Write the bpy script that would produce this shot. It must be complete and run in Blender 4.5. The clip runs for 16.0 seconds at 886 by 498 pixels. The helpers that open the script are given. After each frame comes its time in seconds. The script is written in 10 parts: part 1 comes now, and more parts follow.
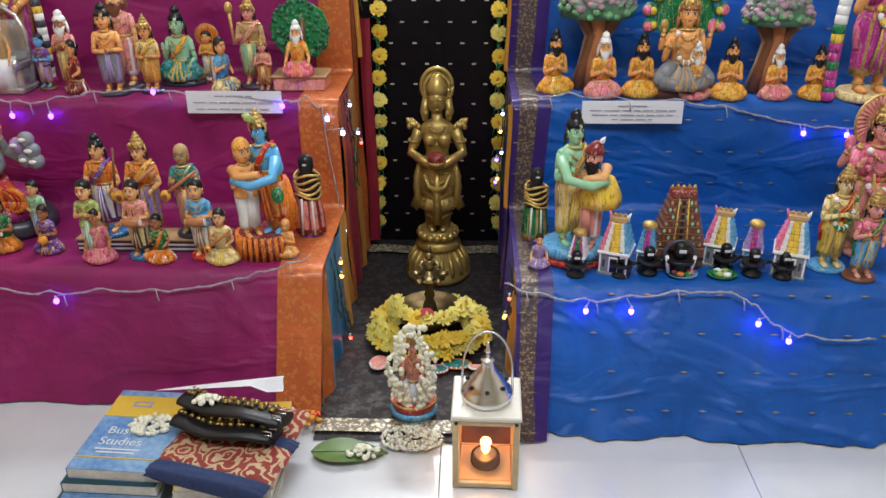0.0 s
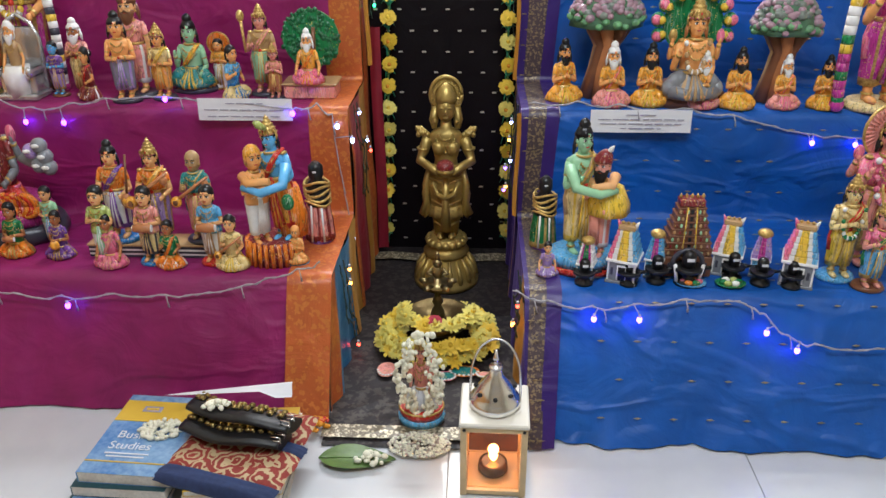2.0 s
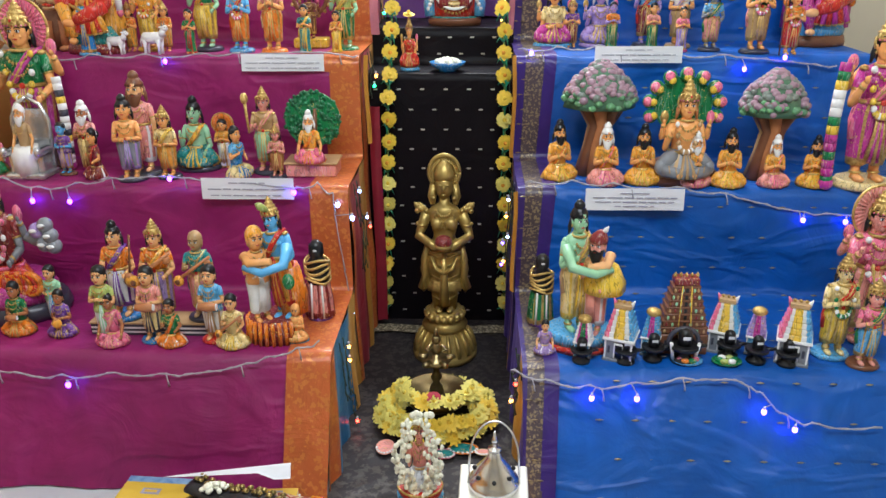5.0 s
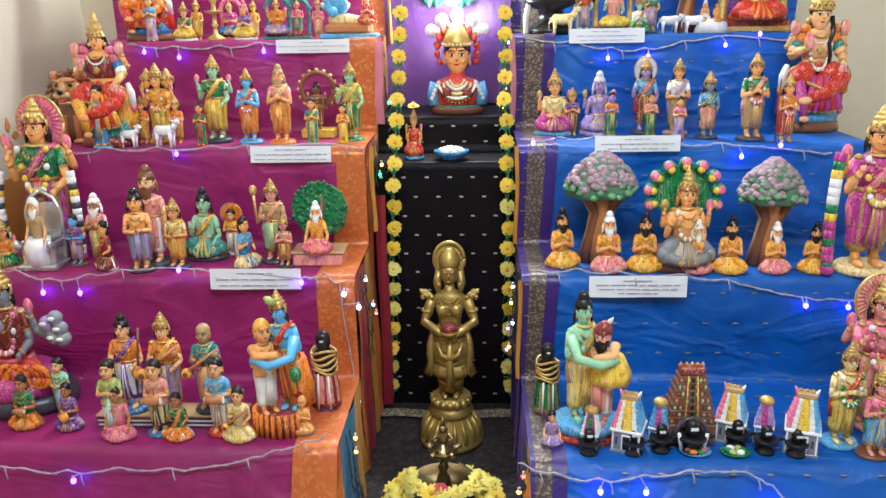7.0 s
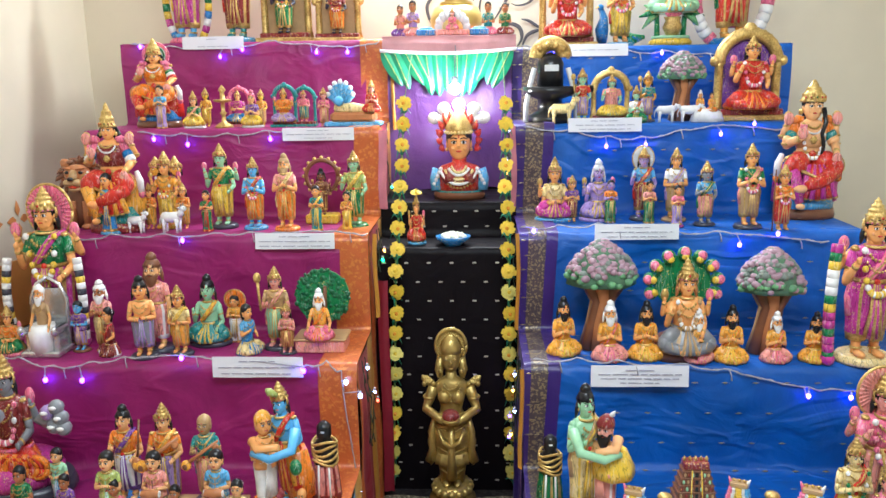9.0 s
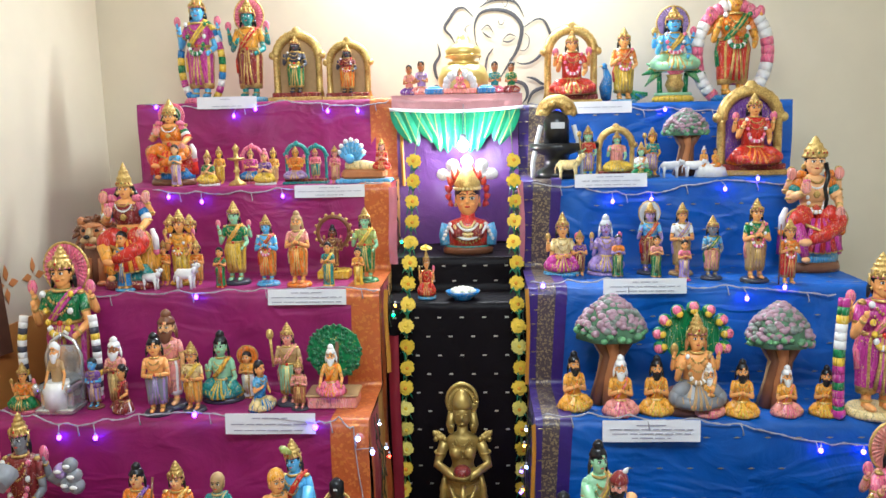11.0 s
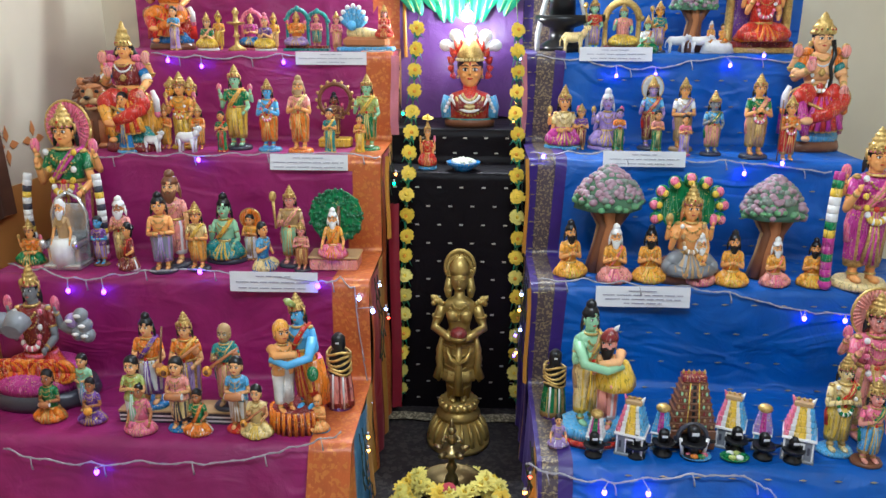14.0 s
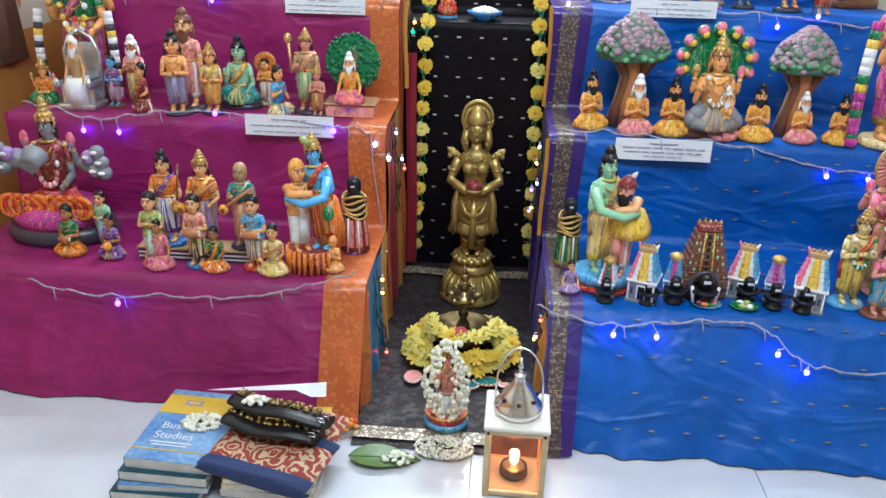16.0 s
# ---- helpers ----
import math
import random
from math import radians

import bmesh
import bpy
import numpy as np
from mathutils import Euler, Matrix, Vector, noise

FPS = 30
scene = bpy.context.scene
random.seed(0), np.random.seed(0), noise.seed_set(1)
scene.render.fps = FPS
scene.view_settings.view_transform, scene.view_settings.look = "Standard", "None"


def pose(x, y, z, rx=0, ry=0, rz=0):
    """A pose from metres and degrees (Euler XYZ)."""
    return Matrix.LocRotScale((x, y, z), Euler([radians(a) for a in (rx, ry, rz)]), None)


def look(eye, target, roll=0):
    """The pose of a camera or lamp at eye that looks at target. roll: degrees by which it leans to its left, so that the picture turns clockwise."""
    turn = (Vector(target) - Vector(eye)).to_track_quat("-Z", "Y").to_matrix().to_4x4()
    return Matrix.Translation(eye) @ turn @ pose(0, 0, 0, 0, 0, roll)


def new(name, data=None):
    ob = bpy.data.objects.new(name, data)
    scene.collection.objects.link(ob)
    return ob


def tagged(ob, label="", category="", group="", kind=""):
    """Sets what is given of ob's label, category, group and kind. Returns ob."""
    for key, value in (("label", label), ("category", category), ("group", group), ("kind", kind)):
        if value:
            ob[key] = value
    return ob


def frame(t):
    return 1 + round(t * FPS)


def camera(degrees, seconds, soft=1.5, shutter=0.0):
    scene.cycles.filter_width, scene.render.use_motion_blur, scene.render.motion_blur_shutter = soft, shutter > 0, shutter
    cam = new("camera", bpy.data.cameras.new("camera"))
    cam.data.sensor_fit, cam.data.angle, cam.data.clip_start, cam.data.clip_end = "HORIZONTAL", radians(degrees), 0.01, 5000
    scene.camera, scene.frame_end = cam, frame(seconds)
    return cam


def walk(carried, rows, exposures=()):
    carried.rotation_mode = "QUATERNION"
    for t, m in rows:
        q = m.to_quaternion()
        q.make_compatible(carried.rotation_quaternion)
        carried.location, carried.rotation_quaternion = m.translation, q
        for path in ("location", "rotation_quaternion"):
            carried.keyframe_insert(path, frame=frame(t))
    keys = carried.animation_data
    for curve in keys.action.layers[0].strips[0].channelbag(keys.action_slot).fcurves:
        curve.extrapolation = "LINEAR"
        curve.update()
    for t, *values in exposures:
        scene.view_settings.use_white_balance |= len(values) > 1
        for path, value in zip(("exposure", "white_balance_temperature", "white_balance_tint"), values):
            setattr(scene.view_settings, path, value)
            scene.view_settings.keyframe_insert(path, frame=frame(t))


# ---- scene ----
cam = camera(59.5, 16.0)
PATH = [
    (0, (0.164, -0.131, 1.228), (0.099, 1.657, 0.334), -0.4),
    (0.5, (0.166, -0.133, 1.223), (0.097, 1.659, 0.336), -0.5),
    (1, (0.165, -0.137, 1.231), (0.093, 1.653, 0.342), -0.4),
    (1.5, (0.162, -0.139, 1.227), (0.088, 1.656, 0.347), -0.2),
    (2, (0.159, -0.139, 1.231), (0.077, 1.657, 0.355), -0.3),
    (2.5, (0.159, -0.14, 1.238), (0.077, 1.66, 0.371), -0.2),
    (3, (0.161, -0.141, 1.246), (0.088, 1.669, 0.399), 0.0),
    (3.5, (0.159, -0.143, 1.245), (0.089, 1.678, 0.421), 0.2),
    (4, (0.161, -0.141, 1.254), (0.089, 1.688, 0.45), -0.0),
    (6.5, (0.162, -0.145, 1.35), (0.069, 1.754, 0.731), -0.8),
    (7, (0.158, -0.143, 1.363), (0.066, 1.768, 0.779), -1.0),
    (7.5, (0.157, -0.142, 1.38), (0.066, 1.778, 0.827), -1.2),
    (8, (0.157, -0.142, 1.395), (0.064, 1.788, 0.878), -1.0),
    (8.5, (0.162, -0.145, 1.416), (0.064, 1.795, 0.937), -1.0),
    (9, (0.159, -0.146, 1.435), (0.063, 1.807, 1.012), -0.9),
    (9.5, (0.158, -0.15, 1.459), (0.06, 1.81, 1.077), -1.2),
    (12, (0.131, -0.2, 1.465), (0.02, 1.777, 1.183), -1.1),
    (12.5, (0.13, -0.21, 1.446), (0.02, 1.755, 1.094), -0.7),
    (13, (0.126, -0.212, 1.429), (0.021, 1.738, 0.995), -0.1),
    (13.5, (0.122, -0.224, 1.403), (0.021, 1.717, 0.932), -0.2),
    (14, (0.124, -0.225, 1.38), (0.033, 1.693, 0.821), 0.2),
    (14.5, (0.126, -0.228, 1.346), (0.038, 1.669, 0.717), 0.6),
    (15, (0.129, -0.237, 1.308), (0.034, 1.634, 0.608), 1.0),
    (15.5, (0.128, -0.25, 1.275), (0.026, 1.604, 0.532), 1.2),
    (16, (0.123, -0.253, 1.26), (0.004, 1.565, 0.436), 1.4),
]
EXPOSURES = [(0, 0.12, 6230, 10), (4, 0.20, 6100, 8), (7, 0.56, 5950, 6), (9.5, 0.52, 5930, 5), (12, 0.22, 5900, 4), (12.5, 0.12, 5880, 4), (14.5, 0.34, 5680, 5), (16, 0.44, 5560, 6)]
walk(cam, [(t, look(eye, target, roll)) for t, eye, target, roll in PATH], EXPOSURES)

# ---- world and light ----
world = bpy.data.worlds.new("world")
scene.world = world
world.use_nodes = True
world.node_tree.nodes["Background"].inputs[0].default_value = (1.0, 0.95, 0.88, 1)
world.node_tree.nodes["Background"].inputs[1].default_value = 0.35


def area_lamp(name, eye, target, sx, sy, power, color):
    data = bpy.data.lights.new(name, "AREA")
    data.shape, data.size, data.size_y, data.energy, data.color = "RECTANGLE", sx, sy, power, color
    ob = new(name, data)
    ob.matrix_world = look(eye, target)
    return ob


area_lamp("ceiling_lamp_front", (0.3, 0.32, 2.78), (0.3, 2.4, 1.0), 1.8, 0.9, 74, (0.93, 0.97, 1.0))
area_lamp("wall_tube_lamp", (0.1, 3.26, 2.55), (0.1, 1.8, 1.0), 1.2, 0.06, 41, (0.96, 0.98, 1.0))

# ---- materials ----
MATS = {}


def shader(name, color, rough=0.5, metal=0.0, grain=0.0, scale=40.0, bump=0.0, bump_scale=200.0, color2=None, coat=0.0, sheen=0.0):
    """A surface with two scales of colour variation and a fine relief."""
    if name in MATS:
        return MATS[name]
    m = bpy.data.materials.new(name)
    m.use_nodes = True
    nt = m.node_tree
    b = nt.nodes["Principled BSDF"]
    b.inputs["Roughness"].default_value = rough
    b.inputs["Metallic"].default_value = metal
    b.inputs["Coat Weight"].default_value = coat
    b.inputs["Sheen Weight"].default_value = sheen
    b.inputs["Base Color"].default_value = (*color, 1)
    tc = nt.nodes.new("ShaderNodeTexCoord")
    if grain > 0 or color2:
        c2 = color2 or tuple(c * (1 - grain) for c in color)
        n1 = nt.nodes.new("ShaderNodeTexNoise")
        n1.inputs["Scale"].default_value = scale
        n1.inputs["Detail"].default_value = 6
        n2 = nt.nodes.new("ShaderNodeTexNoise")
        n2.inputs["Scale"].default_value = scale * 0.13
        nt.links.new(tc.outputs["Object"], n1.inputs["Vector"])
        nt.links.new(tc.outputs["Object"], n2.inputs["Vector"])
        add = nt.nodes.new("ShaderNodeMath")
        add.operation = "ADD"
        nt.links.new(n1.outputs["Fac"], add.inputs[0])
        nt.links.new(n2.outputs["Fac"], add.inputs[1])
        ramp = nt.nodes.new("ShaderNodeMapRange")
        ramp.inputs["From Min"].default_value = 0.75
        ramp.inputs["From Max"].default_value = 1.25
        nt.links.new(add.outputs[0], ramp.inputs["Value"])
        mix = nt.nodes.new("ShaderNodeMix")
        mix.data_type = "RGBA"
        mix.inputs["A"].default_value = (*color, 1)
        mix.inputs["B"].default_value = (*c2, 1)
        nt.links.new(ramp.outputs[0], mix.inputs["Factor"])
        nt.links.new(mix.outputs["Result"], b.inputs["Base Color"])
    if bump > 0:
        nb = nt.nodes.new("ShaderNodeTexNoise")
        nb.inputs["Scale"].default_value = bump_scale
        nb.inputs["Detail"].default_value = 4
        bp = nt.nodes.new("ShaderNodeBump")
        bp.inputs["Strength"].default_value = bump
        bp.inputs["Distance"].default_value = 0.002
        nt.links.new(tc.outputs["Object"], nb.inputs["Vector"])
        nt.links.new(nb.outputs["Fac"], bp.inputs["Height"])
        nt.links.new(bp.outputs["Normal"], b.inputs["Normal"])
    MATS[name] = m
    return m


def glow(name, color, strength):
    if name in MATS:
        return MATS[name]
    m = bpy.data.materials.new(name)
    m.use_nodes = True
    b = m.node_tree.nodes["Principled BSDF"]
    b.inputs["Base Color"].default_value = (*color, 1)
    b.inputs["Emission Color"].default_value = (*color, 1)
    b.inputs["Emission Strength"].default_value = strength
    MATS[name] = m
    return m


# glossy poster paint on clay: name, colour
PAINT = {
    "skin": (0.92, 0.43, 0.14), "fair": (0.92, 0.50, 0.22), "pinkskin": (0.85, 0.36, 0.28), "brown": (0.50, 0.20, 0.08), "cream": (0.92, 0.72, 0.32),
    "bluskin": (0.14, 0.47, 0.82), "greenskin": (0.36, 0.66, 0.40), "leafskin": (0.16, 0.42, 0.17),
    "black": (0.012, 0.012, 0.014), "dark": (0.06, 0.06, 0.08), "white": (0.88, 0.87, 0.85), "grey": (0.25, 0.26, 0.28), "silver": (0.66, 0.67, 0.69),
    "red": (0.66, 0.035, 0.02), "maroon": (0.26, 0.03, 0.03), "orange": (0.88, 0.24, 0.02), "saffron": (0.92, 0.42, 0.05), "yellow": (0.90, 0.60, 0.06),
    "green": (0.015, 0.22, 0.07), "lime": (0.44, 0.52, 0.14), "teal": (0.03, 0.28, 0.27), "blue": (0.03, 0.22, 0.55), "sky": (0.12, 0.42, 0.72),
    "purple": (0.20, 0.07, 0.36), "lilac": (0.43, 0.29, 0.62), "magenta": (0.58, 0.05, 0.32), "pink": (0.88, 0.19, 0.32), "rose": (0.86, 0.33, 0.28),
    "mauve": (0.30, 0.18, 0.23), "moss": (0.09, 0.19, 0.11), "wood": (0.20, 0.08, 0.04), "tan": (0.50, 0.32, 0.15),
}


PLAIN = ("skin", "fair", "pinkskin", "brown", "bluskin", "greenskin", "black", "white", "dark", "grey", "silver", "wood", "mauve", "moss", "tan")


def paint(key):
    if key == "gold":
        m = shader("gold_paint", (0.80, 0.58, 0.20), 0.30, 0.5, 0.0, 170, 0.5, 420, color2=(0.36, 0.21, 0.06))
    elif key in PLAIN:
        m = shader("paint_" + key, PAINT[key], 0.30, 0.0, 0.18, 60, 0.15, 180, coat=0.22)
    else:
        m = figured("figured_" + key, PAINT[key])
    m.node_tree.nodes["Principled BSDF"].inputs["Coat Roughness"].default_value = 0.08
    m.node_tree.nodes["Principled BSDF"].inputs["Specular IOR Level"].default_value = 0.3
    return m


def ridge(nt, coord, scale, stretch, width, warp):
    """Thin lines: the mid level of a stretched noise."""
    mp = nt.nodes.new("ShaderNodeMapping")
    mp.inputs["Scale"].default_value = stretch
    nt.links.new(coord, mp.inputs["Vector"])
    n = nt.nodes.new("ShaderNodeTexNoise")
    n.inputs["Scale"].default_value = scale
    n.inputs["Detail"].default_value = 1.5
    n.inputs["Distortion"].default_value = warp
    nt.links.new(mp.outputs["Vector"], n.inputs["Vector"])
    off = nt.nodes.new("ShaderNodeMath")
    off.operation = "SUBTRACT"
    off.inputs[1].default_value = 0.5
    nt.links.new(n.outputs["Fac"], off.inputs[0])
    ab = nt.nodes.new("ShaderNodeMath")
    ab.operation = "ABSOLUTE"
    nt.links.new(off.outputs[0], ab.inputs[0])
    st = nt.nodes.new("ShaderNodeMapRange")
    st.inputs["From Min"].default_value = width
    st.inputs["From Max"].default_value = width * 0.4
    nt.links.new(ab.outputs[0], st.inputs["Value"])
    return st.outputs[0]


def layer(nt, under, fac, color):
    mix = nt.nodes.new("ShaderNodeMix")
    mix.data_type = "RGBA"
    nt.links.new(fac, mix.inputs["Factor"])
    nt.links.new(under, mix.inputs["A"])
    mix.inputs["B"].default_value = (*color, 1)
    return mix.outputs["Result"]


def figured(name, color):
    """Enamel paint on modelled cloth: fold shade and highlights painted in as dark and pale lines, dabbed gold dots."""
    if name in MATS:
        return MATS[name]
    m = shader(name, color, 0.32, 0.0, 0.25, 75, 0.2, 220, coat=0.22)
    nt = m.node_tree
    b = nt.nodes["Principled BSDF"]
    col = b.inputs["Base Color"].links[0].from_socket
    tc = nt.nodes.new("ShaderNodeTexCoord").outputs["Object"]
    # dark lines colour in fold shade, pale lines colour in highlights
    col = layer(nt, col, ridge(nt, tc, 85, (1, 1, 0.16), 0.026, 0.1), tuple(0.42 * c for c in color))
    col = layer(nt, col, ridge(nt, tc, 64, (1, 1, 0.2), 0.016, 0.1), tuple(0.7 * c + 0.2 for c in color))
    v = nt.nodes.new("ShaderNodeTexVoronoi")
    v.inputs["Scale"].default_value = 150
    nt.links.new(tc, v.inputs["Vector"])
    st = nt.nodes.new("ShaderNodeMapRange")
    st.inputs["From Min"].default_value = 0.27
    st.inputs["From Max"].default_value = 0.20
    nt.links.new(v.outputs["Distance"], st.inputs["Value"])
    patch = nt.nodes.new("ShaderNodeTexNoise")
    patch.inputs["Scale"].default_value = 28
    nt.links.new(tc, patch.inputs["Vector"])
    band = nt.nodes.new("ShaderNodeMapRange")
    band.inputs["From Min"].default_value = 0.48
    band.inputs["From Max"].default_value = 0.56
    nt.links.new(patch.outputs["Fac"], band.inputs["Value"])
    both = nt.nodes.new("ShaderNodeMath")
    both.operation = "MULTIPLY"
    nt.links.new(st.outputs[0], both.inputs[0])
    nt.links.new(band.outputs[0], both.inputs[1])
    col = layer(nt, col, both.outputs[0], (0.74, 0.52, 0.14))
    nt.links.new(col, b.inputs["Base Color"])
    return m


# ---- mesh builder ----
class Build:
    """Collects shaped pieces with materials and makes one mesh of them."""

    def __init__(self):
        self.v, self.f, self.m, self.s, self.mats = [], [], [], [], []

    def slot(self, mat):
        if isinstance(mat, str):
            mat = paint(mat)
        if mat not in self.mats:
            self.mats.append(mat)
        return self.mats.index(mat)

    def grid(self, rows, mat, closed=True, caps=True, smooth=True):
        k, n, base = self.slot(mat), len(rows[0]), len(self.v)
        for r in rows:
            self.v.extend(tuple(p) for p in r)
        for i in range(len(rows) - 1):
            for j in range(n if closed else n - 1):
                a, b = base + i * n + j, base + i * n + (j + 1) % n
                self.f.append((a, b, b + n, a + n))
                self.m.append(k)
                self.s.append(smooth)
        if closed and caps:
            self.f.append(tuple(base + j for j in reversed(range(n))))
            self.f.append(tuple(base + (len(rows) - 1) * n + j for j in range(n)))
            self.m += [k, k]
            self.s += [False, False]

    def loft(self, rings, mat, n=16, folds=0, amp=0.0, turn=0.0):
        """rings: (x, y, z, rx, ry); folds: pleats round the loft."""
        rows = []
        for x, y, z, rx, ry in rings:
            row = []
            for j in range(n):
                a = 2 * math.pi * j / n + turn
                k = 1 + amp * math.cos(folds * a) if folds else 1
                row.append((x + rx * k * math.cos(a), y + ry * k * math.sin(a), z))
            rows.append(row)
        self.grid(rows, mat)

    def pleats(self, rings, mat, line, n, every, amp, pinch):
        """A pleated skirt: loft with folds, painted lines along every few folds, a painted hem, legs parted in front by pinch."""
        k0, k1, base = self.slot(mat), self.slot(line), len(self.v)
        for i, (x, y, z, rx, ry) in enumerate(rings):
            part_way = pinch * max(0.0, 1 - i / (len(rings) - 2.5))
            for j in range(n):
                a = 2 * math.pi * j / n
                front = math.exp(-(((a - 1.5 * math.pi) / 0.30) ** 2))
                k = (1 + amp * (1 if j % 2 else -1)) * (1 - part_way * front)
                self.v.append((x + rx * k * math.cos(a), y + ry * k * math.sin(a), z + (0.012 * front if i == 0 and pinch else 0)))
        for i in range(len(rings) - 1):
            for j in range(n):
                p, q = base + i * n + j, base + i * n + (j + 1) % n
                self.f.append((p, q, q + n, p + n))
                self.m.append(k1 if j % every == 0 or i == 0 else k0)
                self.s.append(True)
        self.f.append(tuple(base + j for j in reversed(range(n))))
        self.m.append(k0)
        self.s.append(False)

    def tube(self, pts, radii, mat, n=8):
        rows = []
        pts = [Vector(p) for p in pts]
        if not isinstance(radii, (list, tuple)):
            radii = [radii] * len(pts)
        side = None
        for i, p in enumerate(pts):
            d = (pts[min(i + 1, len(pts) - 1)] - pts[max(i - 1, 0)]).normalized()
            if side is None:
                side = d.orthogonal().normalized()
            side = (side - d * side.dot(d)).normalized()
            up = d.cross(side)
            rows.append([p + (side * math.cos(2 * math.pi * j / n) + up * math.sin(2 * math.pi * j / n)) * radii[i] for j in range(n)])
        self.grid(rows, mat)

    def ball(self, c, r, mat, n=12, rings=8, squash=None):
        rx, ry, rz = (r, r, r) if not isinstance(r, (list, tuple)) else r
        rows = []
        for i in range(rings + 1):
            a = math.pi * (i + 0.02) / (rings + 0.04) - math.pi / 2
            rows.append([(c[0] + rx * math.cos(a) * math.cos(2 * math.pi * j / n), c[1] + ry * math.cos(a) * math.sin(2 * math.pi * j / n), c[2] + rz * math.sin(a)) for j in range(n)])
        self.grid(rows, mat)

    def box(self, c, size, mat, bevel=0.0, m=None):
        x, y, z = (s / 2 for s in size)
        e = min(bevel, x * 0.9, y * 0.9, z * 0.9)
        rows = []
        for zz, k in ((-z, e), (-z + e, 0), (z - e, 0), (z, e)) if e > 0 else ((-z, 0), (z, 0)):
            xs, ys = x - k, y - k
            if e > 0:
                row = [(-xs + e, -ys), (xs - e, -ys), (xs, -ys + e), (xs, ys - e), (xs - e, ys), (-xs + e, ys), (-xs, ys - e), (-xs, -ys + e)]
            else:
                row = [(-xs, -ys), (xs, -ys), (xs, ys), (-xs, ys)]
            pts = [Vector((px, py, zz)) for px, py in row]
            if m is not None:
                pts = [m @ p for p in pts]
            rows.append([p + Vector(c) for p in pts])
        self.grid(rows, mat, smooth=False)

    def ring(self, c, r, w, mat, n=20, axis="z", k=6, ry=None, start=0.0, stop=360.0):
        """A round band of radius r and thickness w; axis y stands upright and faces the front."""
        full = stop - start >= 359.9
        pts = []
        for i in range(n + 1):
            a = radians(start + (stop - start) * i / n)
            u, v = r * math.cos(a), (ry or r) * math.sin(a)
            pts.append((c[0] + u, c[1] + (v if axis == "z" else 0), c[2] + (0 if axis == "z" else v)))
        self.tube(pts, w, mat, k)

    def beads(self, pts, r, mat, n=6):
        for p in pts:
            self.ball(p, r, mat, n, 4)

    def move(self, m, start=0):
        for i in range(start, len(self.v)):
            self.v[i] = tuple(m @ Vector(self.v[i]))

    def make(self, name, parent=None, m=None):
        me = bpy.data.meshes.new(name)
        me.from_pydata(self.v, [], self.f)
        for mat in self.mats:
            me.materials.append(mat)
        me.polygons.foreach_set("material_index", self.m)
        me.polygons.foreach_set("use_smooth", self.s)
        me.update()
        ob = new(name, me)
        if parent is not None:
            ob.parent = parent
        if m is not None:
            ob.matrix_basis = m
        return ob


def part(name, b, parent, label="", m=None):
    ob = b.make(name, parent, m)
    if label:
        ob["label"] = label
    return ob


def thing(name, x, y, z, label, category, group="", kind="", rz=0.0):
    e = new(name)
    e.empty_display_size = 0.05
    e.matrix_basis = pose(x, y, z, 0, 0, rz)
    return tagged(e, label, category, group, kind)

# ---- room ----
M_WALL = shader("wall_paint", (0.74, 0.66, 0.50), 0.75, 0, 0.06, 6, 0.25, 260)
M_CEIL = shader("ceiling_paint", (0.78, 0.75, 0.70), 0.8, 0, 0.04, 5, 0.2, 200)
M_TILE = shader("floor_tile_glaze", (0.66, 0.68, 0.71), 0.2, 0, 0.0, 5, 0.03, 40, color2=(0.56, 0.58, 0.62))
M_GROUT = shader("floor_grout", (0.33, 0.32, 0.31), 0.9, 0, 0.2, 60)


def slab(name, c, size, mat, kind="structure", label=""):
    b = Build()
    b.box((0, 0, 0), size, mat)
    ob = b.make(name, None, pose(*c))
    return tagged(ob, label, name.split("_")[0], "", kind)


WALL_Y, WALL_L, WALL_R, WALL_F, CEIL = 3.42, -1.62, 2.6, -2.4, 2.85
slab("wall_north", (0.5, WALL_Y + 0.06, CEIL / 2), (4.4, 0.12, CEIL), M_WALL, label="cream painted plaster wall behind the steps")
slab("wall_west", (WALL_L - 0.06, 0.5, CEIL / 2), (0.12, 5.84, CEIL), M_WALL, label="cream painted side wall with an orange dado")
slab("wall_east", (WALL_R + 0.06, 0.5, CEIL / 2), (0.12, 5.84, CEIL), M_WALL, label="plain cream painted side wall")
slab("wall_south", (0.5, WALL_F - 0.06, CEIL / 2), (4.4, 0.12, CEIL), M_WALL, label="plain cream painted wall")
slab("ceiling", (0.5, 0.5, CEIL + 0.06), (4.5, 6.1, 0.12), M_CEIL, label="white painted ceiling")
floor = slab("floor", (0.5, 0.5, -0.064), (4.5, 6.1, 0.12), M_GROUT, label="white glazed tile floor with fine joints")

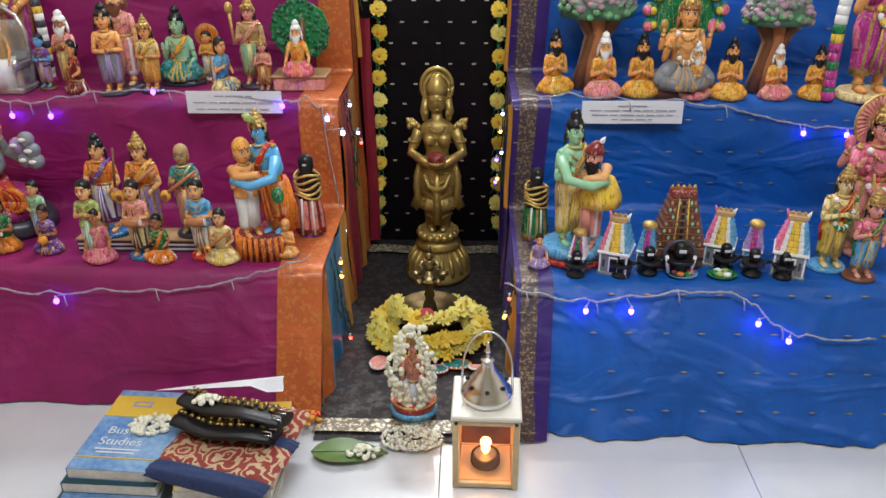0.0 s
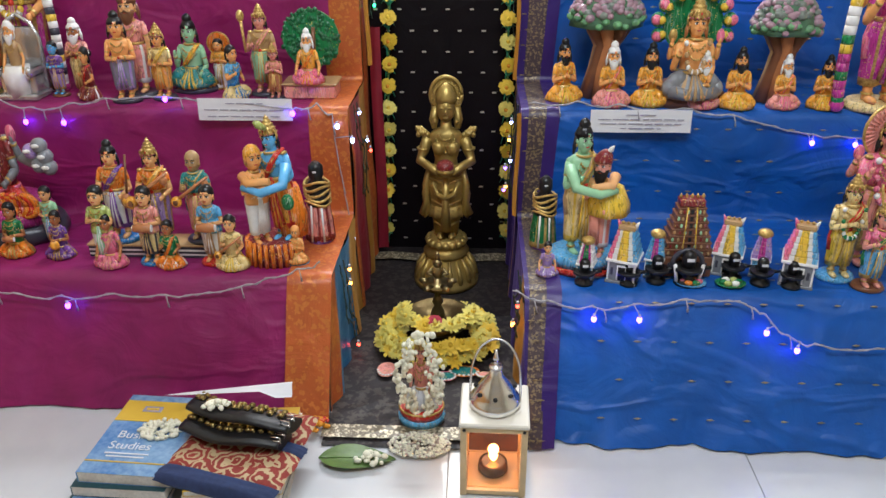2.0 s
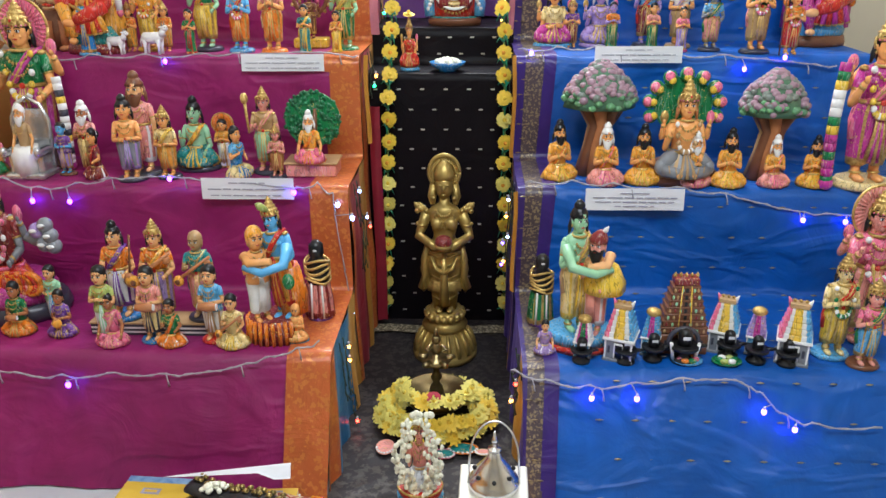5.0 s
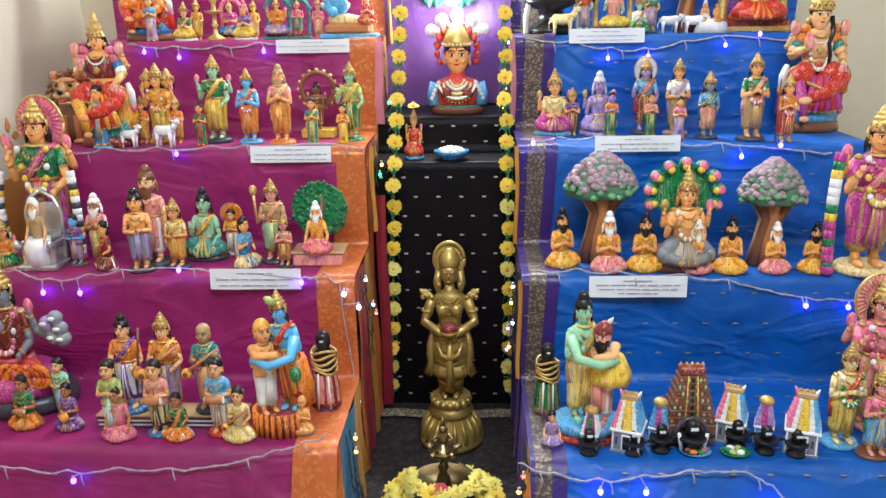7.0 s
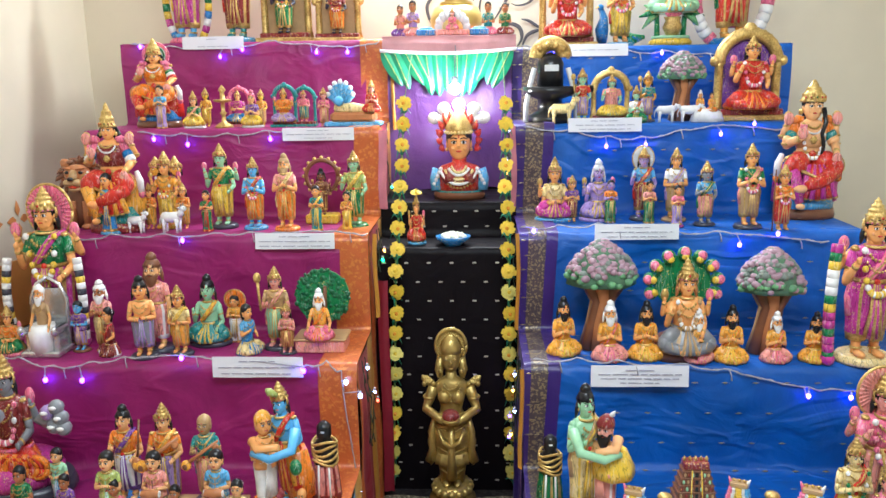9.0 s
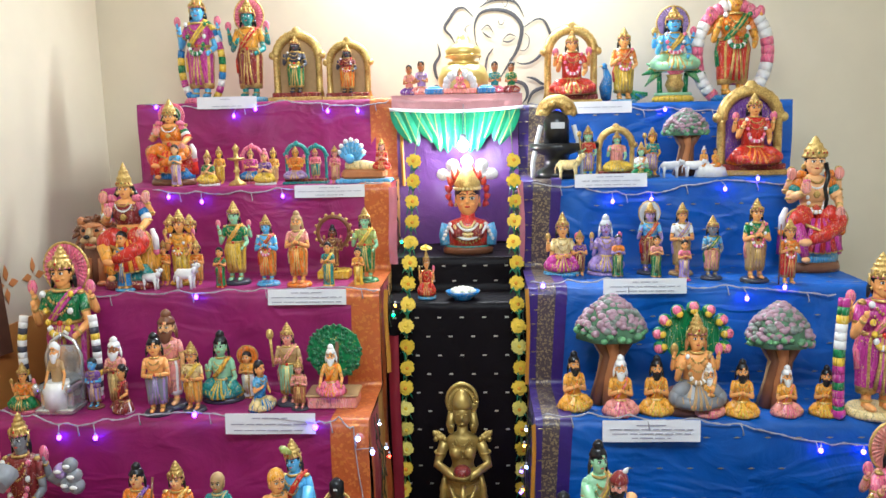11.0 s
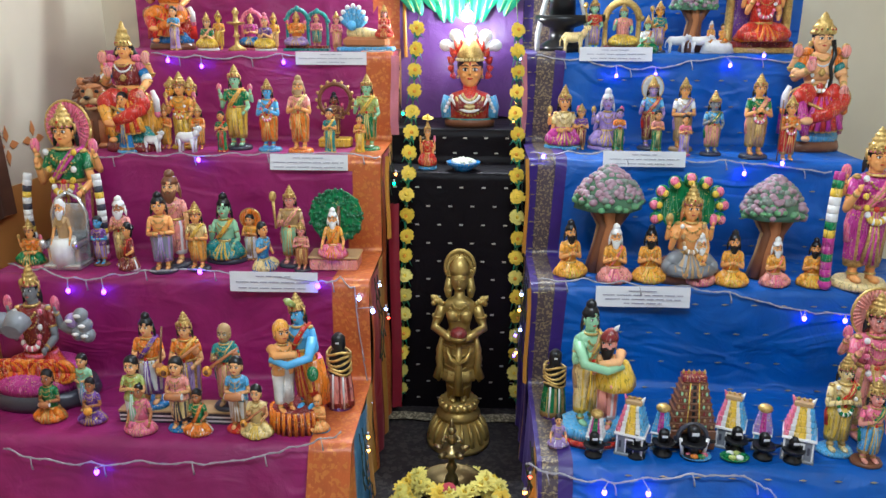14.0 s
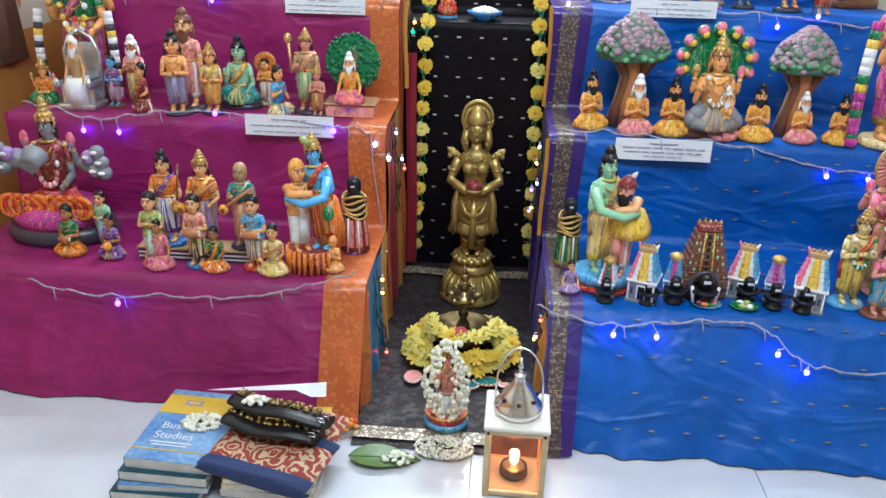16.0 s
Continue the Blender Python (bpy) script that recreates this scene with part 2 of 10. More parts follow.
# ---- the draped steps ----
def silk(name, color, sheen_color, rough=0.38, weave=900.0, sheen=0.2, fold=0.0):
    """Woven silk: fine threads, faint streaks along the cloth, a satin gloss."""
    m = shader(name, color, rough, 0.0, 0.0, 14, 0.0, color2=tuple(c * 0.72 for c in color), sheen=sheen)
    nt = m.node_tree
    b = nt.nodes["Principled BSDF"]
    b.inputs["Sheen Tint"].default_value = (*sheen_color, 1)
    tc = nt.nodes.new("ShaderNodeTexCoord")
    w = nt.nodes.new("ShaderNodeTexNoise")
    w.inputs["Scale"].default_value = weave
    mp = nt.nodes.new("ShaderNodeMapping")
    mp.inputs["Scale"].default_value = (1, 0.12, 0.12)
    nt.links.new(tc.outputs["Object"], mp.inputs["Vector"])
    nt.links.new(mp.outputs["Vector"], w.inputs["Vector"])
    crease = nt.nodes.new("ShaderNodeTexNoise")
    crease.inputs["Scale"].default_value = 7
    crease.inputs["Detail"].default_value = 5
    crease.inputs["Distortion"].default_value = 1.2
    nt.links.new(tc.outputs["Object"], crease.inputs["Vector"])
    b1 = nt.nodes.new("ShaderNodeBump")
    b1.inputs["Strength"].default_value = 0.75
    b1.inputs["Distance"].default_value = 0.012
    nt.links.new(crease.outputs["Fac"], b1.inputs["Height"])
    b2 = nt.nodes.new("ShaderNodeBump")
    b2.inputs["Strength"].default_value = 0.25
    b2.inputs["Distance"].default_value = 0.001
    nt.links.new(w.outputs["Fac"], b2.inputs["Height"])
    nt.links.new(b1.outputs["Normal"], b2.inputs["Normal"])
    if fold:
        # sharp pressed creases: the ridges of a stretched, warped noise
        mr = nt.nodes.new("ShaderNodeMapping")
        mr.inputs["Rotation"].default_value = (0, 0.5, 0)
        mr.inputs["Scale"].default_value = (1.0, 1.6, 2.4)
        nr = nt.nodes.new("ShaderNodeTexNoise")
        nr.inputs["Scale"].default_value = 2.6
        nr.inputs["Detail"].default_value = 2.5
        nr.inputs["Distortion"].default_value = 0.8
        nt.links.new(tc.outputs["Object"], mr.inputs["Vector"])
        nt.links.new(mr.outputs["Vector"], nr.inputs["Vector"])
        off = nt.nodes.new("ShaderNodeMath")
        off.operation = "SUBTRACT"
        off.inputs[1].default_value = 0.5
        nt.links.new(nr.outputs["Fac"], off.inputs[0])
        ab = nt.nodes.new("ShaderNodeMath")
        ab.operation = "ABSOLUTE"
        nt.links.new(off.outputs[0], ab.inputs[0])
        rg = nt.nodes.new("ShaderNodeMapRange")
        rg.interpolation_type = "SMOOTHSTEP"
        rg.inputs["From Min"].default_value = 0.085
        rg.inputs["From Max"].default_value = 0.0
        nt.links.new(ab.outputs[0], rg.inputs["Value"])
        b3 = nt.nodes.new("ShaderNodeBump")
        b3.inputs["Strength"].default_value = fold
        b3.inputs["Distance"].default_value = 0.010
        nt.links.new(rg.outputs[0], b3.inputs["Height"])
        nt.links.new(b3.outputs["Normal"], b1.inputs["Normal"])
    nt.links.new(b2.outputs["Normal"], b.inputs["Normal"])
    return m


def brocade(name, ground, thread, scale=34.0, fill=0.45, rough=0.35):
    """Gold-thread brocade: woven figures in metal thread on a silk ground."""
    m = silk(name, ground, thread, rough, 900.0, 0.06)
    nt = m.node_tree
    b = nt.nodes["Principled BSDF"]
    base = b.inputs["Base Color"].links[0].from_socket
    tc = nt.nodes.new("ShaderNodeTexCoord")
    v = nt.nodes.new("ShaderNodeTexVoronoi")
    v.feature = "F1"
    v.inputs["Scale"].default_value = scale
    nt.links.new(tc.outputs["Object"], v.inputs["Vector"])
    n = nt.nodes.new("ShaderNodeTexNoise")
    n.inputs["Scale"].default_value = scale * 2.2
    n.inputs["Detail"].default_value = 3
    nt.links.new(tc.outputs["Object"], n.inputs["Vector"])
    mul = nt.nodes.new("ShaderNodeMath")
    mul.operation = "MULTIPLY_ADD"
    mul.inputs[1].default_value = -0.55
    nt.links.new(v.outputs["Distance"], mul.inputs[0])
    nt.links.new(n.outputs["Fac"], mul.inputs[2])
    st = nt.nodes.new("ShaderNodeMapRange")
    st.inputs["From Min"].default_value = 0.66 - fill
    st.inputs["From Max"].default_value = 0.74 - fill
    nt.links.new(mul.outputs[0], st.inputs["Value"])
    mix = nt.nodes.new("ShaderNodeMix")
    mix.data_type = "RGBA"
    nt.links.new(st.outputs[0], mix.inputs["Factor"])
    nt.links.new(base, mix.inputs["A"])
    mix.inputs["B"].default_value = (*thread, 1)
    nt.links.new(mix.outputs["Result"], b.inputs["Base Color"])
    met = nt.nodes.new("ShaderNodeMath")
    met.operation = "MULTIPLY"
    met.inputs[1].default_value = 0.4
    nt.links.new(st.outputs[0], met.inputs[0])
    nt.links.new(met.outputs[0], b.inputs["Metallic"])
    return m


M_MAG = silk("magenta_silk", (0.30, 0.011, 0.132), (0.9, 0.3, 0.6), 0.46, sheen=0.1, fold=0.28)
M_BLUE = silk("blue_silk", (0.002, 0.100, 0.46), (0.2, 0.5, 1.0), 0.5, sheen=0.08, fold=0.45)
M_ORANGE = brocade("orange_brocade", (0.58, 0.135, 0.035), (0.62, 0.22, 0.06), 55, 0.40, 0.34)
M_PURPLE = silk("purple_silk", (0.035, 0.010, 0.16), (0.4, 0.3, 0.9))
M_ZARI = brocade("antique_zari", (0.075, 0.050, 0.060), (0.26, 0.20, 0.12), 95, 0.41, 0.42)
M_BLACK = silk("black_silk", (0.006, 0.004, 0.006), (0.3, 0.25, 0.3), 0.5, 900.0, 0.03)
M_RUNNER = brocade("black_brocade", (0.034, 0.029, 0.031), (0.068, 0.060, 0.056), 38, 0.44, 0.45)
M_PEACOCK = silk("peacock_silk", (0.01, 0.13, 0.30), (0.3, 0.6, 0.9), 0.32)
M_OCHRE = silk("ochre_silk", (0.55, 0.25, 0.03), (1, 0.7, 0.3))
M_MAROON = silk("maroon_silk", (0.25, 0.012, 0.03), (0.9, 0.3, 0.3))
M_SILVERZARI = brocade("silver_zari", (0.16, 0.13, 0.08), (0.52, 0.46, 0.32), 85, 0.44)

for m in (M_BLACK, M_RUNNER):
    m.node_tree.nodes["Principled BSDF"].inputs["Specular IOR Level"].default_value = 0.15

RISE = 0.32
FRONT_L = (1.56, 1.945, 2.262, 2.625, 2.985)
FRONT_R = (1.50, 1.945, 2.262, 2.625, 2.985)
BACK = 3.38
AISLE_L, AISLE_R = -0.2, 0.29


def level(fronts, k):
    """The height of a step; the top step of the blue stand is a little lower."""
    return 1.56 if fronts[0] == FRONT_R[0] and k == 4 else RISE * (k + 1)


def step_profile(fronts, hem, lift=0.0, first=0, last=5):
    """The line of the cloth from the hem over the steps, finely cut, with rounded edges; lift sets it proud."""
    pts = []
    corners = [(hem, 0.006)] if first == 0 else [(fronts[first], RISE * first)]
    for k in range(first, last):
        corners.append((fronts[k], level(fronts, k)))
        corners.append(((fronts[k + 1] if k < 4 else BACK), level(fronts, k)))
    for (y0, z0), (y1, z1) in zip(corners, corners[1:]):
        n = max(2, int(math.hypot(y1 - y0, z1 - z0) / 0.022))
        for i in range(n):
            pts.append([y0 + (y1 - y0) * i / n, z0 + (z1 - z0) * i / n])
    pts.append(list(corners[-1]))
    out = [list(p) for p in pts]
    for i in range(1, len(pts) - 1):
        for c in (0, 1):
            out[i][c] = pts[i][c] * 0.5 + (pts[i - 1][c] + pts[i + 1][c]) * 0.25
    if lift:
        for i, p in enumerate(out):
            a, b = out[max(i - 1, 0)], out[min(i + 1, len(out) - 1)]
            dy, dz = b[0] - a[0], b[1] - a[1]
            d = math.hypot(dy, dz) or 1
            p[0] -= lift * dz / d
            p[1] += lift * dy / d
    return out


def drape(x0, x1, profile, mat, seed, fold=0.006, hem_wave=0.02, step=0.016, slant=(0.0, 0.0)):
    """A sheet laid over the steps; shallow folds on the risers, a wavy hem near the floor."""
    b = Build()
    n = max(2, int((x1 - x0) / step))
    rows = []
    for y, z in profile:
        row = []
        left = x0 + slant[0] * z - (0.09 if x0 < -1 and z < 0.66 else 0.0)
        right = x1 + slant[1] * z + (0.10 if x1 > 1 and z < 0.66 else 0.0)
        for i in range(n + 1):
            x = left + (right - left) * i / n
            frac = (z / RISE) % 1.0
            riser = 4 * frac * (1 - frac) if 0.02 < frac < 0.98 else 0.0
            w = noise.noise(Vector((x * 5, z * 2.5, seed))) * fold * 2 + noise.noise(Vector((x * 17, z * 3, seed + 9))) * fold * 0.6
            low = max(0.0, 1 - z / 0.30) ** 2
            w2 = hem_wave * low * (noise.noise(Vector((x * 7, 0.3, seed + 4))) + 0.5 * noise.noise(Vector((x * 24, z * 20, seed + 5))))
            sag = 0.002 * noise.noise(Vector((x * 9, y * 9, seed)))
            row.append((x, y - w * riser - w2, max(0.004, z + sag)))
        rows.append(row)
    b.grid(rows, mat, closed=False)
    return b


def side_sheet(x, fronts, strips, seed, out, hem):
    """The cloths that hang down a stand's side along the aisle, step by step; strips: (from, to, material)."""
    made = []
    for k in range(5):
        y_end = fronts[k + 1] if k < 4 else BACK
        span = y_end - fronts[k]
        for d0, d1, mat in strips:
            b = Build()
            rows = []
            ya, yb = fronts[k] + d0 * span, fronts[k] + d1 * span
            nz = 4 + 8 * (k + 1)
            for i in range(nz + 1):
                z = 0.004 + (level(fronts, k) - 0.004) * i / nz
                row = []
                for j in range(13):
                    y = ya + (yb - ya) * j / 12
                    wav = 0.012 * math.sin(y * 55 + seed) * (1 - i / nz) + 0.010 * noise.noise(Vector((y * 9, z * 4, seed)))
                    lead = (hem - fronts[0]) * max(0, 1 - z / RISE) * (1 - (y - fronts[0]) / span) if k == 0 else 0
                    row.append((x + out * abs(wav + 0.010 * (1 - i / nz)), y + lead, z))
                rows.append(row)
            b.grid(rows, M_MAROON if k and mat is M_PEACOCK else mat, closed=False)
            made.append(b)
    return made


def motifs(x0, x1, profile, mat, seed, dx=0.085, dz=0.085, size=0.011):
    """Small woven buds spread over the cloth."""
    b = Build()
    dist, last, row = 0.0, 0.0, 0
    for (ya, za), (yb, zb) in zip(profile, profile[1:]):
        dist += math.hypot(yb - ya, zb - za)
        if dist - last >= dz:
            last, row = dist, row + 1
            up = Vector((0, yb - ya, zb - za)).normalized()
            out = Vector((0, -up.z, up.y))
            x = x0 + (dx / 2 if row % 2 else dx)
            while x < x1:
                c = Vector((x, ya, za)) + out * 0.0075
                pts = []
                for i in range(8):
                    a = math.pi * i / 4
                    r = size * (1.0 if i % 4 == 0 else 0.55)
                    pts.append(c + Vector((1, 0, 0)) * r * math.cos(a) + up * r * 0.42 * math.sin(a))
                b.grid([pts, [c + (p - c) * 0.5 + out * 0.0006 for p in pts]], mat)
                x += dx
    return b


HEM_L, HEM_R = 1.42, 1.32
stand_l = thing("draped_steps", -0.75, 2.4, 0, "five broad steps draped in magenta silk with orange borders", "display steps", "draped steps")
stand_r = thing("draped_steps", 0.82, 2.4, 0, "five broad steps draped in blue silk with purple and zari border", "display steps", "draped steps")


def on(stand):
    return stand.matrix_basis.inverted()


def add(name, b, stand, label=""):
    return part(name, b, stand, label, on(stand))


add("cloth", drape(-1.27, -0.29, step_profile(FRONT_L, HEM_L), M_MAG, 1.0, 0.012), stand_l, "magenta silk cloth")
add("border", drape(-0.31, AISLE_L + 0.002, step_profile(FRONT_L, HEM_L - 0.02, 0.004), M_ORANGE, 1.4, 0.004, 0.008), stand_l, "orange and gold brocade border")
add("cloth", drape(0.347, 1.36, step_profile(FRONT_R, HEM_R), M_BLUE, 5.0, 0.013, 0.035, slant=(0.055, 0.0)), stand_r, "bright blue silk cloth")
add("border", drape(0.281, 0.290, step_profile(FRONT_R, HEM_R - 0.02, 0.001), M_PURPLE, 5.3, 0.003, 0.01, slant=(0.0, 0.032)), stand_r, "deep purple silk border")
add("border", drape(0.283, 0.322, step_profile(FRONT_R, HEM_R - 0.02, 0.004), M_ZARI, 5.4, 0.003, 0.01, slant=(0.030, 0.055)), stand_r, "tarnished zari border")
add("border", drape(0.316, 0.352, step_profile(FRONT_R, HEM_R - 0.015, 0.007), M_PURPLE, 5.5, 0.003, 0.01, slant=(0.055, 0.055)), stand_r, "deep purple silk border")
for b in side_sheet(AISLE_L, FRONT_L, ((0, 0.14, M_ORANGE), (0.12, 0.70, M_PEACOCK), (0.68, 1.0, M_OCHRE)), 0.3, 1, HEM_L):
    add("side_cloth", b, stand_l)
for b in side_sheet(AISLE_R, FRONT_R, ((0, 0.3, M_PURPLE), (0.28, 0.5, M_OCHRE), (0.48, 1.0, M_PURPLE)), 2.3, -1, HEM_R):
    add("side_cloth", b, stand_r)


def outer_side(x, fronts, mat, hem):
    b = Build()
    for k in range(5):
        y_end = fronts[k + 1] if k < 4 else BACK
        b.box((x + (0.09 if k < 2 else 0.0) * (1 if x > 0 else -1), (fronts[k] + y_end) / 2, level(fronts, k) / 2), (0.006, y_end - fronts[k], level(fronts, k) - 0.004), mat)
    return b


add("outer_cloth", outer_side(-1.268, FRONT_L, M_MAG, HEM_L), stand_l)
add("outer_cloth", outer_side(1.358, FRONT_R, M_BLUE, HEM_R), stand_r)
M_THREAD = shader("zari_thread", (0.45, 0.36, 0.20), 0.4, 0.5, 0.3, 300)
emb = add("embroidery", motifs(0.42, 1.35, step_profile(FRONT_R, HEM_R), M_THREAD, 3), stand_r, "tiny woven gold buds")
emb["kind"] = "stuff"
M_OLDGOLD = shader("old_gold_thread", (0.30, 0.23, 0.12), 0.4, 0.5, 0.4, 300)
med = add("border_medallion", motifs(0.283, 0.320, [(y - 0.004, z + 0.003) for y, z in step_profile(FRONT_R, HEM_R - 0.02, 0.004)], M_OLDGOLD, 3, 0.024, 0.026, 0.0105), stand_r, "woven old gold medallions")
med["kind"] = "stuff"

# ---- the aisle ----
PANEL_Y, LEDGE_Z, BUST_Y, BUST_Z = 2.38, 0.89, 2.60, 1.01
aisle = thing("centre_altar", 0.045, 2.4, 0, "narrow stepped altar between the steps, draped in black dotted silk", "altar")


def rect_sheet(x0, x1, line, mat, seed, amp=0.004, step=0.025):
    b = Build()
    pts = []
    for (y0, z0), (y1, z1) in zip(line, line[1:]):
        n = max(1, int(math.hypot(y1 - y0, z1 - z0) / step))
        pts += [(y0 + (y1 - y0) * i / n, z0 + (z1 - z0) * i / n) for i in range(n)]
    pts.append(line[-1])
    nx = max(2, int((x1 - x0) / step))
    rows = []
    for y, z in pts:
        rows.append([(x0 + (x1 - x0) * i / nx, y - amp * noise.noise(Vector((i * step * 8, z * 6, seed))), z + 0.5 * amp * noise.noise(Vector((i * step * 9, y * 9, seed + 3)))) for i in range(nx + 1)])
    b.grid(rows, mat, closed=False)
    return b


line = [(PANEL_Y, 0.004), (PANEL_Y, LEDGE_Z), (BUST_Y, LEDGE_Z), (BUST_Y, BUST_Z), (2.97, BUST_Z), (2.975, 1.6)]
add("cloth", rect_sheet(AISLE_L + 0.002, AISLE_R - 0.002, line, M_BLACK, 2.0), aisle, "black silk with small silver dots")
dots = Build()
M_SILVERDOT = shader("silver_thread", (0.62, 0.58, 0.50), 0.4, 0.3, 0.2, 300)
for i in range(13):
    for j in range(6):
        x, z = -0.165 + j * 0.076 + (0.038 if i % 2 else 0), 0.05 + i * 0.066
        if x < 0.27:
            dots.box((x, PANEL_Y - 0.006, z), (0.013, 0.002, 0.005), M_SILVERDOT)
for i in range(2):
    for j in range(5):
        dots.box((-0.12 + j * 0.076 + 0.038 * i, BUST_Y - 0.006, 0.925 + 0.055 * i), (0.013, 0.002, 0.005), M_SILVERDOT)
d = add("embroidery", dots, aisle, "small silver thread dots")
d["kind"] = "stuff"
slabtop = Build()
slabtop.box((0.045, 3.0 + 0.19, 1.585), (0.486, 0.41, 0.03), M_BLACK)
add("top_board", slabtop, aisle)
runner = tagged(rect_sheet(-0.2, 0.285, [(1.300, 0.005), (PANEL_Y, 0.008)], M_RUNNER, 7, 0.006, 0.02).make("floor_cloth"), "black brocade cloth with a silver zari end", "cloth", "", "")
end = rect_sheet(-0.205, 0.285, [(1.322, 0.012), (1.368, 0.014)], M_SILVERZARI, 8, 0.006, 0.012)
part("zari_border", end, runner, "silver and gold zari end border")
part("zari_border", rect_sheet(-0.195, 0.283, [(2.262, 0.016), (2.31, 0.020)], M_SILVERZARI, 11, 0.012, 0.012), runner, "silver and gold zari end border")

# ---- painted clay dolls ----
def crown_of(b, kind, z, r, hair, y=0.0):
    """Head-dress over a head whose centre is at height z with radius r."""
    if kind == "gold":
        tiers = ((0.42, 0.98), (0.60, 1.05), (0.68, 0.86), (0.92, 0.84), (1.00, 0.92), (1.08, 0.70), (1.30, 0.66), (1.38, 0.73), (1.46, 0.52), (1.64, 0.47), (1.72, 0.53), (1.80, 0.34), (1.98, 0.27), (2.05, 0.31), (2.12, 0.15), (2.30, 0.05))
        b.loft([(0, y + 0.1 * r, z + r * a, r * w, r * w) for a, w in tiers], "gold", 18, 9, 0.05)
        for q in (-1.2, -0.6, 0, 0.6, 1.2):
            b.loft([(r * math.sin(q), y - r * 0.96 * math.cos(q), z + r * 0.55, r * 0.2, r * 0.08), (r * math.sin(q), y - r * 0.98 * math.cos(q), z + r * 0.85, r * 0.17, r * 0.07), (r * 0.88 * math.sin(q), y - r * 0.86 * math.cos(q), z + r * (1.35 - 0.25 * abs(q)), r * 0.03, r * 0.03)], "gold", 6)
        b.ball((0, y - r * 1.0, z + r * 0.86), r * 0.13, "red", 6, 4)
        b.beads([(r * 1.0 * math.sin(a), y - r * 1.0 * math.cos(a), z + r * 0.5) for a in (-1.2, -0.8, -0.4, 0.4, 0.8, 1.2)], r * 0.09, "pink")
        for s in (-1, 1):
            b.loft([(s * r * 1.02, y, z - r * 0.15, r * 0.06, r * 0.12), (s * r * 1.12, y, z + r * 0.25, r * 0.1, r * 0.24), (s * r * 1.06, y, z + r * 0.7, r * 0.04, r * 0.08)], "gold", 7)
    elif kind == "tall":
        b.loft([(0, y + r * 0.1, z + r * 0.40, r * 1.0, r * 0.98), (0, y + r * 0.1, z + r * 0.75, r * 0.84, r * 0.84), (0, y + r * 0.1, z + r * 0.98, r * 0.46, r * 0.46), (0, y + r * 0.1, z + r * 1.10, r * 0.56, r * 0.56), (0, y + r * 0.1, z + r * 1.35, r * 0.60, r * 0.60), (0, y + r * 0.1, z + r * 1.62, r * 0.42, r * 0.42), (0, y + r * 0.1, z + r * 1.8, r * 0.1, r * 0.1)], hair, 14, 7, 0.05)
        b.ring((0, y + r * 0.1, z + r * 0.98), r * 0.48, r * 0.08, "yellow" if hair != "white" else "orange", 14)
    elif kind == "bun":
        b.ball((r * 0.25, y + r * 0.95, z + r * 0.25), r * 0.52, hair, 10, 6)
        b.beads([(r * 0.25 + r * 0.5 * math.cos(a), y + r * 0.72, z + r * 0.25 + r * 0.5 * math.sin(a)) for a in (0.2, 0.8, 1.4, 2.0)], r * 0.14, "white")
    elif kind == "cap":
        b.loft([(0, y, z + r * 0.35, r * 1.02, r * 1.04), (0, y, z + r * 0.6, r * 1.04, r * 1.04), (0.1 * r, y, z + r * 0.95, r * 0.86, r * 0.86), (0.2 * r, y, z + r * 1.3, r * 0.5, r * 0.5), (0.25 * r, y, z + r * 1.45, r * 0.15, r * 0.15)], hair, 14, 5, 0.04)
        b.tube([(r * 0.3, y, z + r * 1.1), (r * 0.8, y, z + r * 1.5), (r * 1.05, y, z + r * 1.85)], [r * 0.12, r * 0.28, r * 0.05], "white", 6)


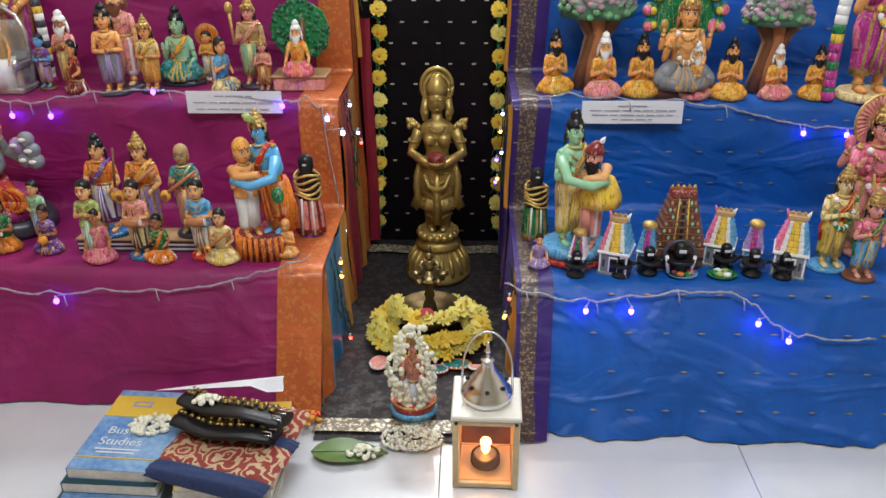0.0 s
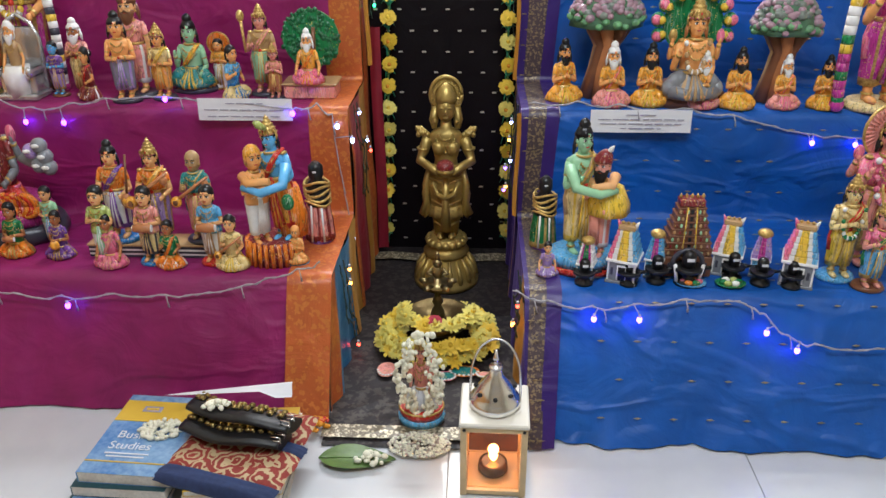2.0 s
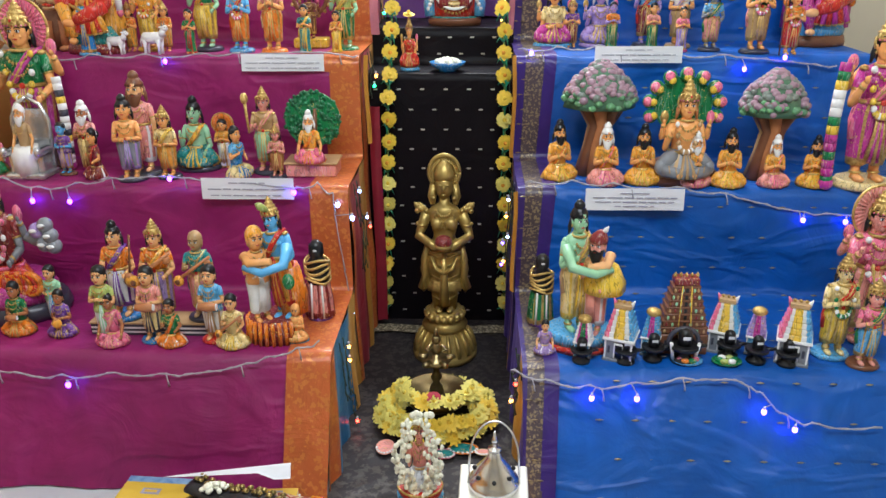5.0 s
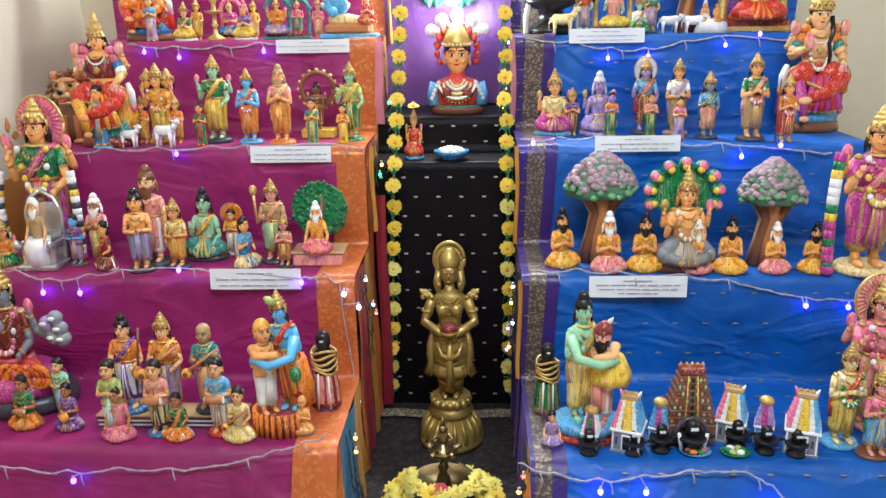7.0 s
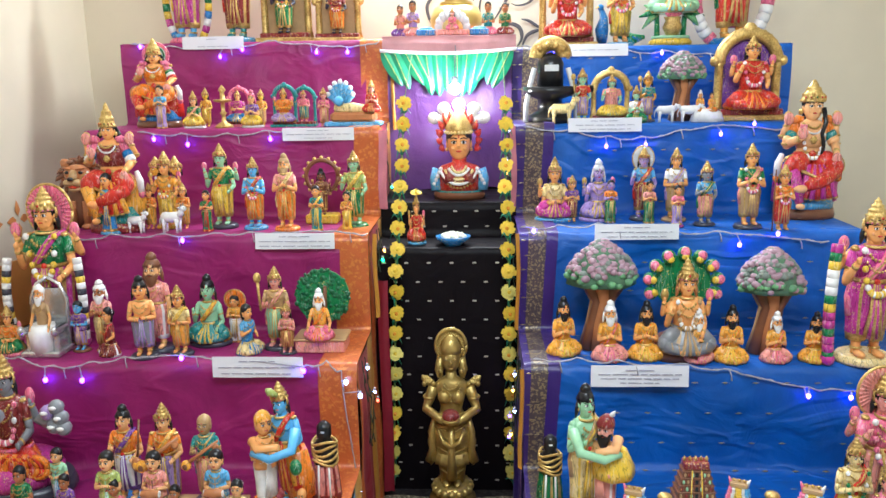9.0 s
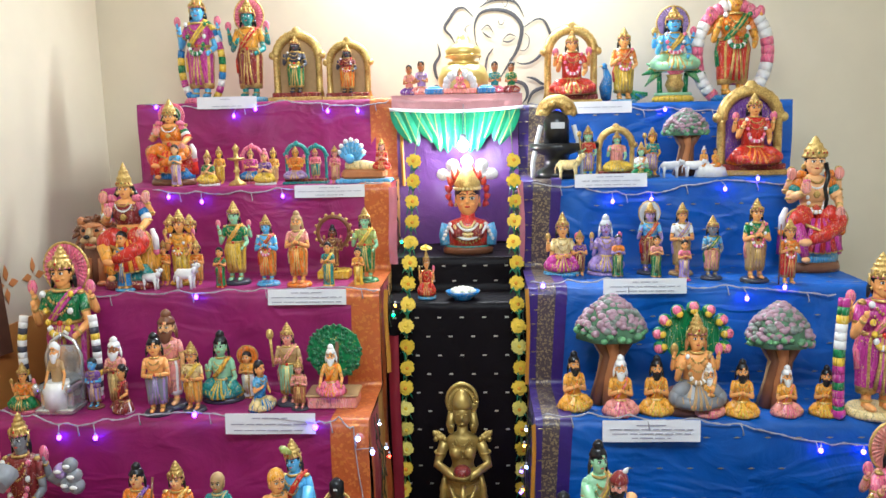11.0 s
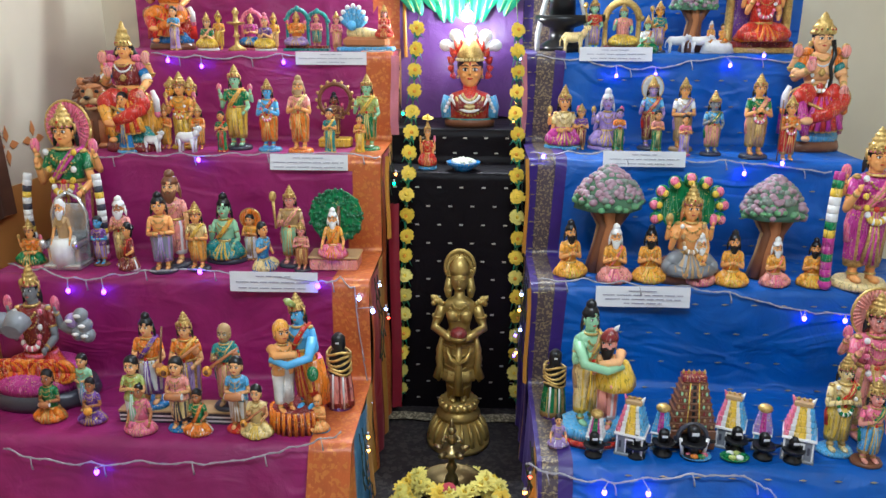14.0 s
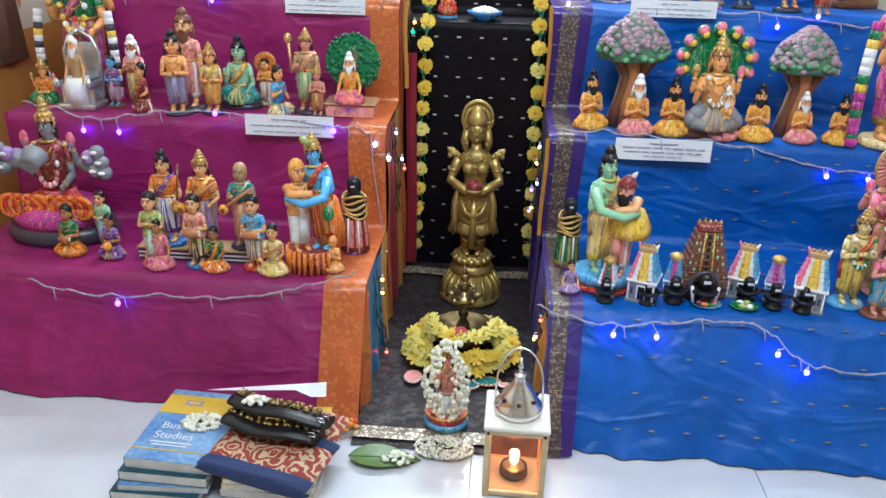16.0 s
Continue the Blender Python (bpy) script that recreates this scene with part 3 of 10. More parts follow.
def head_of(b, z, r, skin, hair, crown, beard, y=0.0, veil=None):
    """A head with jaw and cheeks, painted eyes, brows, lips, ears and hair."""
    shape = ((-1.06, 0.20, 0.18, -0.26), (-0.98, 0.36, 0.34, -0.24), (-0.78, 0.58, 0.58, -0.16), (-0.45, 0.75, 0.78, -0.06), (-0.1, 0.83, 0.88, 0.0), (0.3, 0.86, 0.92, 0.02), (0.65, 0.75, 0.82, 0.05), (0.92, 0.48, 0.54, 0.08), (1.04, 0.15, 0.18, 0.1))
    b.loft([(0, y + r * o, z + r * q, r * w, r * d) for q, w, d, o in shape], skin, 16)
    b.ball((0, y + r * 0.13, z + r * 0.36), (r * 0.95, r * 0.95, r * 0.93), hair, 14, 8)
    for s in (-1, 1):
        b.ball((s * r * 0.34, y - r * 0.80, z + r * 0.10), (r * 0.20, r * 0.10, r * 0.105), "white", 8, 5)
        b.ball((s * r * 0.34, y - r * 0.875, z + r * 0.10), (r * 0.10, r * 0.05, r * 0.10), "black", 7, 4)
        b.tube([(s * r * 0.12, y - r * 0.86, z + r * 0.17), (s * r * 0.34, y - r * 0.87, z + r * 0.22), (s * r * 0.56, y - r * 0.74, z + r * 0.14)], r * 0.032, "black", 4)
        b.tube([(s * r * 0.12, y - r * 0.89, z + r * 0.33), (s * r * 0.36, y - r * 0.86, z + r * 0.41), (s * r * 0.60, y - r * 0.70, z + r * 0.32)], r * 0.045, "black", 4)
        b.ball((s * r * 0.84, y + r * 0.02, z - r * 0.05), (r * 0.10, r * 0.18, r * 0.26), skin, 8, 5)
        b.ball((s * r * 0.88, y - r * 0.04, z - r * 0.40), (r * 0.11, r * 0.11, r * 0.14), "gold", 6, 4)
        b.ball((s * r * 0.40, y - r * 0.70, z - r * 0.28), (r * 0.2, r * 0.14, r * 0.16), skin, 8, 5)
    b.tube([(0, y - r * 0.86, z + r * 0.18), (0, y - r * 0.98, z - r * 0.06), (0, y - r * 1.02, z - r * 0.18)], [r * 0.06, r * 0.09, r * 0.13], skin, 7)
    b.ball((0, y - r * 0.82, z - r * 0.46), (r * 0.22, r * 0.10, r * 0.07), "red", 8, 4)
    b.ball((0, y - r * 0.92, z + r * 0.50), (r * 0.055, r * 0.04, r * 0.15), "red", 6, 4)
    if beard:
        b.loft([(0, y - r * 0.50, z - r * 1.85, r * 0.10, r * 0.10), (0, y - r * 0.62, z - r * 1.45, r * 0.40, r * 0.24), (0, y - r * 0.54, z - r * 0.95, r * 0.66, r * 0.42), (0, y - r * 0.42, z - r * 0.55, r * 0.76, r * 0.50), (0, y - r * 0.30, z - r * 0.25, r * 0.82, r * 0.46)], beard, 14, 7, 0.07)
        b.tube([(-r * 0.46, y - r * 0.74, z - r * 0.52), (0, y - r * 0.95, z - r * 0.32), (r * 0.46, y - r * 0.74, z - r * 0.52)], [r * 0.05, r * 0.11, r * 0.05], beard, 6)
    if crown in ("gold", "tall"):
        for s in (-1, 1):
            b.tube([(s * r * 0.78, y + r * 0.25, z + r * 0.3), (s * r * 0.98, y + r * 0.2, z - r * 0.5), (s * r * 1.12, y + r * 0.15, z - r * 1.15)], [r * 0.22, r * 0.26, r * 0.1], hair, 7)
    if crown in ("gold", None, "bun"):
        b.loft([(0, y + r * 0.6, z - r * 1.2, r * 0.35, r * 0.25), (0, y + r * 0.6, z - r * 0.7, r * 0.72, r * 0.4), (0, y + r * 0.45, z + r * 0.1, r * 0.85, r * 0.6)], hair, 12, 5, 0.06)
    if veil:
        b.loft([(0, y + r * 0.5, z - r * 1.9, r * 1.15, r * 0.5), (0, y + r * 0.45, z - r * 0.6, r * 1.08, r * 0.75), (0, y + r * 0.3, z + r * 0.5, r * 1.05, r * 0.9), (0, y + r * 0.2, z + r * 1.15, r * 0.5, r * 0.5)], veil, 14)
    crown_of(b, crown, z, r, hair, y)


def arm(b, side, sx, sz, elbow, hand, r, sleeve, skin, y=0.0, bangle="gold"):
    """A rounded upper arm in its sleeve, a tapering forearm, bangles and a flat palm with a thumb."""
    e, h = Vector(elbow), Vector(hand)
    s = Vector((side * sx, y, sz))
    mid = s.lerp(e, 0.5)
    b.ball(s + Vector((-side * r * 0.2, 0, r * 0.1)), (r * 1.2, r * 1.25, r * 1.15), sleeve, 10, 6)
    b.tube([s, mid, mid.lerp(e, 0.12)], [r * 1.2, r * 1.14, r * 1.02], sleeve, 9)
    b.tube([mid, e.lerp(mid, 0.15), e, e.lerp(h, 0.12), e.lerp(h, 0.5), h], [r * 1.0, r * 0.94, r * 0.9, r * 0.94, r * 0.84, r * 0.58], skin, 9)
    d = (h - e).normalized()
    b.ball(h + d * r * 0.5, (r * 0.62, r * 0.62, r * 0.78), skin, 8, 5)
    b.tube([h, h + d * r * 0.9 + Vector((-side * r * 0.4, 0, r * 0.5))], [r * 0.3, r * 0.2], skin, 5)
    b.tube([e.lerp(h, 0.74), e.lerp(h, 0.86)], [r * 0.84, r * 0.78], bangle, 9)
    b.tube([mid.lerp(e, 0.05), mid.lerp(e, 0.2)], [r * 1.12, r * 1.1], bangle, 9)


def person(b, m, kind="stand", skin="skin", top="red", skirt="yellow", hair="black", crown=None, arms="hold", beard=None, halo=None, sash=None, base=None, veil=None, four=False, hold=None, trim="gold", belt="gold", mala=None, lean=0.0, big=False):
    """One figure of height 1 (to the crown) that faces the front, put at m."""
    start = len(b.v)
    sari = crown == "bun" and kind == "stand"
    edge = trim if trim != skirt else "white"
    if kind == "stand":
        hz, hr = 0.80, 0.092
        if crown == "gold":
            hz, hr = 0.775, 0.090
        elif crown in ("tall", "cap"):
            hz, hr = 0.79, 0.095
        elif crown is None or crown == "bun":
            hz, hr = 0.875, 0.105
        if big:
            hr *= 0.84
        k = hz - hr - 0.02
        z0 = 0.0
        if base:
            b.loft([(0, 0, 0, 0.18, 0.15), (0, 0, 0.02, 0.19, 0.16), (0, 0, 0.05, 0.165, 0.14)], base, 18)
            z0 = 0.045
        for s in (-1, 1):
            b.ball((s * 0.062, -0.075, z0 + 0.02), (0.034, 0.070, 0.022), skin, 8, 5)
            b.tube([(s * 0.06, -0.02, z0 + 0.01), (s * 0.06, -0.015, z0 + 0.06), (s * 0.06, -0.01, z0 + 0.14)], [0.030, 0.030, 0.040], skin, 9)
            b.ring((s * 0.06, -0.018, z0 + 0.045), 0.032, 0.008, "gold", 10)
        if sari:
            b.pleats([(0, 0, z0 + 0.01, 0.14, 0.115), (0, 0, z0 + 0.05, 0.135, 0.11), (0, 0, 0.2, 0.118, 0.098), (0, 0, 0.36, 0.120, 0.10), (0, 0, k * 0.62, 0.132, 0.104), (0, 0, k * 0.72, 0.104, 0.080)], skirt, edge, 30, 6, 0.05, 0.0)
        else:
            b.pleats([(0, 0, z0 + 0.085, 0.115, 0.070), (0, 0, z0 + 0.13, 0.122, 0.080), (0, 0, 0.27, 0.126, 0.086), (0, 0, 0.38, 0.134, 0.094), (0, 0, k * 0.60, 0.138, 0.100), (0, 0, k * 0.68, 0.122, 0.092), (0, 0, k * 0.73, 0.104, 0.080)], skirt, edge, 32, 4, 0.045, 0.42)
        # the fan of front pleats, knotted at the belt
        for i in range(5):
            q = (i - 2) / 2
            b.tube([(q * 0.012, -0.092, k * 0.70), (q * 0.030, -0.112, k * 0.45), (q * 0.046, -0.105 + 0.01 * abs(q), z0 + 0.10 + 0.03 * abs(q))], [0.010, 0.013, 0.015], (trim, skirt)[i % 2], 6)
        b.loft([(0, 0, k * 0.70, 0.104, 0.080), (0, -0.004, k * 0.77, 0.098, 0.080), (0, -0.006, k * 0.86, 0.116, 0.088), (0, -0.004, k * 0.93, 0.130, 0.086), (0, 0, k * 0.975, 0.118, 0.066), (0, 0, k * 1.01, 0.060, 0.050)], top, 18)
        if crown is None and not sash:
            b.loft([(0, 0, k * 0.56, 0.142, 0.108), (0, 0, k * 0.60, 0.144, 0.110), (0, 0, k * 0.70, 0.124, 0.096), (0, 0, k * 0.78, 0.106, 0.088)], top, 20, 7, 0.03)
            b.tube([(0, -0.112, k * 0.57), (0, -0.100, k * 0.74), (0, -0.096, k * 0.92)], 0.006, edge, 5)
        b.tube([(0, 0, k * 0.99), (0, -0.004, hz - hr * 0.6)], [0.046, 0.042], skin, 10)
        for s in (-1, 1):
            b.ball((s * 0.052, -0.060, k * 0.885), (0.050, 0.034, 0.036), top, 10, 6)
        if crown is not None or sash:
            b.ring((0, 0, k * 0.715), 0.110, 0.014, belt, 20, ry=0.086)
        b.beads([(0.118 * math.sin(q), -0.098 * math.cos(q), k * 0.67 - 0.02 * abs(math.cos(3 * q))) for q in [-1.3 + 0.26 * i for i in range(11)]], 0.010, belt)
        b.ball((0, -0.094, k * 0.715), (0.022, 0.012, 0.020), "red" if belt == "gold" else belt, 8, 5)
        sx, sz = 0.122, k * 0.935
        lo, waist = k * 0.70, k * 0.72
    else:
        hz, hr = 0.71, 0.118
        if crown == "gold":
            hz, hr = 0.67, 0.112
        elif crown in ("tall", "cap"):
            hz, hr = 0.72, 0.120
        elif crown is None or crown == "bun":
            hz, hr = 0.84, 0.138
        if big:
            hz, hr = 0.745, 0.090
        k = hz - hr - 0.02
        z0 = 0.0
        if base:
            b.loft([(0, 0, 0, 0.36, 0.27), (0, 0, 0.03, 0.37, 0.28), (0, 0, 0.07, 0.34, 0.25)], base, 24)
            z0 = 0.06
        b.pleats([(0, -0.02, z0, 0.33, 0.24), (0, -0.03, z0 + 0.05, 0.355, 0.255), (0, -0.01, z0 + 0.12, 0.30, 0.22), (0, 0.01, z0 + 0.18, 0.22, 0.17), (0, 0.02, z0 + 0.26, 0.16, 0.13)], skirt, edge, 36, 6, 0.04, 0.0)
        for s in (-1, 1):
            # thigh, knee and folded shin
            b.tube([(s * 0.10, -0.04, z0 + 0.17), (s * 0.22, -0.10, z0 + 0.145), (s * 0.285, -0.135, z0 + 0.105)], [0.095, 0.092, 0.075], skirt, 12)
            b.ball((s * 0.285, -0.135, z0 + 0.10), (0.080, 0.085, 0.078), skirt, 12, 7)
            b.tube([(s * 0.27, -0.17, z0 + 0.075), (s * 0.12, -0.25, z0 + 0.06), (s * 0.0, -0.275, z0 + 0.05)], [0.066, 0.055, 0.040], skirt, 9)
            b.ball((s * -0.07, -0.285, z0 + 0.045), (0.070, 0.034, 0.030), skin, 8, 5)
            for q in (0.3, 0.65):
                c = Vector((s * 0.27, -0.19, z0 + 0.09)).lerp(Vector((s * 0.05, -0.28, z0 + 0.06)), q)
                b.tube([c + Vector((0.012 * s, -0.030, 0.050)), c + Vector((0, -0.052, 0)), c + Vector((-0.012 * s, -0.034, -0.045))], [0.006, 0.009, 0.006], edge, 5)
        for i in range(5):
            q = (i - 2) / 2
            b.tube([(q * 0.02, -0.16, z0 + 0.23), (q * 0.06, -0.285, z0 + 0.11), (q * 0.10, -0.305, z0 + 0.015)], [0.014, 0.022, 0.026], (trim, skirt)[i % 2], 6)
        b.loft([(0, 0.02, z0 + 0.16, 0.155, 0.12), (0, 0.015, k * 0.60, 0.150, 0.118), (0, 0.0, k * 0.80, 0.170, 0.128), (0, 0, k * 0.90, 0.178, 0.118), (0, 0, k * 0.965, 0.150, 0.088), (0, 0, k * 1.01, 0.078, 0.066)], top, 18)
        b.tube([(0, 0, k * 0.98), (0, -0.006, hz - hr * 0.6)], [0.060, 0.054], skin, 10)
        for s in (-1, 1):
            b.ball((s * 0.07, -0.085, k * 0.83), (0.068, 0.045, 0.05), top, 10, 6)
        b.ring((0, 0.015, z0 + 0.235), 0.170, 0.018, belt, 22, ry=0.138)
        sx, sz = 0.168, k * 0.895
        lo, waist = z0 + 0.26, k * 0.6
    r = 0.029 if kind == "stand" else 0.041
    f = 1.0 if kind == "stand" else (1.25 if big else 1.35)
    if arms == "pray":
        hands, elbows = ((-0.012 * f, -0.145 * f, sz - 0.085 * f), (0.012 * f, -0.145 * f, sz - 0.085 * f)), ((-0.160 * f, -0.045, sz - 0.150 * f), (0.160 * f, -0.045, sz - 0.150 * f))
    elif arms == "hold":
        hands, elbows = ((-0.040 * f, -0.145 * f, sz - 0.150 * f), (0.045 * f, -0.150 * f, sz - 0.135 * f)), ((-0.160 * f, -0.025, sz - 0.165 * f), (0.160 * f, -0.025, sz - 0.160 * f))
    elif arms == "bless":
        hands, elbows = ((-0.150 * f, -0.13 * f, sz - 0.03 * f), (0.130 * f, -0.13 * f, sz - 0.21 * f)), ((-0.175 * f, -0.04, sz - 0.155 * f), (0.170 * f, -0.03, sz - 0.155 * f))
    elif arms == "knee":
        hands, elbows = ((-0.19 * f, -0.15 * f, z0 + 0.2), (0.19 * f, -0.15 * f, z0 + 0.2)), ((-0.185 * f, -0.03, sz - 0.16 * f), (0.185 * f, -0.03, sz - 0.16 * f))
    elif arms == "side":
        hands, elbows = ((-0.085 * f, -0.14 * f, sz - 0.085 * f), (0.110 * f, -0.125 * f, sz - 0.190 * f)), ((-0.165 * f, -0.04, sz - 0.150 * f), (0.165 * f, -0.02, sz - 0.145 * f))
    else:
        hands, elbows = ((-0.155 * f, -0.05, sz - 0.30 * f), (0.155 * f, -0.05, sz - 0.30 * f)), ((-0.150 * f, 0, sz - 0.155 * f), (0.150 * f, 0, sz - 0.155 * f))
    for s, e, h in zip((-1, 1), elbows, hands):
        arm(b, s, sx, sz, e, h, r, top, skin)
    if four:
        for s in (-1, 1):
            arm(b, s, sx * 0.9, sz + 0.01, (s * 0.205 * f, 0.03, sz - 0.09 * f), (s * 0.205 * f, -0.03, sz + 0.02 * f), r * 0.92, skin, skin, 0.02)
            b.ball((s * 0.205 * f, -0.03, sz + 0.06 * f), (r * 1.25, r * 0.6, r * 1.6), "pink" if big or s > 0 else "gold", 9, 6)
    if hold == "pot":
        b.ball((0, -0.20 * f, sz - 0.20 * f), (0.085 * f, 0.075 * f, 0.078 * f), "saffron", 14, 9)
        b.ring((0, -0.20 * f, sz - 0.125 * f), 0.030 * f, 0.010 * f, "brown", 12)
    elif hold == "drum":
        b.tube([(-0.12, -0.185 * f, sz - 0.17 * f), (-0.115, -0.185 * f, sz - 0.17 * f), (0, -0.19 * f, sz - 0.17 * f), (0.115, -0.185 * f, sz - 0.17 * f), (0.12, -0.185 * f, sz - 0.17 * f)], [0.036, 0.046, 0.060, 0.046, 0.036], "brown", 12)
        for s in (-1, 1):
            b.tube([(s * 0.118, -0.185 * f, sz - 0.17 * f), (s * 0.126, -0.185 * f, sz - 0.17 * f)], [0.044, 0.042], "white", 12)
    elif hold == "veena":
        b.tube([(-0.20 * f, -0.18 * f, sz - 0.22 * f), (0.20 * f, -0.15 * f, sz + 0.04 * f)], [0.022 * f, 0.016 * f], "brown", 8)
        b.ball((-0.18 * f, -0.185 * f, sz - 0.22 * f), (0.062 * f, 0.045 * f, 0.06 * f), "saffron", 12, 8)
        b.ball((-0.18 * f, -0.225 * f, sz - 0.22 * f), (0.03 * f, 0.01 * f, 0.03 * f), "wood", 8, 5)
        b.ball((0.16 * f, -0.14 * f, sz - 0.03 * f), 0.04 * f, "brown", 10, 6)
    elif hold == "tambura":
        b.tube([(0.17 * f, -0.13 * f, sz - 0.20 * f), (0.20 * f, -0.07 * f, sz + 0.17 * f)], 0.013 * f, "wood", 8)
        b.ball((0.165 * f, -0.135 * f, sz - 0.23 * f), (0.060 * f, 0.045 * f, 0.070 * f), "brown", 12, 8)
        b.ball((0.163 * f, -0.175 * f, sz - 0.23 * f), (0.030 * f, 0.012 * f, 0.035 * f), "saffron", 8, 5)
    elif hold == "staff":
        b.tube([(-0.20, -0.14, z0), (-0.20, -0.14, hz + 0.14)], 0.012, "wood", 6)
    elif hold == "mace":
        b.tube([(-0.16, -0.15, sz - 0.16), (-0.19, -0.12, sz + 0.16)], [0.015, 0.02], "gold", 8)
        b.ball((-0.195, -0.115, sz + 0.2), (0.05, 0.05, 0.06), "gold", 10, 7)
    elif hold == "bow":
        b.tube([(0.17, -0.14, 0.1), (0.23, -0.13, 0.3), (0.25, -0.12, 0.5), (0.23, -0.13, 0.7), (0.17, -0.14, 0.9)], 0.012, "gold", 6)
    if sash:
        # a folded cloth over one shoulder and its end down the side
        fy = -0.096 * (1.38 if f > 1 else 1.0)
        for i in range(3):
            o = (i - 1) * 0.017 * f
            b.tube([(sx * 0.72 + o, 0.03, sz + 0.05), (sx * 0.66 + o, fy * 0.70, sz + 0.03), (sx * 0.26 + o, fy * 1.06, (sz + lo) / 2 + 0.05), (-sx * 0.42 + o, fy, lo + 0.035), (-sx * 0.82, -0.02, lo - 0.005 + o)], [0.012 * f, 0.013 * f, 0.013 * f, 0.013 * f, 0.012 * f], sash if i != 1 else (edge if edge not in (sash, "white") else sash), 6)
        b.tube([(-sx * 0.86, 0.02, lo + 0.02), (-sx * 1.08, 0.0, lo - 0.09), (-sx * 1.02, -0.01, lo - 0.20)], [0.020 * f, 0.026 * f, 0.022 * f], sash, 8)
    nr = 0.062 * f
    b.ring((0, -0.022 * f, k * 1.0), nr, 0.010 * f, "gold", 16, ry=nr * 0.9)
    b.beads([(nr * 1.1 * math.sin(a), -0.090 * f - 0.012 * math.cos(a), k * 0.985 - 0.062 * f * math.cos(a)) for a in (-1.1, -0.75, -0.4, 0, 0.4, 0.75, 1.1)], 0.011 * f, "gold")
    b.beads([(nr * 1.5 * math.sin(q), -0.100 * f - 0.012 * math.cos(q), k * 0.985 - 0.125 * f * math.cos(q)) for q in [-1.0 + 0.2 * i for i in range(11)]], 0.008 * f, "gold")
    if crown == "gold":
        for s in (-1, 1):
            b.ball((s * sx * 1.0, -0.01, sz + 0.028 * f), (0.030 * f, 0.036 * f, 0.014 * f), "gold", 8, 5)
    if mala:
        n = 17
        for i in range(n):
            x = (i / (n - 1) - 0.5) * 2
            b.ball((x * sx * 0.80, -0.098 * f - 0.03 * f * (1 - abs(x)), sz + 0.03 - (1 - x ** 4) * (sz - waist + 0.10)), 0.021 * f, mala if i % 3 else "white", 7, 5)
    if halo:
        b.tube([(0, 0.05, hz + 0.02), (0, 0.075, hz + 0.02)], [hr * 2.1, hr * 2.1], halo, 24)
        b.ring((0, 0.055, hz + 0.02), hr * 2.1, hr * 0.13, "gold", 24, "y")
        for i in range(24):
            a = radians(-35 + 250 * i / 23)
            b.tube([(hr * 1.1 * math.cos(a), 0.05, hz + 0.02 + hr * 1.1 * math.sin(a)), (hr * 2.0 * math.cos(a), 0.046, hz + 0.02 + hr * 2.0 * math.sin(a))], [hr * 0.05, hr * 0.10], halo, 5)
    head_of(b, hz, hr, skin, hair, crown, beard, -0.01, veil)
    if lean:
        b.move(pose(0, 0, 0, 0, lean, 0), start)
    tall = max(p[2] for p in b.v[start:])
    slim = 0.90 if kind == "stand" else 0.82
    b.move(m @ Matrix.Diagonal((slim, slim, 1 / tall, 1)), start)


def fig(h, dx=0.0, dy=0.0, dz=0.0, rz=0.0, w=1.0):
    """The place of a figure within its doll: its height, offset, turn and stoutness."""
    return Matrix.Translation((dx, dy, dz)) @ pose(0, 0, 0, 0, 0, rz) @ Matrix.Diagonal((h * w, h * w, h, 1))


def place(name, b, x, y, z, label, category="doll", group="painted clay dolls", rz=0.0):
    lo = min(v[2] for v in b.v)
    b.v = [(v[0], v[1], v[2] - lo) for v in b.v]
    return tagged(b.make(name, None, pose(x, y, z, 0, 0, rz)), label, category, group)


def doll(x, y, z, h, label, rz=0.0, w=1.0, name="clay_doll", **style):
    b = Build()
    person(b, fig(h, w=w), big=h > 0.24, **style)
    return place(name, b, x, y, z, label, rz=rz)


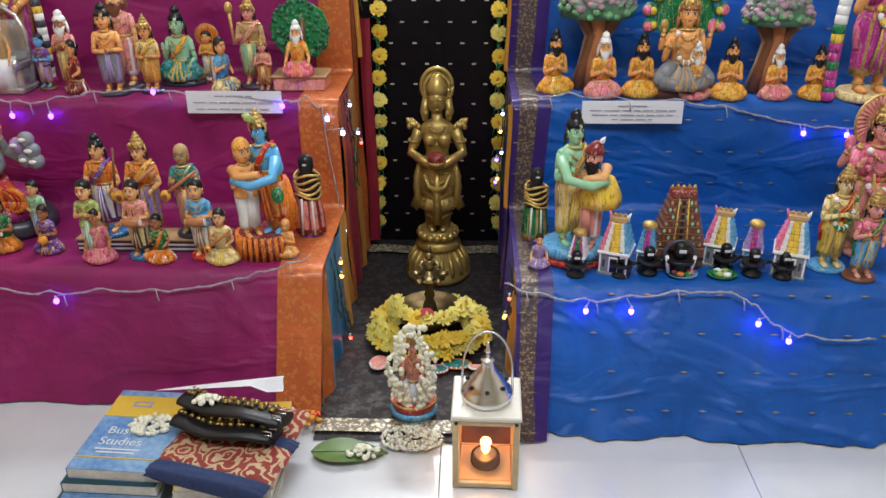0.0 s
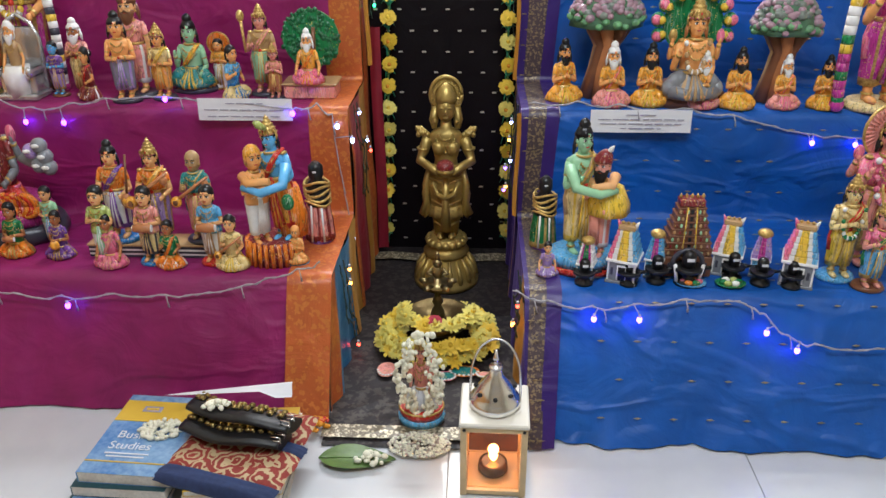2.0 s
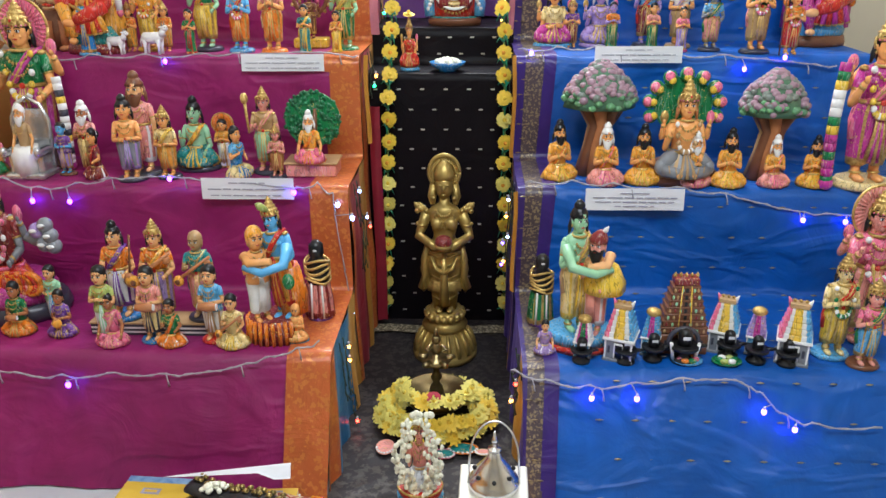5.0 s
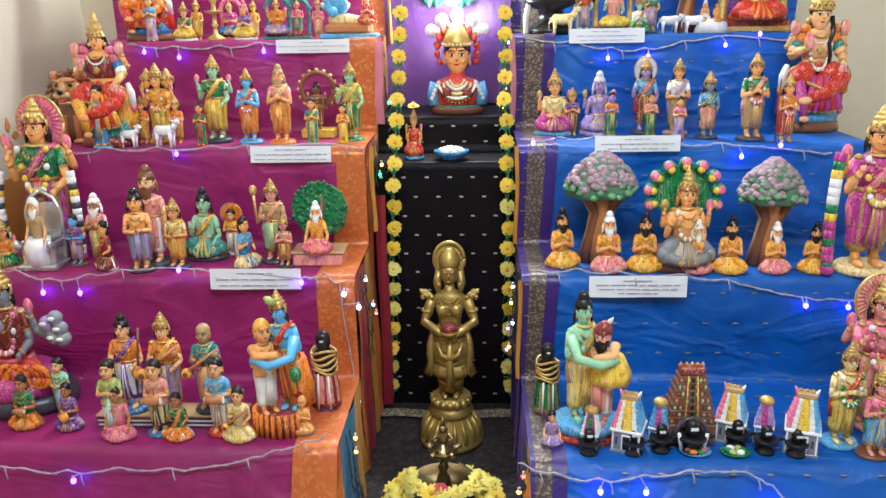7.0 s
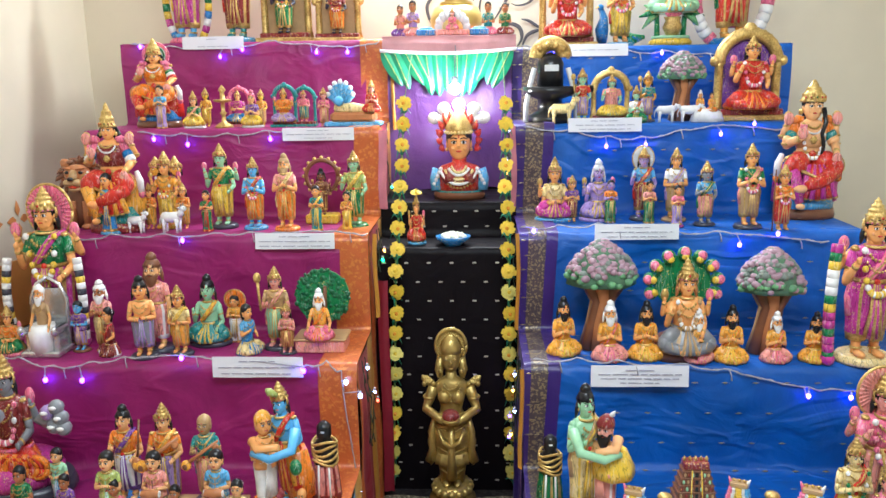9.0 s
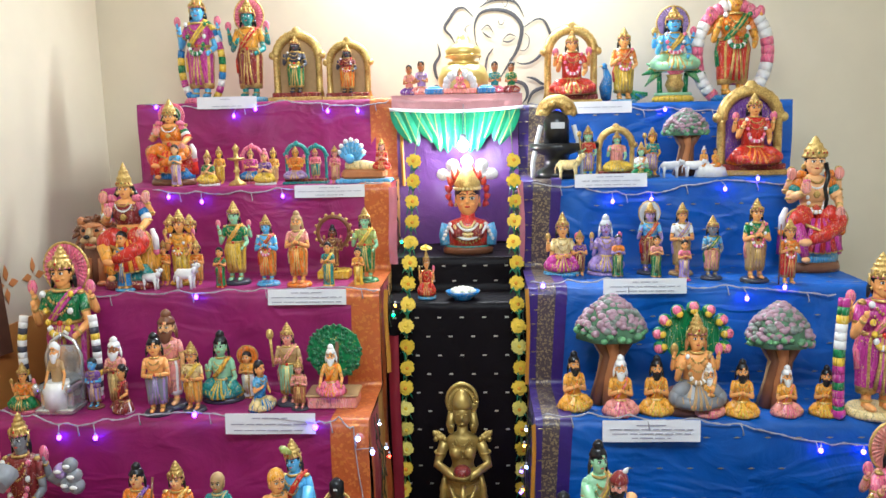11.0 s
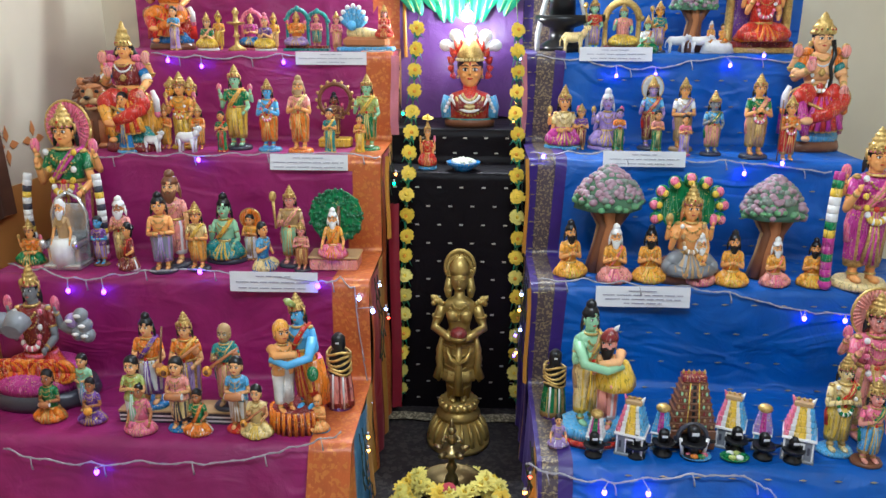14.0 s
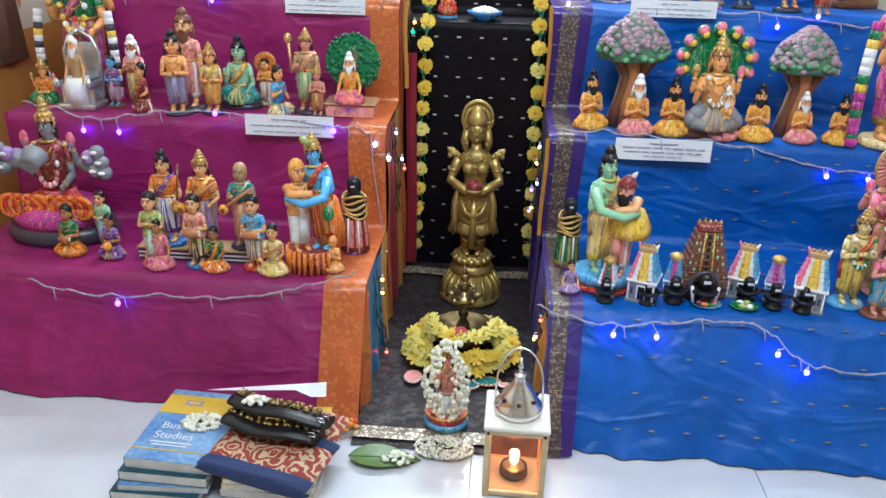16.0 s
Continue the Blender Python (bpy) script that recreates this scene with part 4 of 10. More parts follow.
def arch_goddess(x, y, z, h, label, wide=0.62, arch="gold", rz=0.0, pillars=True, leaf=None, **style):
    """A seated figure before an arch on two pillars, on a stepped base."""
    b = Build()
    bw = h * wide
    b.box((0, 0, h * 0.03), (bw, h * 0.36, h * 0.06), arch, h * 0.01)
    b.box((0, 0.01, h * 0.09), (bw * 0.88, h * 0.30, h * 0.07), "maroon", h * 0.012)
    person(b, fig(h * 0.78, 0, -0.04 * h, h * 0.12, w=1.25), big=True, **style)
    r = bw * 0.40
    zc = h * 0.96 - r * 1.1
    for s in (-1, 1):
        b.loft([(s * r, h * 0.09, h * 0.06, bw * 0.09, bw * 0.08), (s * r, h * 0.09, h * 0.16, bw * 0.065, bw * 0.06), (s * r, h * 0.09, zc - 0.03 * h, bw * 0.06, bw * 0.06), (s * r, h * 0.09, zc, bw * 0.08, bw * 0.08)], arch, 10)
        b.ball((s * r * 1.16, h * 0.08, zc + 0.02 * h), bw * 0.075, arch, 10, 6)
    b.ring((0, h * 0.09, zc), r, bw * 0.085, arch, 22, "y", 8, start=0, stop=180)
    b.beads([(1.14 * r * math.cos(a), h * 0.085, zc + 1.14 * r * math.sin(a)) for a in [math.pi * i / 14 for i in range(15)]], bw * 0.035, arch)
    b.ball((0, h * 0.085, zc + r * 1.1), (bw * 0.1, bw * 0.07, bw * 0.11), arch, 10, 6)
    if leaf:
        b.tube([(0, h * 0.13, zc), (0, h * 0.145, zc)], [r * 0.95, r * 0.95], leaf, 22)
        b.box((0, h * 0.138, (zc + h * 0.1) / 2), (r * 1.9, h * 0.012, zc - h * 0.1), leaf)
    return place("clay_doll", b, x, y, z, label, rz=rz)


def couple(x, y, z, h, label, a, c, gap=0.12, hb=1.0, rz=0.0, turn=25, base=None):
    """Two figures that face one another, modelled as one doll."""
    b = Build()
    person(b, fig(h, -gap * h, 0, 0, turn), **a)
    person(b, fig(h * hb, gap * h, -0.03 * h, 0, -turn), **c)
    if base:
        b.loft([(0, 0, -0.03 * h, 0.34 * h, 0.2 * h), (0, 0, 0.0, 0.36 * h, 0.21 * h), (0, 0, 0.04 * h, 0.34 * h, 0.2 * h)], base, 24)
    return place("clay_doll", b, x, y, z, label, rz=rz)


def animal(b, m, body, legs_h=0.35, head_up=0.2, horn=None, trunk=False):
    """A four-legged clay animal of length 1 that looks to its right."""
    start = len(b.v)
    for sx in (-0.25, 0.25):
        for sy in (-0.09, 0.09):
            b.tube([(sx, sy, 0), (sx, sy, legs_h * 0.6), (sx * 0.95, sy, legs_h + 0.1)], [0.05, 0.045, 0.09], body, 8)
    b.tube([(-0.38, 0, legs_h + 0.12), (-0.28, 0, legs_h + 0.15), (0, 0, legs_h + 0.13), (0.26, 0, legs_h + 0.17), (0.36, 0, legs_h + 0.2)], [0.06, 0.16, 0.18, 0.17, 0.08], body, 12)
    b.tube([(0.3, 0, legs_h + 0.2), (0.42, 0, legs_h + 0.28 + head_up)], [0.12, 0.09], body, 10)
    b.ball((0.46, 0, legs_h + 0.32 + head_up), (0.13, 0.09, 0.10), body, 10, 7)
    for s in (-1, 1):
        b.ball((0.38, s * 0.10, legs_h + 0.36 + head_up), (0.05, 0.07 if not trunk else 0.1, 0.03 if not trunk else 0.09), body, 8, 5)
        b.ball((0.53, s * 0.06, legs_h + 0.35 + head_up), 0.018, "black", 6, 4)
        if horn:
            b.tube([(0.42, s * 0.05, legs_h + 0.40 + head_up), (0.43, s * 0.08, legs_h + 0.52 + head_up)], [0.025, 0.006], horn, 6)
    if trunk:
        b.tube([(0.56, 0, legs_h + 0.3 + head_up), (0.64, 0, legs_h + 0.12 + head_up), (0.63, 0, legs_h - 0.05 + head_up)], [0.06, 0.045, 0.03], body, 8)
    b.tube([(-0.38, 0, legs_h + 0.18), (-0.45, 0, legs_h), (-0.44, 0, legs_h - 0.15)], [0.025, 0.018, 0.022], body, 6)
    b.move(m, start)


def clay_tree(x, y, z, h, label, wide=0.5, crown=("mauve", "moss"), seed=1):
    """A clay tree: a fluted trunk of roots and a domed crown of many small lumps."""
    e = thing("clay_tree", x, y, z, label, "clay tree", "clay trees")
    b = Build()
    rnd = random.Random(seed)
    for i in range(7):
        a = i * 0.9
        b.tube([(0.13 * h * math.cos(a), 0.07 * h * math.sin(a), 0), (0.07 * h * math.cos(a), 0.05 * h * math.sin(a), 0.25 * h), (0.06 * h * math.cos(a + 0.3) + 0.02 * h, 0.04 * h * math.sin(a), 0.45 * h), (0.19 * h * math.cos(a) + 0.02 * h, 0.12 * h * math.sin(a), 0.68 * h)], [0.068 * h, 0.058 * h, 0.055 * h, 0.065 * h], ("wood", "brown", "wood", "tan")[i % 4], 8)
    part("trunk", b, e, "fluted brown trunk")
    b = Build()
    b.loft([(0, 0, 0.60 * h, wide * 0.54 * h, 0.22 * h), (0, 0, 0.66 * h, wide * 0.52 * h, 0.22 * h), (0, 0, 0.8 * h, wide * 0.42 * h, 0.2 * h), (0, 0, 0.94 * h, wide * 0.2 * h, 0.1 * h)], crown[1], 20, 6, 0.05)
    canopy = shader("clay_canopy_" + crown[0], PAINT[crown[0]], 0.4, 0, 0.0, 95, 0.3, 200, color2=(0.40, 0.25, 0.30), coat=0.25)
    sage = shader("clay_canopy_sage", (0.22, 0.26, 0.22), 0.4, 0, 0.4, 95, 0.3, 200, coat=0.2)
    under = shader("clay_canopy_low", PAINT["leafskin"], 0.4, 0, 0.0, 95, 0.3, 200, color2=PAINT[crown[1]], coat=0.2)
    for i in range(340):
        a, t = rnd.uniform(0, 2 * math.pi), rnd.random() ** 0.8
        zz = 0.62 + 0.36 * t
        rr = (1 - t ** 2.2) * 0.5 + 0.04
        s = rnd.uniform(0.028, 0.044) * h
        b.ball((wide * rr * h * math.cos(a), 0.42 * rr * h * math.sin(a), zz * h), (s, s * 0.8, s * 0.8), (canopy if rnd.random() < 0.62 else sage) if rnd.random() < 0.15 + 2.2 * t else under, 9, 6)
    part("crown", b, e, "lumpy mauve and green crown")
    return e


def demon(x, y, z, h, label):
    """Seated many-armed doll with a broad striped lap and clusters of grey heads at its hands."""
    b = Build()
    b.loft([(0, 0, 0, 0.15, 0.11), (0, 0, 0.02, 0.16, 0.12), (0, 0, 0.05, 0.15, 0.11)], "dark", 24)
    b.loft([(0, -0.01, 0.05, 0.13, 0.10), (0, -0.01, 0.08, 0.135, 0.105), (0, 0, 0.11, 0.11, 0.08)], "magenta", 24)
    person(b, fig(h - 0.05, 0, 0, 0.05, w=0.9), big=True, kind="sit", skin="grey", top="maroon", skirt="red", crown="gold", four=True, arms="bless", mala="pink", trim="orange", belt="pink")
    for s in (-1, 1):
        for i in range(7):
            b.ring((s * (0.02 + 0.014 * i), -0.075, 0.115), 0.030, 0.009, "red" if i % 2 else "orange", 12, "y")
        for dx, dz in ((0.135, 0.21), (0.155, 0.235), (0.145, 0.265), (0.12, 0.25), (0.16, 0.205)):
            b.ball((s * dx, -0.02, dz), (0.021, 0.022, 0.022), "grey" if dx > 0.13 else "lilac", 9, 6)
            b.ball((s * dx, -0.041, dz + 0.005), (0.012, 0.006, 0.006), "white", 6, 4)
        b.tube([(s * 0.09, 0, 0.24), (s * 0.11, 0, 0.22), (s * 0.14, -0.01, 0.23)], [0.03, 0.025, 0.02], "grey", 8)
    b.tube([(0, -0.075, h * 0.66), (0, -0.12, h * 0.61)], [0.035, 0.026], "grey", 10)
    return place("clay_doll", b, x, y, z, label)


def krishna_pair(x, y, z, h, label):
    b = Build()
    b.loft([(0, 0, 0, 0.074, 0.056), (0, 0, 0.05, 0.070, 0.054), (0, 0, 0.065, 0.064, 0.05)], "maroon", 22)
    for i in range(26):
        a = 2 * math.pi * i / 26
        b.tube([(0.073 * math.cos(a), 0.056 * math.sin(a), 0.0), (0.069 * math.cos(a), 0.054 * math.sin(a), 0.064)], 0.0056, "orange", 6)
    k = h - 0.06
    person(b, fig(k, 0.036, 0.012, 0.06, -18, w=0.95), big=True, lean=-7, skin="bluskin", top="bluskin", skirt="saffron", crown="gold", arms="side", sash="red", trim="red")
    person(b, fig(k * 0.80, -0.028, -0.014, 0.06, 38, w=0.95), skin="skin", top="skin", skirt="white", hair="saffron", crown=None, arms="side", trim="white", belt="white")
    b.tube([(0.052, -0.01, h * 0.69), (0.050, -0.05, h * 0.59), (0.0, -0.070, h * 0.555), (-0.052, -0.045, h * 0.565)], [0.015, 0.013, 0.011, 0.008], "bluskin", 10)
    b.tube([(-0.055, -0.02, h * 0.62), (-0.035, -0.05, h * 0.60), (0.02, -0.055, h * 0.62)], [0.014, 0.012, 0.009], "skin", 10)
    b.loft([(0.045, 0.03, 0.06, 0.036, 0.04), (0.048, 0.03, h * 0.3, 0.036, 0.036), (0.042, 0.02, h * 0.52, 0.028, 0.032)], "orange", 20, 7, 0.1)
    b.ball((0.06, -0.055, h * 0.48), (0.016, 0.012, 0.022), "green", 8, 6)
    b.tube([(0.012, -0.012, h * 0.93), (-0.004, -0.02, h * 0.965), (-0.012, -0.022, h * 0.985)], [0.006, 0.011, 0.004], "lime", 8)
    return place("clay_doll", b, x, y, z, label)


def boat_pair(x, y, z, h, label):
    b = Build()
    b.loft([(0, 0, 0, 0.095, 0.075), (0, 0, 0.018, 0.1, 0.08)], "red", 26)
    b.loft([(0, 0, 0.018, 0.09, 0.07), (0, 0, 0.045, 0.085, 0.065)], "sky", 26)
    k = h - 0.04
    person(b, fig(k, -0.018, 0.01, 0.04, 22, w=0.92), big=True, skin="greenskin", top="greenskin", skirt="cream", crown="tall", arms="side", sash="tan", trim="yellow")
    person(b, fig(k * 0.84, 0.030, -0.014, 0.04, -30, w=0.9), skin="pinkskin", top="fair", skirt="pinkskin", hair="maroon", crown="cap", beard="black", arms="side", trim="pinkskin", belt="wood")
    b.loft([(0.052, -0.015, h * 0.40, 0.05, 0.045), (0.05, -0.012, h * 0.46, 0.052, 0.045), (0.045, -0.01, h * 0.58, 0.036, 0.036)], "yellow", 18, 7, 0.06)
    b.tube([(-0.048, -0.01, h * 0.70), (-0.035, -0.055, h * 0.60), (0.02, -0.070, h * 0.575), (0.062, -0.045, h * 0.58)], [0.015, 0.013, 0.011, 0.008], "greenskin", 10)
    b.tube([(0.062, -0.01, h * 0.64), (0.048, -0.048, h * 0.61), (0.0, -0.055, h * 0.60)], [0.014, 0.012, 0.009], "fair", 10)
    return place("clay_doll", b, x, y, z, label)


def kalasa(x, y, z, h, label, cloth="rose", trim="maroon"):
    b = Build()
    b.loft([(0, 0, 0, h * 0.17, h * 0.15), (0, 0, h * 0.06, h * 0.17, h * 0.15)], "purple", 18)
    b.pleats([(0, 0, h * 0.05, h * 0.20, h * 0.15), (0, 0, h * 0.12, h * 0.195, h * 0.145), (0, 0, h * 0.3, h * 0.18, h * 0.135), (0, 0, h * 0.5, h * 0.15, h * 0.12)], cloth, trim, 32, 4, 0.07, 0.0)
    for q in (-0.07, 0.07):
        b.tube([(h * q, -h * 0.13, h * 0.5), (h * q * 1.2, -h * 0.16, h * 0.06)], h * 0.016, "white", 6)
    b.loft([(0, 0, h * 0.48, h * 0.15, h * 0.13), (0, 0, h * 0.6, h * 0.17, h * 0.14), (0, 0, h * 0.76, h * 0.12, h * 0.11), (0, 0, h * 0.8, h * 0.08, h * 0.08), (0, 0, h * 0.84, h * 0.105, h * 0.1), (0, 0, h * 0.95, h * 0.10, h * 0.1), (0, 0, h, h * 0.04, h * 0.04)], "black", 18)
    for i in range(5):
        zz = h * (0.52 + 0.06 * i)
        b.tube([(h * 0.175 * math.cos(a), h * 0.15 * math.sin(a), zz + h * 0.03 * math.sin(2 * a + i)) for a in [2 * math.pi * j / 16 for j in range(17)]], h * 0.017, "gold", 6)
    b.box((0, -h * 0.1, h * 0.9), (h * 0.05, h * 0.01, h * 0.02), "silver")
    b.move(Matrix.Diagonal((0.84, 0.84, 1, 1)))
    return place("clay_doll", b, x, y, z, label)


def shrine(x, y, z, h, label, colors=("pink", "yellow", "white"), slim=False):
    """A cell with a dark doorway under a tapering striped tower with an open cup top."""
    e = thing("shrine_model", x, y, z, label, "temple model", "shrine models", rz=-22)
    w = h * (0.34 if slim else 0.44)
    ch = h * 0.40
    b = Build()
    b.box((0, 0, ch * 0.06), (w * 1.08, w * 1.08, ch * 0.12), "grey", 0.001)
    part("plinth", b, e)
    b = Build()
    b.box((0, 0, ch * 0.5), (w * 0.92, w * 0.92, ch * 0.9), "grey" if not slim else "sky", 0.001)
    part("cell", b, e)
    b = Build()
    b.box((w * 0.02, -w * 0.47, ch * 0.47), (w * 0.36, w * 0.05, ch * 0.66), "white", 0.001)
    part("door_frame", b, e, "white painted door frame")
    b = Build()
    b.box((w * 0.02, -w * 0.485, ch * 0.45), (w * 0.25, w * 0.05, ch * 0.56), "black")
    part("doorway", b, e)
    for s in (-1, 1):
        b = Build()
        b.box((s * w * 0.46, -w * 0.46, ch * 0.5), (w * 0.06, w * 0.06, ch * 0.95), "white")
        part("corner_post", b, e)
        b = Build()
        b.box((s * w * 0.33, -w * 0.465, ch * 0.5), (w * 0.09, w * 0.03, ch * 0.3), "dark")
        part("niche", b, e)
    b = Build()
    b.box((0, 0, ch * 0.97), (w * 1.12, w * 1.12, ch * 0.1), "white", 0.001)
    part("cornice", b, e)
    strips, tiers = 5, 5
    for j in range(strips):
        b = Build()
        col = (colors[0], colors[2], colors[1], colors[2], "sky" if not slim else colors[0])[j]
        for i in range(tiers):
            t = i / tiers
            z0, z1 = ch + (h * 0.86 - ch) * t, ch + (h * 0.86 - ch) * (t + 1 / tiers)
            k0 = w * (1.04 - 0.50 * t)
            c0, sw = ((-0.42, 0.16), (-0.26, 0.16), (0.0, 0.36), (0.26, 0.16), (0.42, 0.16))[j]
            b.box((k0 * c0, 0, (z0 + z1) / 2), (k0 * sw * 0.98, k0 * (0.9 if j != 2 else 0.98), (z1 - z0) * 0.95), col, 0.0008)
        part("tower_strip", b, e)
    top = w * 0.6
    if slim:
        b = Build()
        b.ball((0, 0, h * 0.9), (w * 0.44, w * 0.4, h * 0.1), "gold", 12, 7)
        part("dome", b, e, "small golden dome")
    else:
        b = Build()
        b.box((0, 0, h * 0.90), (top, top * 0.7, h * 0.07), "tan", 0.001)
        part("tower_top", b, e)
        for s in (-1, 1):
            b = Build()
            b.tube([(s * top * 0.42, 0, h * 0.88), (s * top * 0.62, 0, h * 1.0)], [w * 0.1, w * 0.02], "white" if s > 0 else "pink", 8)
            part("horn", b, e)
        for s in (-0.3, 0, 0.3):
            b = Build()
            b.ball((top * s, 0, h * 0.96), w * 0.06, "gold", 8, 5)
            part("finial", b, e, "golden knob")
    return e


def gopuram(x, y, z, h, label):
    b = Build()
    w = h * 0.58
    b.box((0, 0, h * 0.13), (w, w * 0.6, h * 0.26), "wood", 0.002)
    b.box((0, -w * 0.3, h * 0.11), (w * 0.2, w * 0.04, h * 0.2), "black")
    for s in (-1, 1):
        b.box((s * w * 0.32, -w * 0.3, h * 0.12), (w * 0.14, w * 0.03, h * 0.14), "dark")
    n = 7
    for i in range(n):
        t = i / n
        k = 0.94 - 0.46 * t
        z0 = h * (0.27 + 0.58 * t)
        hh = h * 0.58 / n
        b.box((0, 0, z0 + hh * 0.4), (w * k, w * k * 0.58, hh * 0.8), "wood", 0.001)
        b.box((0, 0, z0 + hh * 0.9), (w * k * 1.04, w * k * 0.62, hh * 0.2), "wood", 0.001)
        b.box((0, -w * k * 0.29, z0 + hh * 0.42), (w * 0.06, w * 0.03, hh * 0.6), "black")
        for j in range(-3, 4):
            if j:
                b.ball((w * k * j * 0.14, -w * k * 0.3, z0 + hh * 0.4), (w * 0.028, w * 0.02, hh * 0.34), ("tan", "maroon", "greenskin")[(i + j) % 3], 7, 5)
    for s in (-1, 1):
        b.tube([(s * w * 0.13, -w * 0.3, h * 0.27), (s * w * 0.09, -w * 0.16, h * 0.86)], w * 0.014, "yellow", 6)
    b.box((0, 0, h * 0.90), (w * 0.5, w * 0.3, h * 0.09), "maroon", 0.003)
    for j in range(5):
        b.loft([(w * 0.11 * (j - 2), 0, h * 0.94, w * 0.03, w * 0.03), (w * 0.11 * (j - 2), 0, h * 0.965, w * 0.04, w * 0.04), (w * 0.11 * (j - 2), 0, h, w * 0.006, w * 0.006)], "gold", 8)
    return place("tower_model", b, x, y, z, label, "temple model", "shrine models")


def lingam(x, y, z, h, label, arch=False, hood=False):
    b = Build()
    b.loft([(0, 0, 0, h * 0.34, h * 0.34), (0, 0, h * 0.1, h * 0.32, h * 0.32), (0, 0, h * 0.18, h * 0.18, h * 0.18), (0, 0, h * 0.34, h * 0.18, h * 0.18), (0, 0, h * 0.42, h * 0.40, h * 0.38), (0, 0, h * 0.52, h * 0.40, h * 0.38)], "black", 20)
    b.tube([(h * 0.3, 0, h * 0.47), (h * 0.62, 0, h * 0.48)], [h * 0.09, h * 0.05], "black", 8)
    b.loft([(0, 0, h * 0.5, h * 0.19, h * 0.19), (0, 0, h * 0.85, h * 0.19, h * 0.19), (0, 0, h * 0.95, h * 0.14, h * 0.14), (0, 0, h, h * 0.03, h * 0.03)], "black", 18)
    b.box((0, -h * 0.19, h * 0.78), (h * 0.2, h * 0.02, h * 0.09), "silver")
    if arch:
        b.ring((0, 0.01, h * 0.55), h * 0.4, h * 0.07, "dark", 18, "y", start=-60, stop=240)
        for s in (-1, 1):
            b.tube([(s * h * 0.3, -0.008, h * 0.1), (s * h * 0.38, -0.008, h * 0.6)], h * 0.05, "white", 6)
    if hood:
        b.ring((0, 0.0, h * 0.93), h * 0.2, h * 0.11, "gold", 18, "y", 8, start=0, stop=180)
        b.beads([(h * 0.25 * math.cos(a), -h * 0.09, h * 0.9 + h * 0.2 * math.sin(a)) for a in (0.3, 0.8, 1.3, 1.8, 2.3, 2.8)], h * 0.05, "gold")
        for s in (-1, 1):
            b.tube([(s * h * 0.24, -h * 0.1, h * 0.78), (s * h * 0.30, -h * 0.14, h * 0.55), (s * h * 0.36, -h * 0.17, h * 0.25), (s * h * 0.36, -h * 0.15, h * 0.02)], h * 0.036, "silver", 8)
    return place("lingam", b, x, y, z, label, "lingam", "black lingams")


def offering_plate(x, y, z, h, label, colors=("pink", "orange", "green"), rim="sky"):
    b = Build()
    b.loft([(0, 0, 0, 0.026, 0.019), (0, 0, 0.006, 0.036, 0.026), (0, 0, 0.009, 0.037, 0.027), (0, 0, 0.006, 0.033, 0.023)], rim, 22)
    for i in range(6):
        a = i * 1.05
        b.ball((0.018 * math.cos(a), 0.012 * math.sin(a), 0.010), (0.011, 0.009, 0.007), colors[i % 3], 8, 5)
    return place("offering_plate", b, x, y, z, label, "plate", "offering plates")


M_FOIL = shader("silver_foil", (0.72, 0.73, 0.75), 0.22, 0.75, 0.3, 60, 0.6, 70)


def throne_sage(x, y, z, h, label):
    b = Build()
    w = h * 0.52
    b.box((0, 0.0, h * 0.04), (w, w * 0.8, h * 0.08), M_FOIL, 0.004)
    b.box((0, 0.01, h * 0.2), (w * 0.86, w * 0.6, h * 0.26), M_FOIL, 0.004)
    for k in (-1, 1):
        b.box((k * w * 0.42, -0.01, h * 0.34), (w * 0.14, w * 0.7, h * 0.1), M_FOIL, 0.006)
        b.ball((k * w * 0.42, -w * 0.36, h * 0.36), (w * 0.09, w * 0.09, h * 0.07), M_FOIL, 10, 6)
        b.tube([(k * w * 0.45, w * 0.3, h * 0.1), (k * w * 0.45, w * 0.32, h * 0.72), (k * w * 0.3, w * 0.33, h * 0.9), (0, w * 0.33, h * 1.0)], [w * 0.06, w * 0.06, w * 0.05, w * 0.05], M_FOIL, 8)
    b.box((0, w * 0.34, h * 0.5), (w * 0.84, w * 0.06, h * 0.7), M_FOIL, 0.01)
    b.loft([(0, -0.03, h * 0.04, w * 0.26, w * 0.16), (0, -0.03, h * 0.3, w * 0.28, w * 0.2), (0, -0.01, h * 0.42, w * 0.3, w * 0.24)], "white", 20, 7, 0.08)
    person(b, fig(h * 0.74, 0, -0.012, h * 0.22, w=0.78), kind="sit", skin="skin", top="tan", skirt="white", hair="white", beard="white", crown="bun", arms="knee", trim="white")
    return place("clay_doll", b, x, y, z, label)


def sage_pair(x, y, z, h, label):
    b = Build()
    person(b, fig(h, -0.012, 0.02, 0), skin="brown", top="rose", skirt="cream", hair="white", beard="white", crown="tall", arms="pray")
    person(b, fig(h * 0.68, 0.03, -0.03, 0, -35, w=0.85), kind="sit", skin="skin", top="maroon", skirt="maroon", crown="bun", arms="side", sash="red", trim="maroon")
    return place("clay_doll", b, x, y, z, label)


def tall_pair(x, y, z, h, label):
    b = Build()
    person(b, fig(h, 0.010, 0.03, 0), skin="fair", top="rose", skirt="rose", hair="wood", beard="wood", crown="tall", arms="down", trim="rose", base="dark")
    person(b, fig(h * 0.82, -0.008, -0.03, 0, 12), skin="skin", top="skin", skirt="grey", crown="tall", arms="hold", base="dark", trim="lilac")
    return place("clay_doll", b, x, y, z, label)


M_FOLIAGE = shader("clay_foliage", (0.012, 0.17, 0.06), 0.35, 0, 0.5, 60, 0.3, 150, coat=0.2)


